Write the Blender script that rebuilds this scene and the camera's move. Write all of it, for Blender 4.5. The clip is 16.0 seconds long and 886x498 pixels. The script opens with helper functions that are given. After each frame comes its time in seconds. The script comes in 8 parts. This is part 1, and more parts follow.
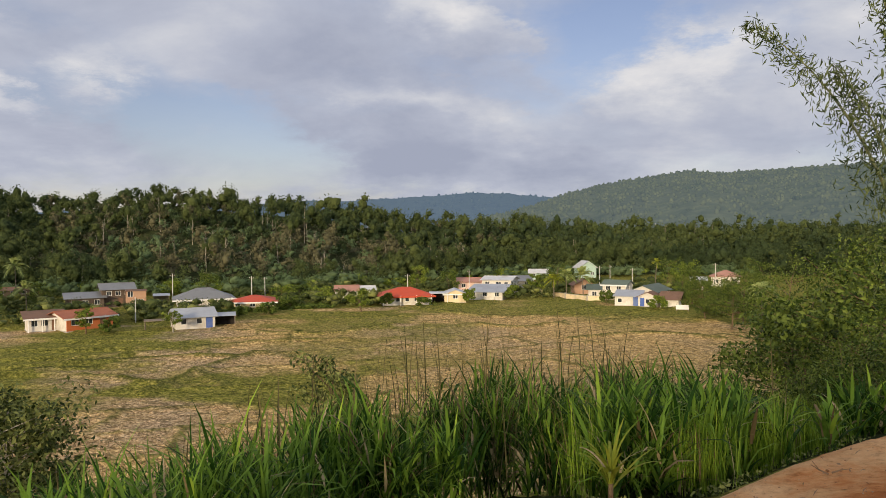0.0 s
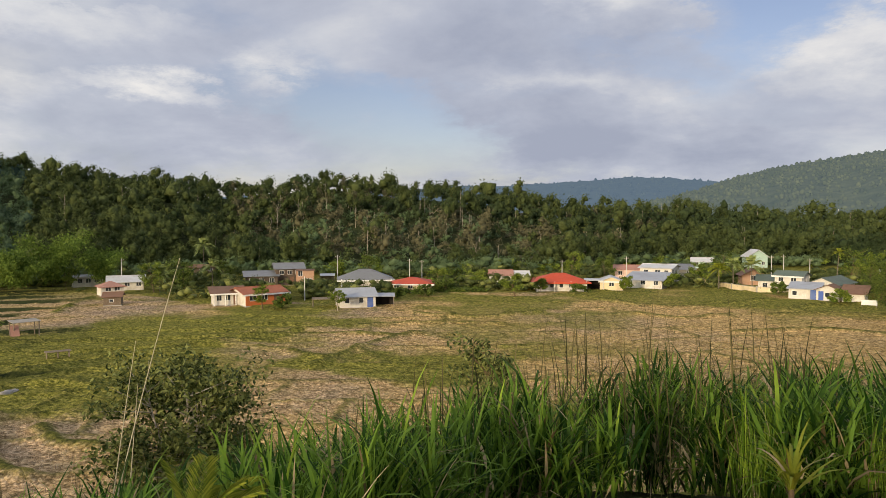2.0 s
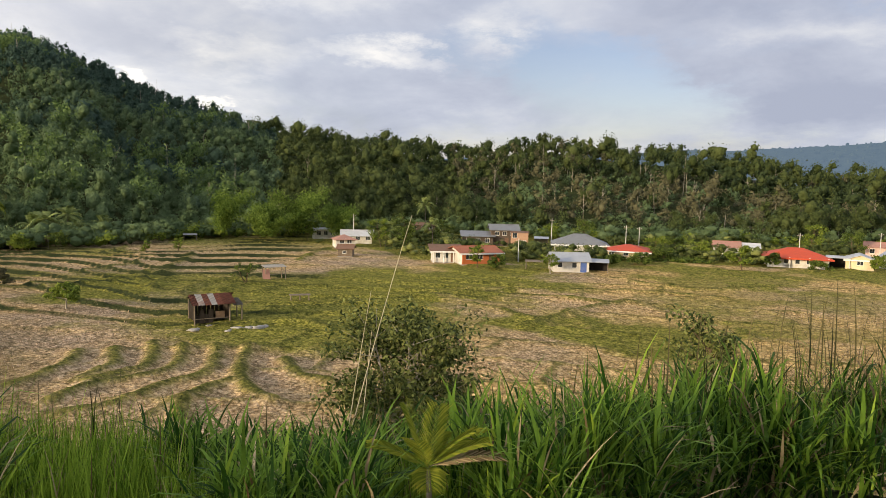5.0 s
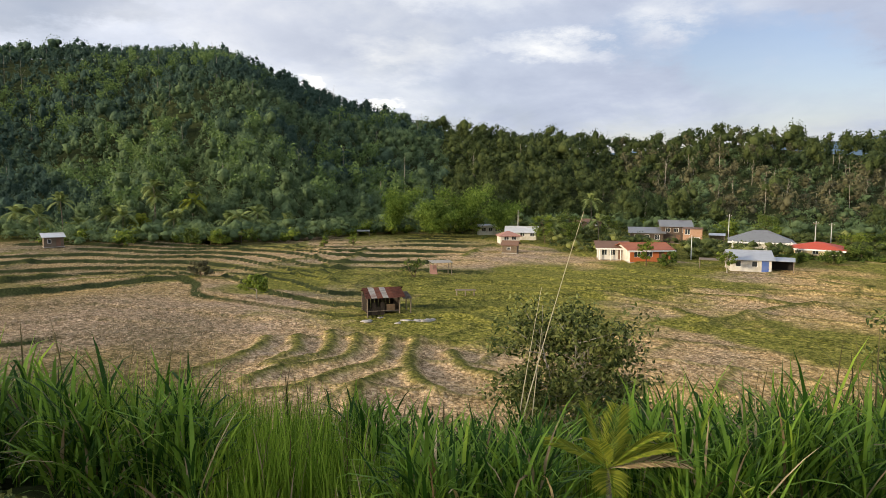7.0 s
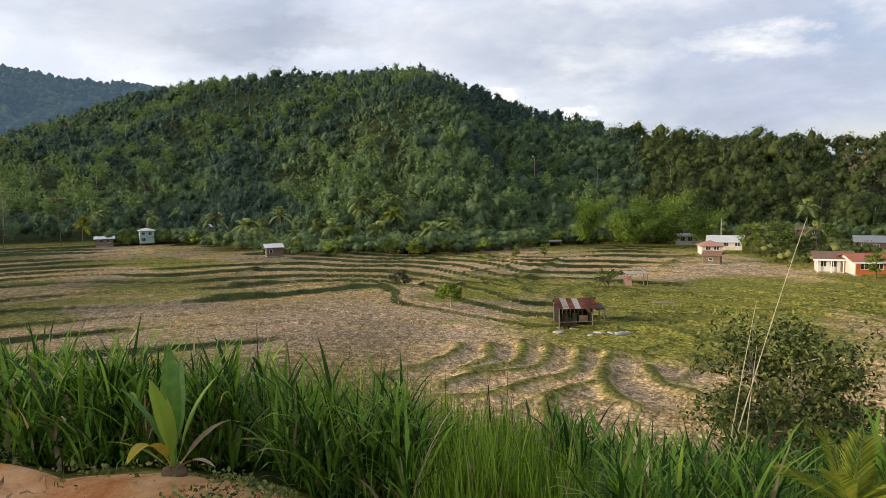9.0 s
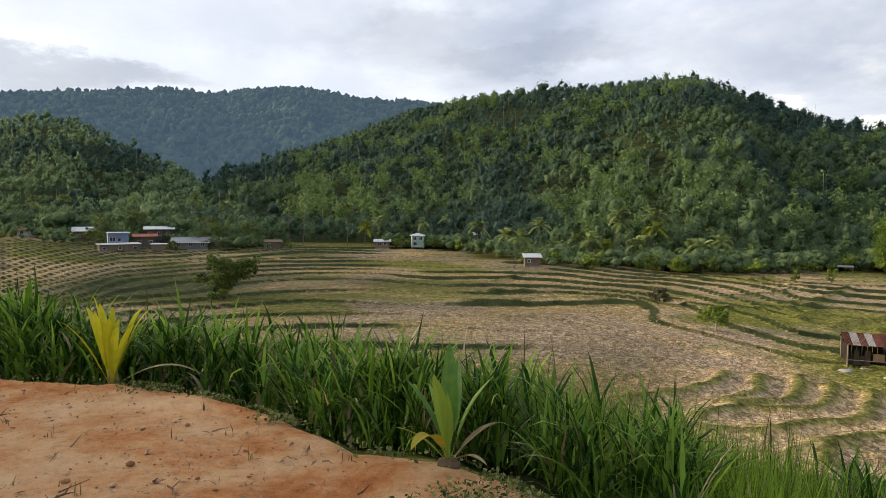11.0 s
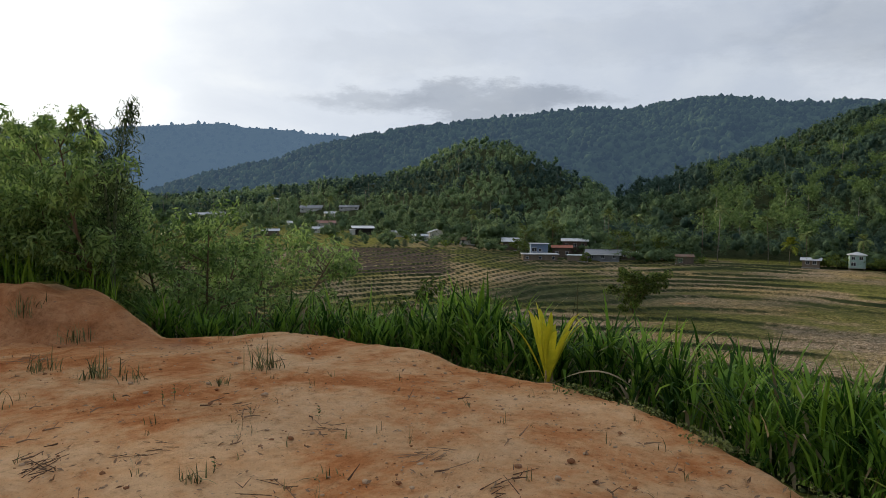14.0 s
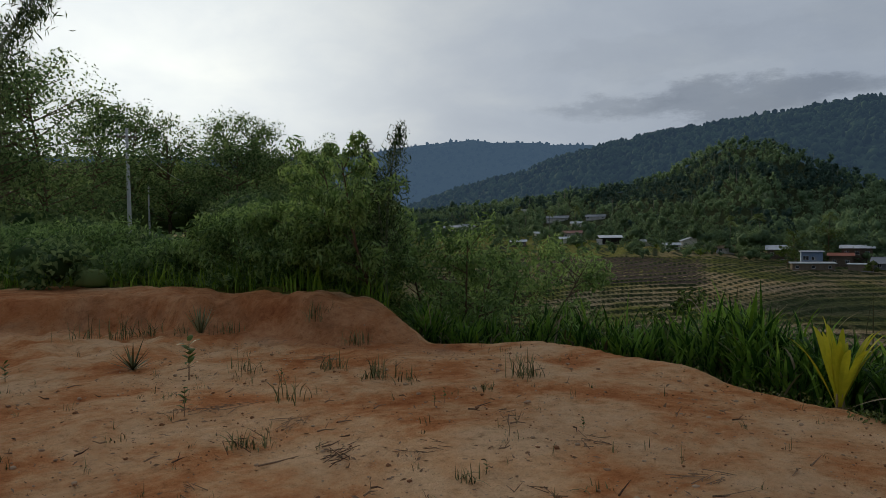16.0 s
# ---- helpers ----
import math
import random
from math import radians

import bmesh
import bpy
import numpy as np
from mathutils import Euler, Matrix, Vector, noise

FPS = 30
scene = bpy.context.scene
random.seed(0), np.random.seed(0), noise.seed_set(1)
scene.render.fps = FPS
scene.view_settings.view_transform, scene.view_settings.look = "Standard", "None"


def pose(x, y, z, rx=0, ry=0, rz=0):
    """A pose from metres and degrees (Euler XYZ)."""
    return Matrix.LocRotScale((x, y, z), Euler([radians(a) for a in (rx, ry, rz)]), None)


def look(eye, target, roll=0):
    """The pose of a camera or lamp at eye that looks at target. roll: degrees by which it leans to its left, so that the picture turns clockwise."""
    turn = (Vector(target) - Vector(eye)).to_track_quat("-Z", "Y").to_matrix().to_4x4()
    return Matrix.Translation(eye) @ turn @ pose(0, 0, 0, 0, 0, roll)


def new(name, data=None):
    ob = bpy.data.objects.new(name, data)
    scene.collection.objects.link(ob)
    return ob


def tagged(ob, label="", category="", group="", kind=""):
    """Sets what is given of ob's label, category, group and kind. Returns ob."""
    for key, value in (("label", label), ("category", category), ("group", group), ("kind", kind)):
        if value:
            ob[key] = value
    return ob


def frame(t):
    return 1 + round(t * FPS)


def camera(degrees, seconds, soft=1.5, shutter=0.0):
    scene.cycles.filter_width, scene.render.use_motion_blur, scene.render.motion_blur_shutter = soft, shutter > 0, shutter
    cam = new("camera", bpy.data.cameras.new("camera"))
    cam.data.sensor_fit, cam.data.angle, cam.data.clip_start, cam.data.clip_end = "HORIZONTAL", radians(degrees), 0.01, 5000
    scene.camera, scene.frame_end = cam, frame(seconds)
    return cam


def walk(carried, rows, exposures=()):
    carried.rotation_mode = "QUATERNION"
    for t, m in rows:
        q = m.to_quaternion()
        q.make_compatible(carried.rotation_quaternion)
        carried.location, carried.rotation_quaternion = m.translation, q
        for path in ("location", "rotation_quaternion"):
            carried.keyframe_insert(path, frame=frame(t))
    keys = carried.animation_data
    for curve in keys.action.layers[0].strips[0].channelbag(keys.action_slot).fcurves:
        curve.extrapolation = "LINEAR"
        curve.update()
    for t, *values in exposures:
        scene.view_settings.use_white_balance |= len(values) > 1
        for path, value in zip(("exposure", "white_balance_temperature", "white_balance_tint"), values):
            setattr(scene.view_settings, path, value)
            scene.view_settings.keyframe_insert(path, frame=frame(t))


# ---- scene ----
cam = camera(64.3, 16.0, soft=0.75)
PATH = [
    (0.0, pose(-0.000, 0.340, 1.55, 88.94, 0.58, -0.01)),
    (0.5, pose(-0.019, 0.339, 1.55, 88.75, 0.67, 3.20)),
    (1.0, pose(-0.033, 0.338, 1.55, 88.03, 0.06, 5.55)),
    (1.5, pose(-0.054, 0.336, 1.55, 87.45, 0.19, 9.16)),
    (2.0, pose(-0.073, 0.332, 1.55, 87.80, 0.10, 12.48)),
    (2.5, pose(-0.090, 0.328, 1.55, 87.62, -0.09, 15.41)),
    (3.0, pose(-0.108, 0.322, 1.55, 87.39, 0.14, 18.49)),
    (3.5, pose(-0.119, 0.318, 1.55, 86.87, -0.33, 20.52)),
    (4.0, pose(-0.140, 0.310, 1.55, 85.92, -0.82, 24.45)),
    (6.5, pose(-0.209, 0.268, 1.55, 84.06, -0.92, 38.06)),
    (7.0, pose(-0.232, 0.248, 1.55, 84.17, -0.33, 43.09)),
    (7.5, pose(-0.248, 0.233, 1.55, 84.70, 0.60, 46.73)),
    (8.0, pose(-0.261, 0.218, 1.55, 85.09, 0.67, 50.15)),
    (8.5, pose(-0.276, 0.199, 1.55, 85.12, 0.99, 54.19)),
    (11.0, pose(-0.334, 0.063, 1.55, 86.17, -0.41, 79.30)),
    (11.5, pose(-0.339, 0.027, 1.55, 87.05, -0.18, 85.46)),
    (12.0, pose(-0.340, 0.002, 1.55, 87.36, 0.21, 89.61)),
    (12.5, pose(-0.339, -0.027, 1.55, 87.26, -1.07, 94.58)),
    (13.0, pose(-0.334, -0.063, 1.55, 86.57, -0.24, 100.61)),
    (13.5, pose(-0.324, -0.104, 1.55, 86.63, 0.02, 107.81)),
    (14.0, pose(-0.316, -0.126, 1.55, 87.03, -0.44, 111.80)),
    (14.5, pose(-0.302, -0.156, 1.55, 86.38, -0.37, 117.39)),
    (15.0, pose(-0.286, -0.184, 1.55, 86.36, 0.38, 122.77)),
    (15.5, pose(-0.270, -0.207, 1.55, 87.35, 0.88, 127.47)),
    (16.0, pose(-0.254, -0.226, 1.55, 87.96, 1.01, 131.58)),
]
walk(cam, PATH, exposures=[(0, -0.10, 6750, 11), (2, -0.06, 6800, 10), (3, -0.10, 6900, 10), (4, 0.04, 6900, 10), (7, 0.22, 6480, 9), (8.5, 0.25, 6450, 9), (11, 0.27, 6450, 8), (11.5, 0.16, 6450, 8), (12.5, 0.10, 6450, 8), (13.5, -0.14, 6300, 7), (15, -0.72, 6000, 6), (15.5, -0.98, 5950, 6), (16, -1.12, 5900, 5)])

# ---- world and sun ----
SUN_AZ, SUN_EL = -160.0, 10.5        # degrees clockwise from +y, above the horizon
world = bpy.data.worlds.new("sky")
scene.world = world
world.use_nodes = True


def graph(tree):
    """Short hand for a node tree: add(kind, inputs) makes a node."""
    tree.nodes.clear()

    def add(kind, ins=None, operation="", data_type="", blend_type="", layer_name=""):
        n = tree.nodes.new(kind)
        if operation:
            n.operation = operation
        if data_type:
            n.data_type = data_type
        if blend_type:
            n.blend_type = blend_type
        if layer_name:
            n.layer_name = layer_name
        for k, v in (ins or {}).items():
            if isinstance(v, bpy.types.NodeSocket):
                tree.links.new(v, n.inputs[k])
            else:
                n.inputs[k].default_value = v
        return n
    return add


def ramp(add, fac, stops, interpolation="LINEAR"):
    n = add("ShaderNodeValToRGB", {"Fac": fac})
    cr = n.color_ramp
    cr.interpolation = interpolation
    while len(cr.elements) < len(stops):
        cr.elements.new(0.5)
    for e, (p, c) in zip(cr.elements, stops):
        e.position = p
        e.color = (*c, 1) if len(c) == 3 else c
    return n.outputs["Color"]


# clouds: bearing, height, half width and half height in degrees, tilt, cover, lightness
CLOUDS = [(-21.0, 9.8, 8.7, 3.2, -8, -0.13, 0.03), (14.7, 15.9, 7.8, 4.6, 0, -0.2, 0.02), (-14.0, 6.0, 6.0, 1.8, 0, -0.1, 0), (-10.0, 15.4, 16.5, 3.7, -8, 0.16, -0.1), (-4.2, 8.3, 16.5, 3.0, -14, 0.16, -0.12),
          (-27.1, 8.3, 8.3, 2.1, 0, 0.1, -0.09), (-1.0, 5.0, 14.7, 2.1, 0, 0.14, -0.1), (23.7, 8.8, 11.9, 3.2, 0, 0.1, -0.02), (0.9, 16.5, 5.1, 2.1, -15, 0.15, 0.14), (-2.3, 11.4, 6.9, 1.4, -6, 0.15, 0.13),
          (16.4, 11.9, 4.4, 2.3, 0, 0.2, 0.15), (20.5, 14.8, 3.7, 3.2, 0, 0.16, 0.13), (-26.7, 11.7, 3.2, 1.8, 0, 0.12, 0.1), (29.9, 14.0, 5.5, 4.1, 0, 0.12, 0.08), (-41.5, 14.7, 9.2, 1.5, -4, 0.12, 0.13),
          (-43.5, 9.3, 4.1, 1.4, -5, 0.12, 0.1), (-35.2, 10.2, 5.1, 1.0, -5, 0.12, 0.11), (-49.7, 10.6, 4.1, 0.9, -5, 0.1, 0.09), (-47.7, 5.8, 2.8, 0.6, 0, 0.1, 0.16), (-30.7, 7.0, 13.8, 2.5, -4, 0.1, -0.06),
          (-36.2, 13.3, 13.8, 2.3, -4, 0.1, -0.06), (-17.1, 10.0, 6.4, 2.8, -8, -0.08, 0), (-19.5, 7.2, 11.9, 5.5, 0, -0.04, 0), (-35.7, 10.0, 5.1, 0.9, -3, 0.1, 0.09), (-47.4, 5.8, 1.8, 0.6, 0, 0.15, 0.22),
          (-52.7, 7.1, 1.8, 0.6, -8, 0.15, 0.22)]

# grey streaks in the veil: bearing, height, half width and half height in degrees, tilt, depth
STREAKS = [(-107.0, 8.8, 8.7, 1.2, 0, 0.16), (-72.8, 11.7, 8.7, 1.2, 0, 0.14), (-52.4, 11.6, 11.0, 3.2, 0, 0.12), (-110.7, 9.0, 11.0, 1.1, 0, 0.17), (-116.5, 9.2, 4.1, 0.6, 0, 0.08), (-76.3, 12.4, 11.9, 2.8, 0, 0.12), (-92.0, 13.6, 11.9, 1.8, 0, 0.08), (-103.9, 8.6, 6.0, 1.0, 0, 0.05), (-78.3, 11.9, 9.2, 2.8, 0, 0.08), (-114.3, 12.7, 9.2, 1.4, 0, 0.06)]


def build_sky():
    add = graph(world.node_tree)
    sky = add("ShaderNodeTexSky")
    sky.sky_type, sky.sun_disc, sky.sun_elevation, sky.sun_rotation = "NISHITA", False, radians(SUN_EL), radians(SUN_AZ)
    sky.air_density, sky.dust_density, sky.ozone_density = 1.0, 0.9, 1.6
    way = add("ShaderNodeTexCoord").outputs["Generated"]
    xyz = add("ShaderNodeSeparateXYZ", {0: way})
    lift = add("ShaderNodeMath", {0: xyz.outputs["Z"], 1: 0.30}, operation="ADD")
    lift = add("ShaderNodeMath", {0: lift.outputs[0], 1: 0.05}, operation="MAXIMUM")
    px = add("ShaderNodeMath", {0: xyz.outputs["X"], 1: lift.outputs[0]}, operation="DIVIDE")
    py = add("ShaderNodeMath", {0: xyz.outputs["Y"], 1: lift.outputs[0]}, operation="DIVIDE")
    layer = add("ShaderNodeCombineXYZ", {0: px.outputs[0], 1: py.outputs[0], 2: 3.1})
    # cloud banks, gaps and bright heads by bearing and height
    az = add("ShaderNodeMath", {0: xyz.outputs["X"], 1: xyz.outputs["Y"]}, operation="ARCTAN2").outputs[0]
    el = add("ShaderNodeMath", {0: xyz.outputs["Z"]}, operation="ARCSINE").outputs[0]
    chart = add("ShaderNodeCombineXYZ", {0: az, 1: el, 2: 0.0}).outputs[0]
    flat = add("ShaderNodeVectorMath", {0: chart, 1: (1.0, 2.4, 1.0)}, operation="MULTIPLY").outputs[0]
    wobble = add("ShaderNodeTexNoise", {"Vector": flat, "Scale": 6.0, "Detail": 8.0, "Roughness": 0.66}).outputs["Color"]
    wobble = add("ShaderNodeVectorMath", {0: wobble, 1: (0.5, 0.5, 0.5)}, operation="SUBTRACT").outputs[0]
    chart = add("ShaderNodeVectorMath", {0: wobble, 1: (0.30, 0.13, 0.0), 2: chart}, operation="MULTIPLY_ADD").outputs[0]
    more, lighter = None, None
    for a, e, wide, high, tilt, c, t in CLOUDS:
        at = add("ShaderNodeMapping", {"Vector": chart, "Location": (radians(a), radians(e), 0), "Rotation": (0, 0, radians(tilt)), "Scale": (radians(wide) * 1.3, radians(high) * 1.3, 1)})
        at.vector_type = "TEXTURE"
        spot_on = add("ShaderNodeTexGradient", {"Vector": at.outputs[0]})
        spot_on.gradient_type = "SPHERICAL"
        f = spot_on.outputs["Fac"]
        more = add("ShaderNodeMath", {0: f, 1: c, 2: more if more else 0.0}, operation="MULTIPLY_ADD").outputs[0]
        lighter = add("ShaderNodeMath", {0: f, 1: t, 2: lighter if lighter else 0.0}, operation="MULTIPLY_ADD").outputs[0]
    deep = None
    for a, e, wide, high, tilt, t in STREAKS:
        at = add("ShaderNodeMapping", {"Vector": chart, "Location": (radians(a), radians(e), 0), "Rotation": (0, 0, radians(tilt)), "Scale": (radians(wide) * 1.3, radians(high) * 1.3, 1)})
        at.vector_type = "TEXTURE"
        spot_on = add("ShaderNodeTexGradient", {"Vector": at.outputs[0]})
        spot_on.gradient_type = "SPHERICAL"
        f = ramp(add, spot_on.outputs["Fac"], [(0.0, (0, 0, 0)), (0.45, (1, 1, 1))])
        deep = add("ShaderNodeMath", {0: f, 1: t, 2: deep if deep else 0.0}, operation="MULTIPLY_ADD").outputs[0]
    big = add("ShaderNodeTexNoise", {"Vector": layer.outputs[0], "Scale": 1.35, "Detail": 9.0, "Roughness": 0.56, "Distortion": 0.25})
    shade = add("ShaderNodeTexNoise", {"Vector": layer.outputs[0], "Scale": 2.3, "Detail": 8.0, "Roughness": 0.58, "Distortion": 0.2})
    calm = add("ShaderNodeMath", {0: big.outputs["Fac"], 1: 0.55, 2: 0.225}, operation="MULTIPLY_ADD").outputs[0]
    cover = add("ShaderNodeMath", {0: more, 1: 1.5, 2: calm}, operation="MULTIPLY_ADD").outputs[0]
    cover = ramp(add, cover, [(0.30, (0.10, 0.10, 0.10)), (0.44, (0.45, 0.45, 0.45)), (0.54, (0.92, 0.92, 0.92)), (0.62, (1, 1, 1))])
    calm = add("ShaderNodeMath", {0: shade.outputs["Fac"], 1: 0.7, 2: 0.15}, operation="MULTIPLY_ADD").outputs[0]
    tone = add("ShaderNodeMath", {0: lighter, 1: 1.1, 2: calm}, operation="MULTIPLY_ADD").outputs[0]
    tone = ramp(add, tone, [(0.32, (0.42, 0.45, 0.545)), (0.48, (0.54, 0.565, 0.645)), (0.60, (0.70, 0.705, 0.735)), (0.72, (0.90, 0.87, 0.84))])
    # the veil thickens towards the horizon, and glows round the sun
    sun = Vector((math.sin(radians(SUN_AZ)) * math.cos(radians(SUN_EL)), math.cos(radians(SUN_AZ)) * math.cos(radians(SUN_EL)), math.sin(radians(SUN_EL))))
    toward = add("ShaderNodeVectorMath", {0: way, 1: sun}, operation="DOT_PRODUCT").outputs["Value"]
    half = add("ShaderNodeMath", {0: toward, 1: 0.5, 2: 0.5}, operation="MULTIPLY_ADD").outputs[0]
    fall = np.array([[0.0, 0.89, 0.93, 1.0], [0.2, 0.91, 0.95, 1.02], [0.32, 1.02, 1.05, 1.08], [0.42, 1.24, 1.24, 1.25], [0.52, 1.38, 1.38, 1.39], [0.68, 1.36, 1.37, 1.39], [0.84, 1.46, 1.46, 1.46], [0.92, 1.74, 1.71, 1.66],
                     [0.96, 2.1, 2.0, 1.85], [1.0, 4.2, 3.9, 3.3]])
    near = lambda q: [float(np.mean([np.interp(min(1, q + o), fall[:, 0], fall[:, k]) for o in (-0.03, -0.02, -0.01, 0, 0.01, 0.02, 0.03)])) for k in (1, 2, 3)]
    glow = ramp(add, half, [(float(q), near(q)) for q in np.concatenate([np.linspace(0, 0.8, 12), np.linspace(0.83, 1.0, 16)])])
    # an even, thin veil on the sun's side
    veil = ramp(add, half, [(0.34, (0, 0, 0)), (0.60, (0.78, 0.78, 0.78)), (0.84, (1, 1, 1))])
    soft = ramp(add, half, [(0.34, (0, 0, 0)), (0.60, (0.62, 0.62, 0.62))])
    even = add("ShaderNodeMix", data_type="RGBA")
    world.node_tree.links.new(soft, even.inputs[0]); world.node_tree.links.new(tone, even.inputs[6]); even.inputs[7].default_value = (0.575, 0.59, 0.63, 1)
    grey = add("ShaderNodeMix", data_type="RGBA")
    world.node_tree.links.new(deep, grey.inputs[0]); world.node_tree.links.new(even.outputs[2], grey.inputs[6]); grey.inputs[7].default_value = (0.05, 0.07, 0.11, 1)
    tone = grey.outputs[2]
    cover = add("ShaderNodeMath", {0: cover, 1: veil}, operation="MAXIMUM").outputs[0]
    cloud = add("ShaderNodeMix", data_type="RGBA", blend_type="MULTIPLY")
    cloud.inputs[0].default_value = 1.0
    links = world.node_tree.links
    links.new(tone, cloud.inputs[6]); links.new(glow, cloud.inputs[7])
    blue = add("ShaderNodeMix", data_type="RGBA", blend_type="MULTIPLY")
    blue.inputs[0].default_value = 1.0
    links.new(sky.outputs[0], blue.inputs[6]); blue.inputs[7].default_value = (0.15, 0.130, 0.150, 1)
    both = add("ShaderNodeMix", data_type="RGBA")
    links.new(cover, both.inputs[0]); links.new(blue.outputs[2], both.inputs[6]); links.new(cloud.outputs[2], both.inputs[7])
    back = add("ShaderNodeBackground", {"Strength": 1.0})
    links.new(both.outputs[2], back.inputs["Color"])
    add("ShaderNodeOutputWorld", {"Surface": back.outputs[0]})


build_sky()
sun = new("sun", bpy.data.lights.new("sun", "SUN"))
sun.data.energy, sun.data.angle, sun.data.color = 4.4, radians(5.0), (1.0, 0.80, 0.54)
sun.matrix_world = look((0, 0, 60), (-math.sin(radians(SUN_AZ)), -math.cos(radians(SUN_AZ)), 60 - math.tan(radians(SUN_EL))))

# ---- materials ----
def surface(name, dark, light, scale=1.0, rough=0.8, bump=0.3, metal=0.0, stain=None, island=0.0, thing=0.0, through_light=0.0, local=True, fine=9.0, deep=0.05):
    """A weathered surface: two scales of colour, an optional stain, fine relief."""
    m = bpy.data.materials.new(name)
    m.use_nodes = True
    add, links = graph(m.node_tree), m.node_tree.links
    where = add("ShaderNodeTexCoord").outputs["Object"] if local else add("ShaderNodeNewGeometry").outputs["Position"]
    coarse = add("ShaderNodeTexNoise", {"Vector": where, "Scale": scale, "Detail": 4.0, "Roughness": 0.6})
    grain = add("ShaderNodeTexNoise", {"Vector": where, "Scale": scale * fine, "Detail": 3.0, "Roughness": 0.65})
    mix = add("ShaderNodeMath", {0: coarse.outputs["Fac"], 1: grain.outputs["Fac"]}, operation="ADD")
    half = add("ShaderNodeMath", {0: mix.outputs[0], 1: 0.5}, operation="MULTIPLY")
    fac = half.outputs[0]
    if island:
        rnd = add("ShaderNodeNewGeometry").outputs["Random Per Island"]
        a = add("ShaderNodeMath", {0: rnd, 1: 0.5}, operation="SUBTRACT")
        fac = add("ShaderNodeMath", {0: a.outputs[0], 1: island, 2: fac}, operation="MULTIPLY_ADD").outputs[0]
    if thing:
        rnd = add("ShaderNodeObjectInfo").outputs["Random"]
        a = add("ShaderNodeMath", {0: rnd, 1: 0.5}, operation="SUBTRACT")
        fac = add("ShaderNodeMath", {0: a.outputs[0], 1: thing, 2: fac}, operation="MULTIPLY_ADD").outputs[0]
    col = ramp(add, fac, [(0.30, dark), (0.70, light)])
    if stain:
        s = add("ShaderNodeTexNoise", {"Vector": where, "Scale": scale * 0.6, "Detail": 6.0, "Roughness": 0.7, "Distortion": 0.6})
        k = ramp(add, s.outputs["Fac"], [(0.50, (0, 0, 0)), (0.66, (1, 1, 1))])
        mx = add("ShaderNodeMix", data_type="RGBA")
        links.new(k, mx.inputs[0]); links.new(col, mx.inputs[6]); mx.inputs[7].default_value = (*stain, 1)
        col = mx.outputs[2]
    p = add("ShaderNodeBsdfPrincipled", {"Base Color": col, "Roughness": rough, "Metallic": metal, "Specular IOR Level": 0.5 if rough < 0.5 else 0.12})
    if bump:
        b = add("ShaderNodeBump", {"Height": grain.outputs["Fac"], "Strength": bump, "Distance": deep})
        links.new(b.outputs[0], p.inputs["Normal"])
    last = p.outputs[0]
    if through_light:
        tl = add("ShaderNodeBsdfTranslucent", {"Color": col})
        last = add("ShaderNodeMixShader", {0: through_light, 1: last, 2: tl.outputs[0]}).outputs[0]
    add("ShaderNodeOutputMaterial", {"Surface": last})
    return m


def far_surface(name, dark, light, haze_glow, thick, mixed=0.30):
    """A wooded ridge far off; the haze before it is put in as emission."""
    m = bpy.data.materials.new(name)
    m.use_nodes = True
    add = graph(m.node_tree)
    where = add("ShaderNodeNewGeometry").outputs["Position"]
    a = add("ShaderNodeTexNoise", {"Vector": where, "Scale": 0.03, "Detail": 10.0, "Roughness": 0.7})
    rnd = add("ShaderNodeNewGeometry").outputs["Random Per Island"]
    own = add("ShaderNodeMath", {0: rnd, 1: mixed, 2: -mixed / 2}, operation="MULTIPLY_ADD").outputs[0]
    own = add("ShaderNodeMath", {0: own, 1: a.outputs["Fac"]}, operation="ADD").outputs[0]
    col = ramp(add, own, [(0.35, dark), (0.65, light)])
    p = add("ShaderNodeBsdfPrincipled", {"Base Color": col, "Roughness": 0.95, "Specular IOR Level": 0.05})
    e = add("ShaderNodeEmission", {"Color": (*haze_glow, 1), "Strength": 1.0})
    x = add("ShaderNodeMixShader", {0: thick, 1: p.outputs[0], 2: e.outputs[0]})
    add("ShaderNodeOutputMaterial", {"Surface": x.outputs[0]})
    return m


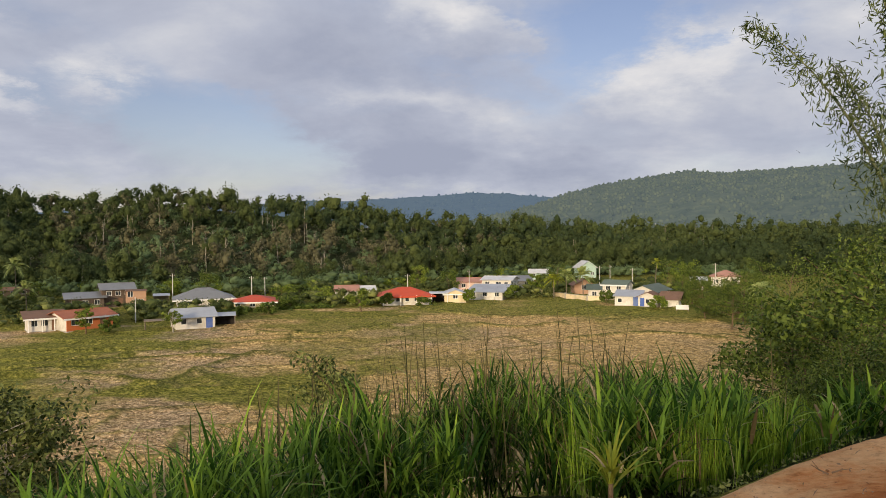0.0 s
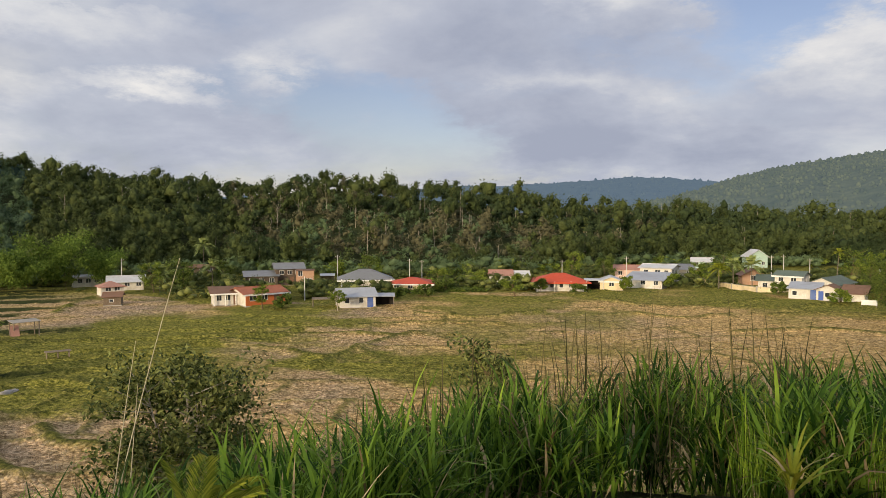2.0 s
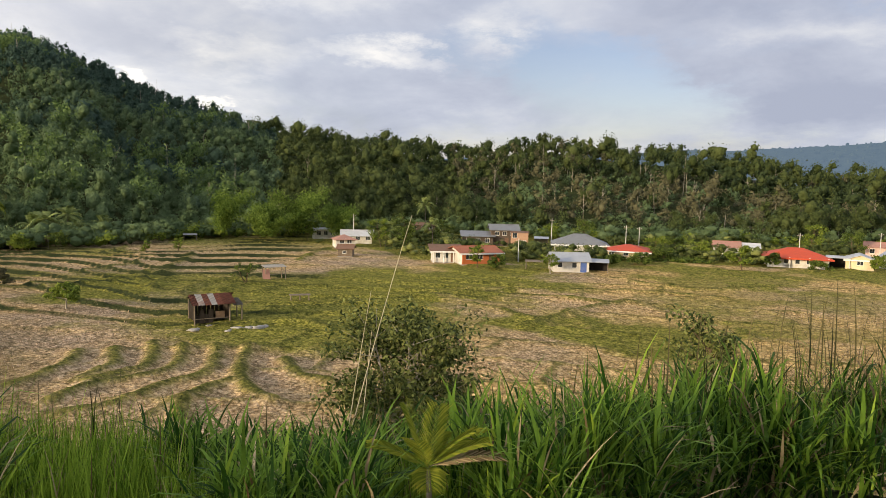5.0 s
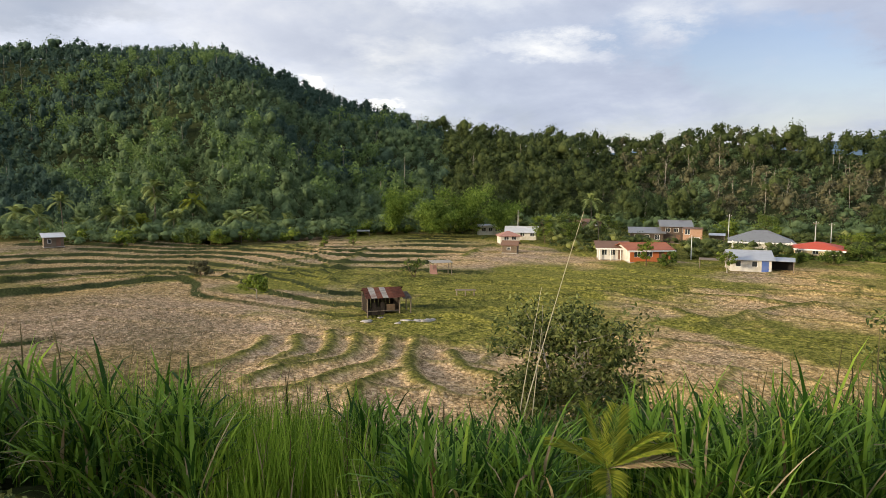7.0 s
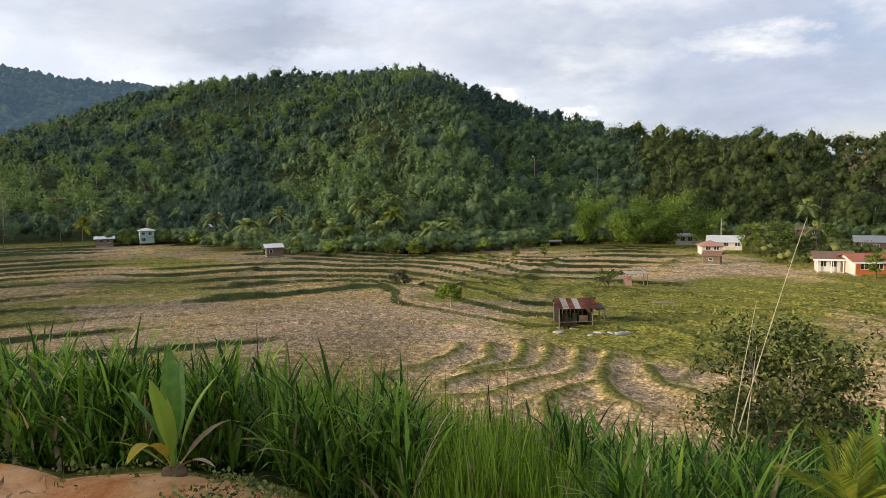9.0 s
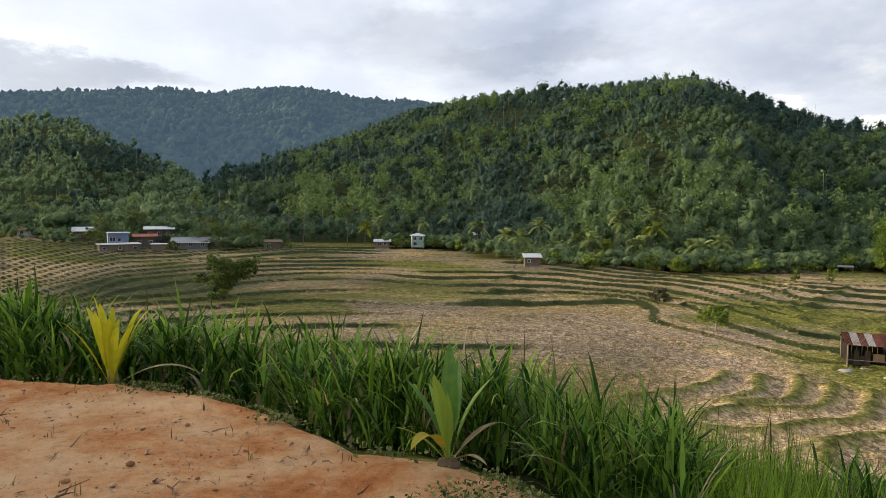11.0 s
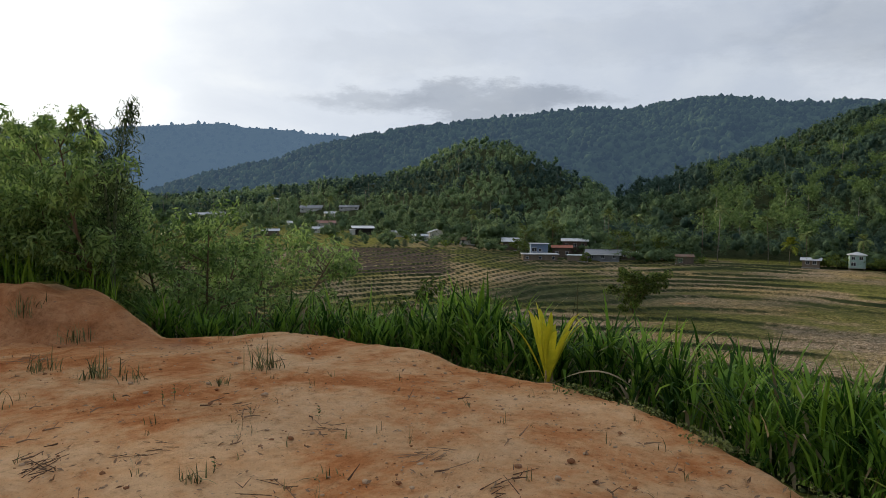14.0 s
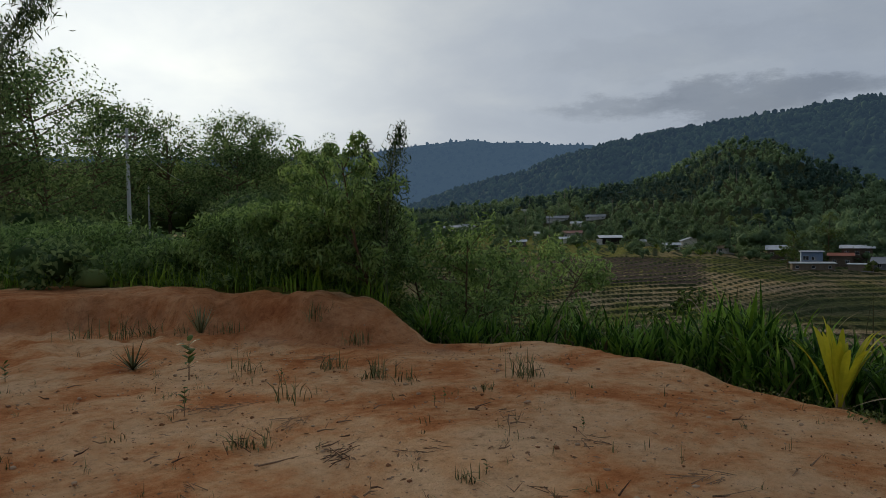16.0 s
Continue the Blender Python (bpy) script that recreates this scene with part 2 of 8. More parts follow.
def ground_surface():
    """Stubble, grass, bare earth and mud, laid out by the colour attribute 'cover' of the sheet."""
    m = bpy.data.materials.new("valley_ground")
    m.use_nodes = True
    add, links = graph(m.node_tree), m.node_tree.links
    where = add("ShaderNodeNewGeometry").outputs["Position"]
    cover = add("ShaderNodeVertexColor", layer_name="cover")
    part3 = add("ShaderNodeSeparateColor", {0: cover.outputs["Color"]})

    def n(scale, detail=5.0, rough=0.6, dist=0.0):
        return add("ShaderNodeTexNoise", {"Vector": where, "Scale": scale, "Detail": detail, "Roughness": rough, "Distortion": dist}).outputs["Fac"]

    def blend(k, a, b):
        x = add("ShaderNodeMix", data_type="RGBA")
        links.new(k, x.inputs[0]); links.new(a, x.inputs[6]); links.new(b, x.inputs[7])
        return x.outputs[2]

    jog = add("ShaderNodeTexNoise", {"Vector": where, "Scale": 1.7, "Detail": 3.0}).outputs["Color"]
    jog = add("ShaderNodeVectorMath", {0: jog, 1: (0.35, 0.35, 0.0), 2: where}, operation="MULTIPLY_ADD").outputs[0]
    cell = add("ShaderNodeTexVoronoi", {"Vector": jog, "Scale": 2.3, "Randomness": 0.9})
    tuft = ramp(add, cell.outputs["Distance"], [(0.05, (1, 1, 1)), (0.42, (0.35, 0.35, 0.35)), (0.62, (0, 0, 0))])
    own = add("ShaderNodeSeparateColor", {0: cell.outputs["Color"]}).outputs[0]
    k = add("ShaderNodeMath", {0: tuft, 1: 0.16, 2: n(4.4, 6, 0.75)}, operation="MULTIPLY_ADD").outputs[0]
    k = add("ShaderNodeMath", {0: own, 1: 0.14, 2: k}, operation="MULTIPLY_ADD").outputs[0]
    stubble = ramp(add, k, [(0.46, (0.170, 0.122, 0.074)), (0.60, (0.355, 0.265, 0.172)), (0.78, (0.58, 0.465, 0.335))])
    east = add("ShaderNodeMapRange", {"Value": add("ShaderNodeSeparateXYZ", {0: where}).outputs[0], "From Min": -62.0, "From Max": -5.0})
    # random field tone, plus warm sunlight put into the eastern stubble's colour
    sun_tone = add("ShaderNodeMath", {0: east.outputs[0], 1: 0.22, 2: n(0.05, 4)}, operation="MULTIPLY_ADD").outputs[0]
    tint = ramp(add, sun_tone, [(0.42, (0.96, 0.93, 0.92)), (0.70, (1.20, 1.09, 0.70))])
    x = add("ShaderNodeMix", data_type="RGBA", blend_type="MULTIPLY")
    x.inputs[0].default_value = 1.0
    links.new(stubble, x.inputs[6]); links.new(tint, x.inputs[7])
    stubble = x.outputs[2]
    grass = ramp(add, n(2.6, 6, 0.75), [(0.34, (0.044, 0.054, 0.012)), (0.5, (0.170, 0.168, 0.032)), (0.66, (0.36, 0.315, 0.088))])
    earth_a = ramp(add, n(0.8, 9, 0.72, 0.3), [(0.34, (0.40, 0.132, 0.042)), (0.43, (0.57, 0.240, 0.088)), (0.51, (0.68, 0.380, 0.180)), (0.61, (0.75, 0.480, 0.262))])
    subsoil = ramp(add, n(2.2, 8, 0.75, 0.4), [(0.36, (0.24, 0.078, 0.028)), (0.50, (0.43, 0.165, 0.062)), (0.66, (0.58, 0.285, 0.130))])
    raw = add("ShaderNodeMapRange", {"Value": part3.outputs[1], "From Min": 1.0, "From Max": 2.0}).outputs[0]
    earth_a = blend(raw, earth_a, subsoil)
    earth_b = ramp(add, n(9.0, 8, 0.75), [(0.3, (0.58, 0.52, 0.47)), (0.45, (0.95, 0.93, 0.91)), (0.7, (1.10, 1.10, 1.10))])
    y = add("ShaderNodeMix", data_type="RGBA", blend_type="MULTIPLY")
    y.inputs[0].default_value = 1.0
    links.new(earth_a, y.inputs[6]); links.new(earth_b, y.inputs[7])
    earth = y.outputs[2]
    crumbs = ramp(add, n(46.0, 5, 0.7), [(0.30, (0.50, 0.45, 0.41)), (0.40, (1, 1, 1)), (0.62, (1, 1, 1)), (0.70, (1.15, 1.15, 1.13))])
    y2 = add("ShaderNodeMix", data_type="RGBA", blend_type="MULTIPLY")
    y2.inputs[0].default_value = 1.0
    links.new(earth, y2.inputs[6]); links.new(crumbs, y2.inputs[7])
    earth = y2.outputs[2]
    mud = ramp(add, n(0.9, 5), [(0.35, (0.040, 0.030, 0.023)), (0.65, (0.115, 0.085, 0.063))])

    def edge(k, amount=0.5, lo=0.42, hi=0.58, scale=0.8):
        w = add("ShaderNodeMath", {0: n(scale, 6, 0.7), 1: 0.5}, operation="SUBTRACT").outputs[0]
        s = add("ShaderNodeMath", {0: w, 1: amount, 2: k}, operation="MULTIPLY_ADD").outputs[0]
        return ramp(add, s, [(lo, (0, 0, 0)), (hi, (1, 1, 1))])

    # dark ground: forest floor and banks, plus shade painted under rim grass and on risers
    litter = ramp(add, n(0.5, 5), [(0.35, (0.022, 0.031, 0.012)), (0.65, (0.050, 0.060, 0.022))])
    col = blend(edge(part3.outputs[0], 0.9, 0.18, 0.86), stubble, grass)
    mottle = ramp(add, n(1.1, 4, 0.65), [(0.38, (0.62, 0.64, 0.60)), (0.5, (1.0, 1.0, 1.0)), (0.62, (1.28, 1.26, 1.24))])
    y3 = add("ShaderNodeMix", data_type="RGBA", blend_type="MULTIPLY")
    y3.inputs[0].default_value = 1.0
    links.new(col, y3.inputs[6]); links.new(mottle, y3.inputs[7])
    col = y3.outputs[2]
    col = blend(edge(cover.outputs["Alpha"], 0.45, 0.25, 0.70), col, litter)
    col = blend(edge(part3.outputs[2], 0.8), col, mud)
    col = blend(edge(part3.outputs[1], 0.5, 0.45, 0.55, 3.0), col, earth)
    p = add("ShaderNodeBsdfPrincipled", {"Base Color": col, "Roughness": 0.95, "Specular IOR Level": 0.04})
    b0 = add("ShaderNodeBump", {"Height": tuft, "Strength": 0.7, "Distance": 0.16})
    tufty = add("ShaderNodeMix", data_type="VECTOR")
    links.new(part3.outputs[1], tufty.inputs[0]); links.new(b0.outputs[0], tufty.inputs[4]); links.new(add("ShaderNodeNewGeometry").outputs["Normal"], tufty.inputs[5])
    b1 = add("ShaderNodeBump", {"Height": n(7.0, 6, 0.7), "Strength": 0.65, "Distance": 0.07, "Normal": tufty.outputs[1]})
    b2 = add("ShaderNodeBump", {"Height": n(30.0, 6, 0.75), "Strength": 0.9, "Distance": 0.028, "Normal": b1.outputs[0]})
    links.new(b2.outputs[0], p.inputs["Normal"])
    add("ShaderNodeOutputMaterial", {"Surface": p.outputs[0]})
    return m


GROUND = ground_surface()
LEAF_FOREST = surface("forest_leaf", (0.0522, 0.0956, 0.0566), (0.1453, 0.2176, 0.1274), 0.07, 0.75, 1.0, island=0.12, through_light=0.4, local=False, fine=14, deep=1.1)
LEAF_MID = surface("light_forest_leaf", (0.0726, 0.1219, 0.0538), (0.1997, 0.2773, 0.1331), 0.06, 0.75, 1.0, island=0.12, through_light=0.4, local=False, fine=14, deep=1.1)
LEAF_BLUE = surface("dark_forest_leaf", (0.0386, 0.0765, 0.0594), (0.1067, 0.1697, 0.1217), 0.07, 0.75, 1.0, island=0.12, through_light=0.4, local=False, fine=14, deep=1.1)
LEAF_BRIGHT = surface("bamboo_leaf", (0.07, 0.115, 0.015), (0.24, 0.30, 0.05), 0.1, 0.6, 0, island=0.5, through_light=0.3, local=False)
LEAF_BROWN = surface("dry_leaf", (0.066, 0.068, 0.036), (0.155, 0.148, 0.082), 0.1, 0.8, 0, island=0.5, through_light=0.2, local=False)
LEAF_DARK = surface("shrub_leaf", (0.030, 0.056, 0.010), (0.15, 0.20, 0.038), 0.6, 0.5, 0, island=0.6, through_light=0.25, local=False)
LEAF_OLIVE = surface("olive_shrub_leaf", (0.045, 0.066, 0.018), (0.25, 0.275, 0.085), 0.8, 0.5, 0, island=0.7, through_light=0.3, local=False)
LEAF_EAST = surface("olive_forest_leaf", (0.036, 0.058, 0.018), (0.138, 0.172, 0.058), 0.07, 0.75, 1.0, island=0.15, through_light=0.35, local=False, fine=14, deep=1.1)
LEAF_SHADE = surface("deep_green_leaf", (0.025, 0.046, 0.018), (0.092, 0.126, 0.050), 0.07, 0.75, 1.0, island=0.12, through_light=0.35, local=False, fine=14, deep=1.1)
BARK_PALE = surface("pale_bark", (0.22, 0.19, 0.15), (0.46, 0.42, 0.35), 0.8, 0.9, 0.4, local=False)
BARK = surface("bark", (0.08, 0.052, 0.030), (0.20, 0.145, 0.09), 1.5, 0.9, 0.5)
# forest leaf paled and greyed in place of distant haze
LEAF_HAZED = surface("haze_paled_leaf", (0.108, 0.176, 0.090), (0.290, 0.385, 0.196), 0.06, 0.8, 0.7, island=0.10, through_light=0.5, local=False, fine=14, deep=1.0)
GRASS_BLADE = surface("grass_blade", (0.0230, 0.0660, 0.0085), (0.185, 0.318, 0.042), 0.9, 0.5, 0, island=0.9, through_light=0.4, local=False)
GRASS_LIGHT = surface("light_grass", (0.09, 0.17, 0.014), (0.31, 0.44, 0.05), 0.7, 0.55, 0, island=0.7, through_light=0.35, local=False)
GRASS_DRY = surface("dry_grass", (0.15, 0.11, 0.055), (0.44, 0.35, 0.21), 0.8, 0.8, 0, island=0.7, local=False)

# ---- the land ----
FIELD, EYE = -13.5, 1.55


def ease(a, b, x):
    t = np.clip((x - a) / (b - a), 0, 1)
    return t * t * (3 - 2 * t)


def value_noise(x, y, seed=0):
    """Smooth noise between 0 and 1 on a plane, for arrays."""
    x, y = np.asarray(x, float), np.asarray(y, float)
    ix, iy = np.floor(x).astype(np.int64), np.floor(y).astype(np.int64)
    fx, fy = x - ix, y - iy
    fx, fy = fx * fx * (3 - 2 * fx), fy * fy * (3 - 2 * fy)

    def h(i, j):
        k = (i * 374761393 + j * 668265263 + seed * 1442695041) & 0x7FFFFFFF
        k = ((k ^ (k >> 13)) * 1274126177) & 0x7FFFFFFF
        return ((k ^ (k >> 16)) & 0xFFFF) / 65535.0
    return (h(ix, iy) * (1 - fx) + h(ix + 1, iy) * fx) * (1 - fy) + (h(ix, iy + 1) * (1 - fx) + h(ix + 1, iy + 1) * fx) * fy


def fbm(x, y, octaves=4, seed=0):
    s, a, tot = 0, 1.0, 0
    for o in range(octaves):
        s, tot = s + a * value_noise(x * 2 ** o, y * 2 ** o, seed + o * 17), tot + a
        a *= 0.5
    return s / tot


def profile(rows, az, col):
    rows = sorted(rows)
    return np.interp(az, [r[0] for r in rows], [r[col] for r in rows])


# rim of the bare terrace: bearing, distance
# foot of the low bank behind the terrace: bearing, distance
BANK_FOOT = [(-180, 13.3), (-170, 13.0), (-154, 12.1), (-151, 11.1), (-147, 10.8), (-142, 10.0), (-138, 9.6), (-133, 9.4), (-120, 9.4)]
RIM = [(-180, 18), (-168, 16), (-160, 15.2), (-152, 13.6), (-143, 11.2), (-138, 10.9), (-133, 9.7), (-129, 9.8), (-124, 9.95), (-121, 9.5), (-118, 8.8), (-114, 8.45), (-110, 7.55), (-104, 6.97),
       (-99, 6.5), (-93, 5.72), (-86, 4.72), (-79, 4.50), (-70, 3.9), (-60, 3.2), (-45, 2.9), (-30, 2.9), (-15, 3.1), (-5, 3.8), (0, 4.2), (12, 4.6), (20, 5.1), (25, 6.0), (31, 7.1), (45, 9), (80, 16), (180, 18)]
# wooded hills round the fields: bearing, foot, crest, angle of the skyline
# rows -152 to -137.5: unseen spur, raised to keep sun off the west fields
HILL = [(-180, 60, 220, 7), (-165, 60, 220, 7), (-152, 110, 300, 6.6), (-146, 150, 290, 6.0), (-140.5, 170, 280, 5.3), (-137.5, 220, 300, 3.6), (-134, 560, 800, 1.2), (-126, 470, 700, 2.0), (-121, 380, 640, 2.7), (-117, 350, 620, 3.1), (-114, 340, 610, 3.9),
        (-112, 330, 600, 5.3), (-109.5, 320, 580, 6.2), (-106.5, 308, 550, 6.0), (-103, 292, 500, 4.2), (-100, 276, 470, 2.8), (-98, 262, 450, 1.9), (-94, 255, 520, 3.2), (-88, 245, 600, 5.3), (-80, 236, 620, 7.8),
        (-75, 205, 560, 8.5), (-68, 185, 520, 9.1), (-60, 182, 510, 9.9)]
HILL += [(-55, 186, 500, 7.7), (-50, 190, 480, 6.1), (-44, 196, 450, 4.2), (-38, 212, 420, 3.9), (-30, 218, 380, 3.2), (-22, 205, 360, 4.1), (-12, 200, 350, 3.1),
         (-8, 210, 360, 2.5), (-3, 225, 380, 1.6), (5, 250, 400, 1.4), (20, 270, 420, 0.8), (40, 260, 420, 0.6), (70, 120, 300, 4), (180, 60, 220, 7)]


def bearing(x, y):
    return np.degrees(np.arctan2(x, y)), np.hypot(x, y)


def land(x, y):
    """Height of the ground, without the small banks of the fields."""
    az, r = bearing(np.asarray(x, float), np.asarray(y, float))
    rim = profile(RIM, az, 1)
    out = np.clip((r - rim) / (36.5 - rim), 0, 1)
    drop = FIELD * (0.75 * out + 0.25 * out * out * (3 - 2 * out))
    west = 1 - ease(-139, -131, az)
    east = ease(20, 36, az)
    foot = profile(BANK_FOOT, az, 1) + 0.7 * (fbm(x * 0.9, y * 0.9, 2, 33) - 0.5)
    high_w = 0.48 * ease(foot, foot + 0.62, r) + (FIELD - 0.5) * ease(110, 230, r) * ease(-170, -158, az)
    high_e = np.maximum(FIELD, -0.19 * np.maximum(r - rim, 0))
    behind = ease(45, 70, az)
    z = drop * (1 - west) * (1 - east) + high_w * west + (high_e * (1 - behind)) * east
    dip = 0.05 + 0.09 * ease(-75, -58, az)
    z = z - dip * ease(rim - 2.5, rim, r) * (1 - west) * (r < rim) - dip * (r >= rim) * (1 - west) * (1 - ease(rim, rim + 8, r))
    # the valley floor climbs to the west
    z = z + (0.022 * np.maximum(r - 150, 0)) * (1 - ease(-118, -95, az)) * ease(-150, -140, az)
    foot, crest, angle = profile(HILL, az, 1), profile(HILL, az, 2), profile(HILL, az, 3)
    top = EYE + crest * np.tan(np.radians(angle)) - 9.0
    s = (r - foot) / (crest - foot)
    spur = (fbm(az / 7.0 + 40, r / 170.0, 3, 5) - 0.5) * 1.1 * np.clip(s * 4, 0, 1) * np.clip((1.02 - s) * 3, 0, 1)
    up = ease(0, 1, np.clip(s * 0.93 + 0.02, 0, 1)) * 0.55 + np.clip(s, 0, 1) * 0.45
    shape = np.clip(up + spur * 0.34, 0, 1.0)
    fall = np.clip((s - 1) * 0.35, 0, 0.5)
    hill = (top - z) * np.where(s < 1, shape, 1 - fall) * (s > 0)
    return z + np.where(hill > 0, hill, 0)


BANKS = [
    [(-46, 46), (-42, 41), (-39, 38), (-36, 36), (-33, 35)], [(-48, 44), (-44, 40), (-42, 37), (-42, 33), (-41, 29), (-42, 26)],
    [(-50, 42), (-46, 38), (-45, 35), (-46, 31), (-45, 27)], [(-54, 42), (-49, 38), (-47, 35), (-47, 31)], [(-54, 38), (-50, 35), (-48, 31)],
    [(-56, 36), (-53, 33), (-51, 29), (-50, 24)], [(-39, 37), (-39, 35), (-38, 32), (-35, 29)], [(-40, 44), (-36, 41), (-33, 41)],
    [(-57, 60), (-54, 65), (-53, 69)], [(-51, 56), (-50, 57), (-45, 56)]]
BANKS += [
    [(-104, 22), (-101, 29), (-104, 36), (-102, 43), (-97, 48), (-94, 56)], [(-114, 30), (-114, 34), (-107, 43), (-106, 46)],
    [(-97, 39), (-97, 46), (-92, 54), (-90, 65)], [(-126, 33), (-135, 39), (-140, 46)], [(-130, 71), (-129, 80), (-124, 85), (-132, 96)],
    [(-102, 65), (-105, 76), (-107, 80)], [(-94, 70), (-97, 78), (-107, 91), (-113, 97)], [(-88, 66), (-93, 76), (-89, 81), (-86, 86)],
    [(-80, 62), (-85, 67), (-87, 74), (-83, 78), (-82, 82)], [(-74, 61), (-78, 68), (-79, 74), (-77, 78)], [(-72, 66), (-74, 72), (-73, 75)]]
BANKS += [
    [(-67, 68), (-68, 74), (-64, 78)], [(-88, 100), (-96, 115), (-98, 122)], [(-51, 71), (-48, 80), (-42, 83)],
    [(-29, 68), (-28, 80), (-26, 88), (-23, 92)], [(-40, 78), (-35, 76), (-28, 72)], [(-48, 81), (-40, 91), (-26, 102), (-14, 103)], [(-40, 47), (-40, 52), (-37, 58)],
    [(-29, 112), (-19, 110), (-8, 120)], [(-47, 80), (-41, 87), (-34, 89), (-25, 89)], [(-5, 148), (7, 132), (17, 131), (31, 145)], [(18, 102), (31, 107), (40, 100)],
    [(31, 129), (38, 137), (48, 143)], [(6, 119), (13, 115), (21, 122)], [(26, 121), (36, 125), (46, 121)]]


def smooth_line(points, step=0.6):
    p = np.array([points[0], *points, points[-1]], float)
    out = []
    for i in range(1, len(p) - 2):
        n = max(2, int(np.hypot(*(p[i + 1] - p[i])) / step))
        for t in np.arange(n) / n:
            a, b, c, d = p[i - 1], p[i], p[i + 1], p[i + 2]
            out.append(0.5 * (2 * b + (c - a) * t + (2 * a - 5 * b + 4 * c - d) * t * t + (3 * b - a - 3 * c + d) * t ** 3))
    out.append(p[-1])
    return np.array(out)


def bank_distance(x, y):
    """Distance to the nearest bank (0 to 2 m), for arrays."""
    best = np.full(x.shape, 3.0)
    for line in BANKS:
        q = smooth_line(line)
        lo, hi = q.min(0) - 3, q.max(0) + 3
        k = np.nonzero((x > lo[0]) & (x < hi[0]) & (y > lo[1]) & (y < hi[1]))[0]
        for c in range(0, len(k), 20000):
            kk = k[c:c + 20000]
            d = np.sqrt(((x[kk, None] - q[None, :, 0]) ** 2 + (y[kk, None] - q[None, :, 1]) ** 2).min(1))
            best[kk] = np.minimum(best[kk], d)
    return best


def terraces(x, y):
    """Saw-toothed steps of the upper fields: height, and how close a point is to a riser."""
    az, r = bearing(x, y)
    start = np.interp(az, [-110, -80, -62, -52, -30], [48, 58, 68, 66, 70])
    w = ease(start, start + 14, r) * (1 - ease(330, 380, r)) * (1 - ease(-27, -17, az)) * ease(-140, -132, az)
    gap = np.interp(az, [-125, -112, -104, -90, -70, -52], [6.5, 8.0, 11.0, 11.5, 11.0, 8.0])
    q = (r + 62 * (fbm(x / 105 + 7, y / 105, 2, 3) - 0.5) + 17 * (fbm(x / 24 + 3, y / 24, 2, 8) - 0.5)) / gap
    f = q - np.floor(q)
    k = 0.13
    least = 0.80 - 0.32 * ease(-92, -80, az)
    w = w * (least + (1 - least) * ease(0.36, 0.52, fbm(x / 34, y / 34, 2, 84)))
    z = 0.56 * w * np.where(f < k, ease(0, 1, f / k) - 0.5, 0.5 - (f - k) / (1 - k))
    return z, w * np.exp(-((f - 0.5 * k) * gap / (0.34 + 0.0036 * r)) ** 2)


def plots(x, y):
    """Small irregular paddies of the lower fields: closeness to their edge banks, and a number of its own for each."""
    a = x * 0.93 + y * 0.37 + 16 * (fbm(x / 34, y / 34, 2, 51) - 0.5)
    b = y * 0.93 - x * 0.37 + 16 * (fbm(x / 34 + 5, y / 34, 2, 52) - 0.5)
    row = np.floor(b / 8.5)
    a = a + 7.3 * (row % 3)
    u, v = a / 19.0, b / 8.5
    fu, fv = (u - np.floor(u)) * 19.0, (v - np.floor(v)) * 8.5
    edge = np.minimum(np.minimum(fu, 19 - fu), np.minimum(fv, 8.5 - fv))
    own = value_noise(np.floor(u) * 3.7 + 0.5, row * 5.3 + 0.5, 53)
    return edge, own


def height(x, y):
    """The ground where a thing stands."""
    return float(land(np.array([x]), np.array([y]))[0])


def sheet(name, verts, faces, material=None, smooth=True):
    me = bpy.data.meshes.new(name)
    faces = np.asarray(faces, np.int32)
    k = faces.shape[1]
    me.vertices.add(len(verts)); me.vertices.foreach_set("co", np.asarray(verts, np.float32).ravel())
    me.loops.add(faces.size); me.loops.foreach_set("vertex_index", faces.ravel())
    me.polygons.add(len(faces)); me.polygons.foreach_set("loop_start", np.arange(len(faces), dtype=np.int32) * k)
    me.polygons.foreach_set("use_smooth", np.broadcast_to(smooth, len(faces)).copy())
    if material:
        me.materials.append(material)
    me.update(calc_edges=True)
    return me


# where the fields end and the hamlet's gardens begin: bearing, distance
HAMLET = [(-44, 200), (-41, 172), (-36, 160), (-32, 137), (-25, 138), (-21, 128), (-17, 132), (-13, 150), (-5, 149), (0.7, 158), (10, 166), (15, 152), (18, 146), (22, 125), (40, 100)]


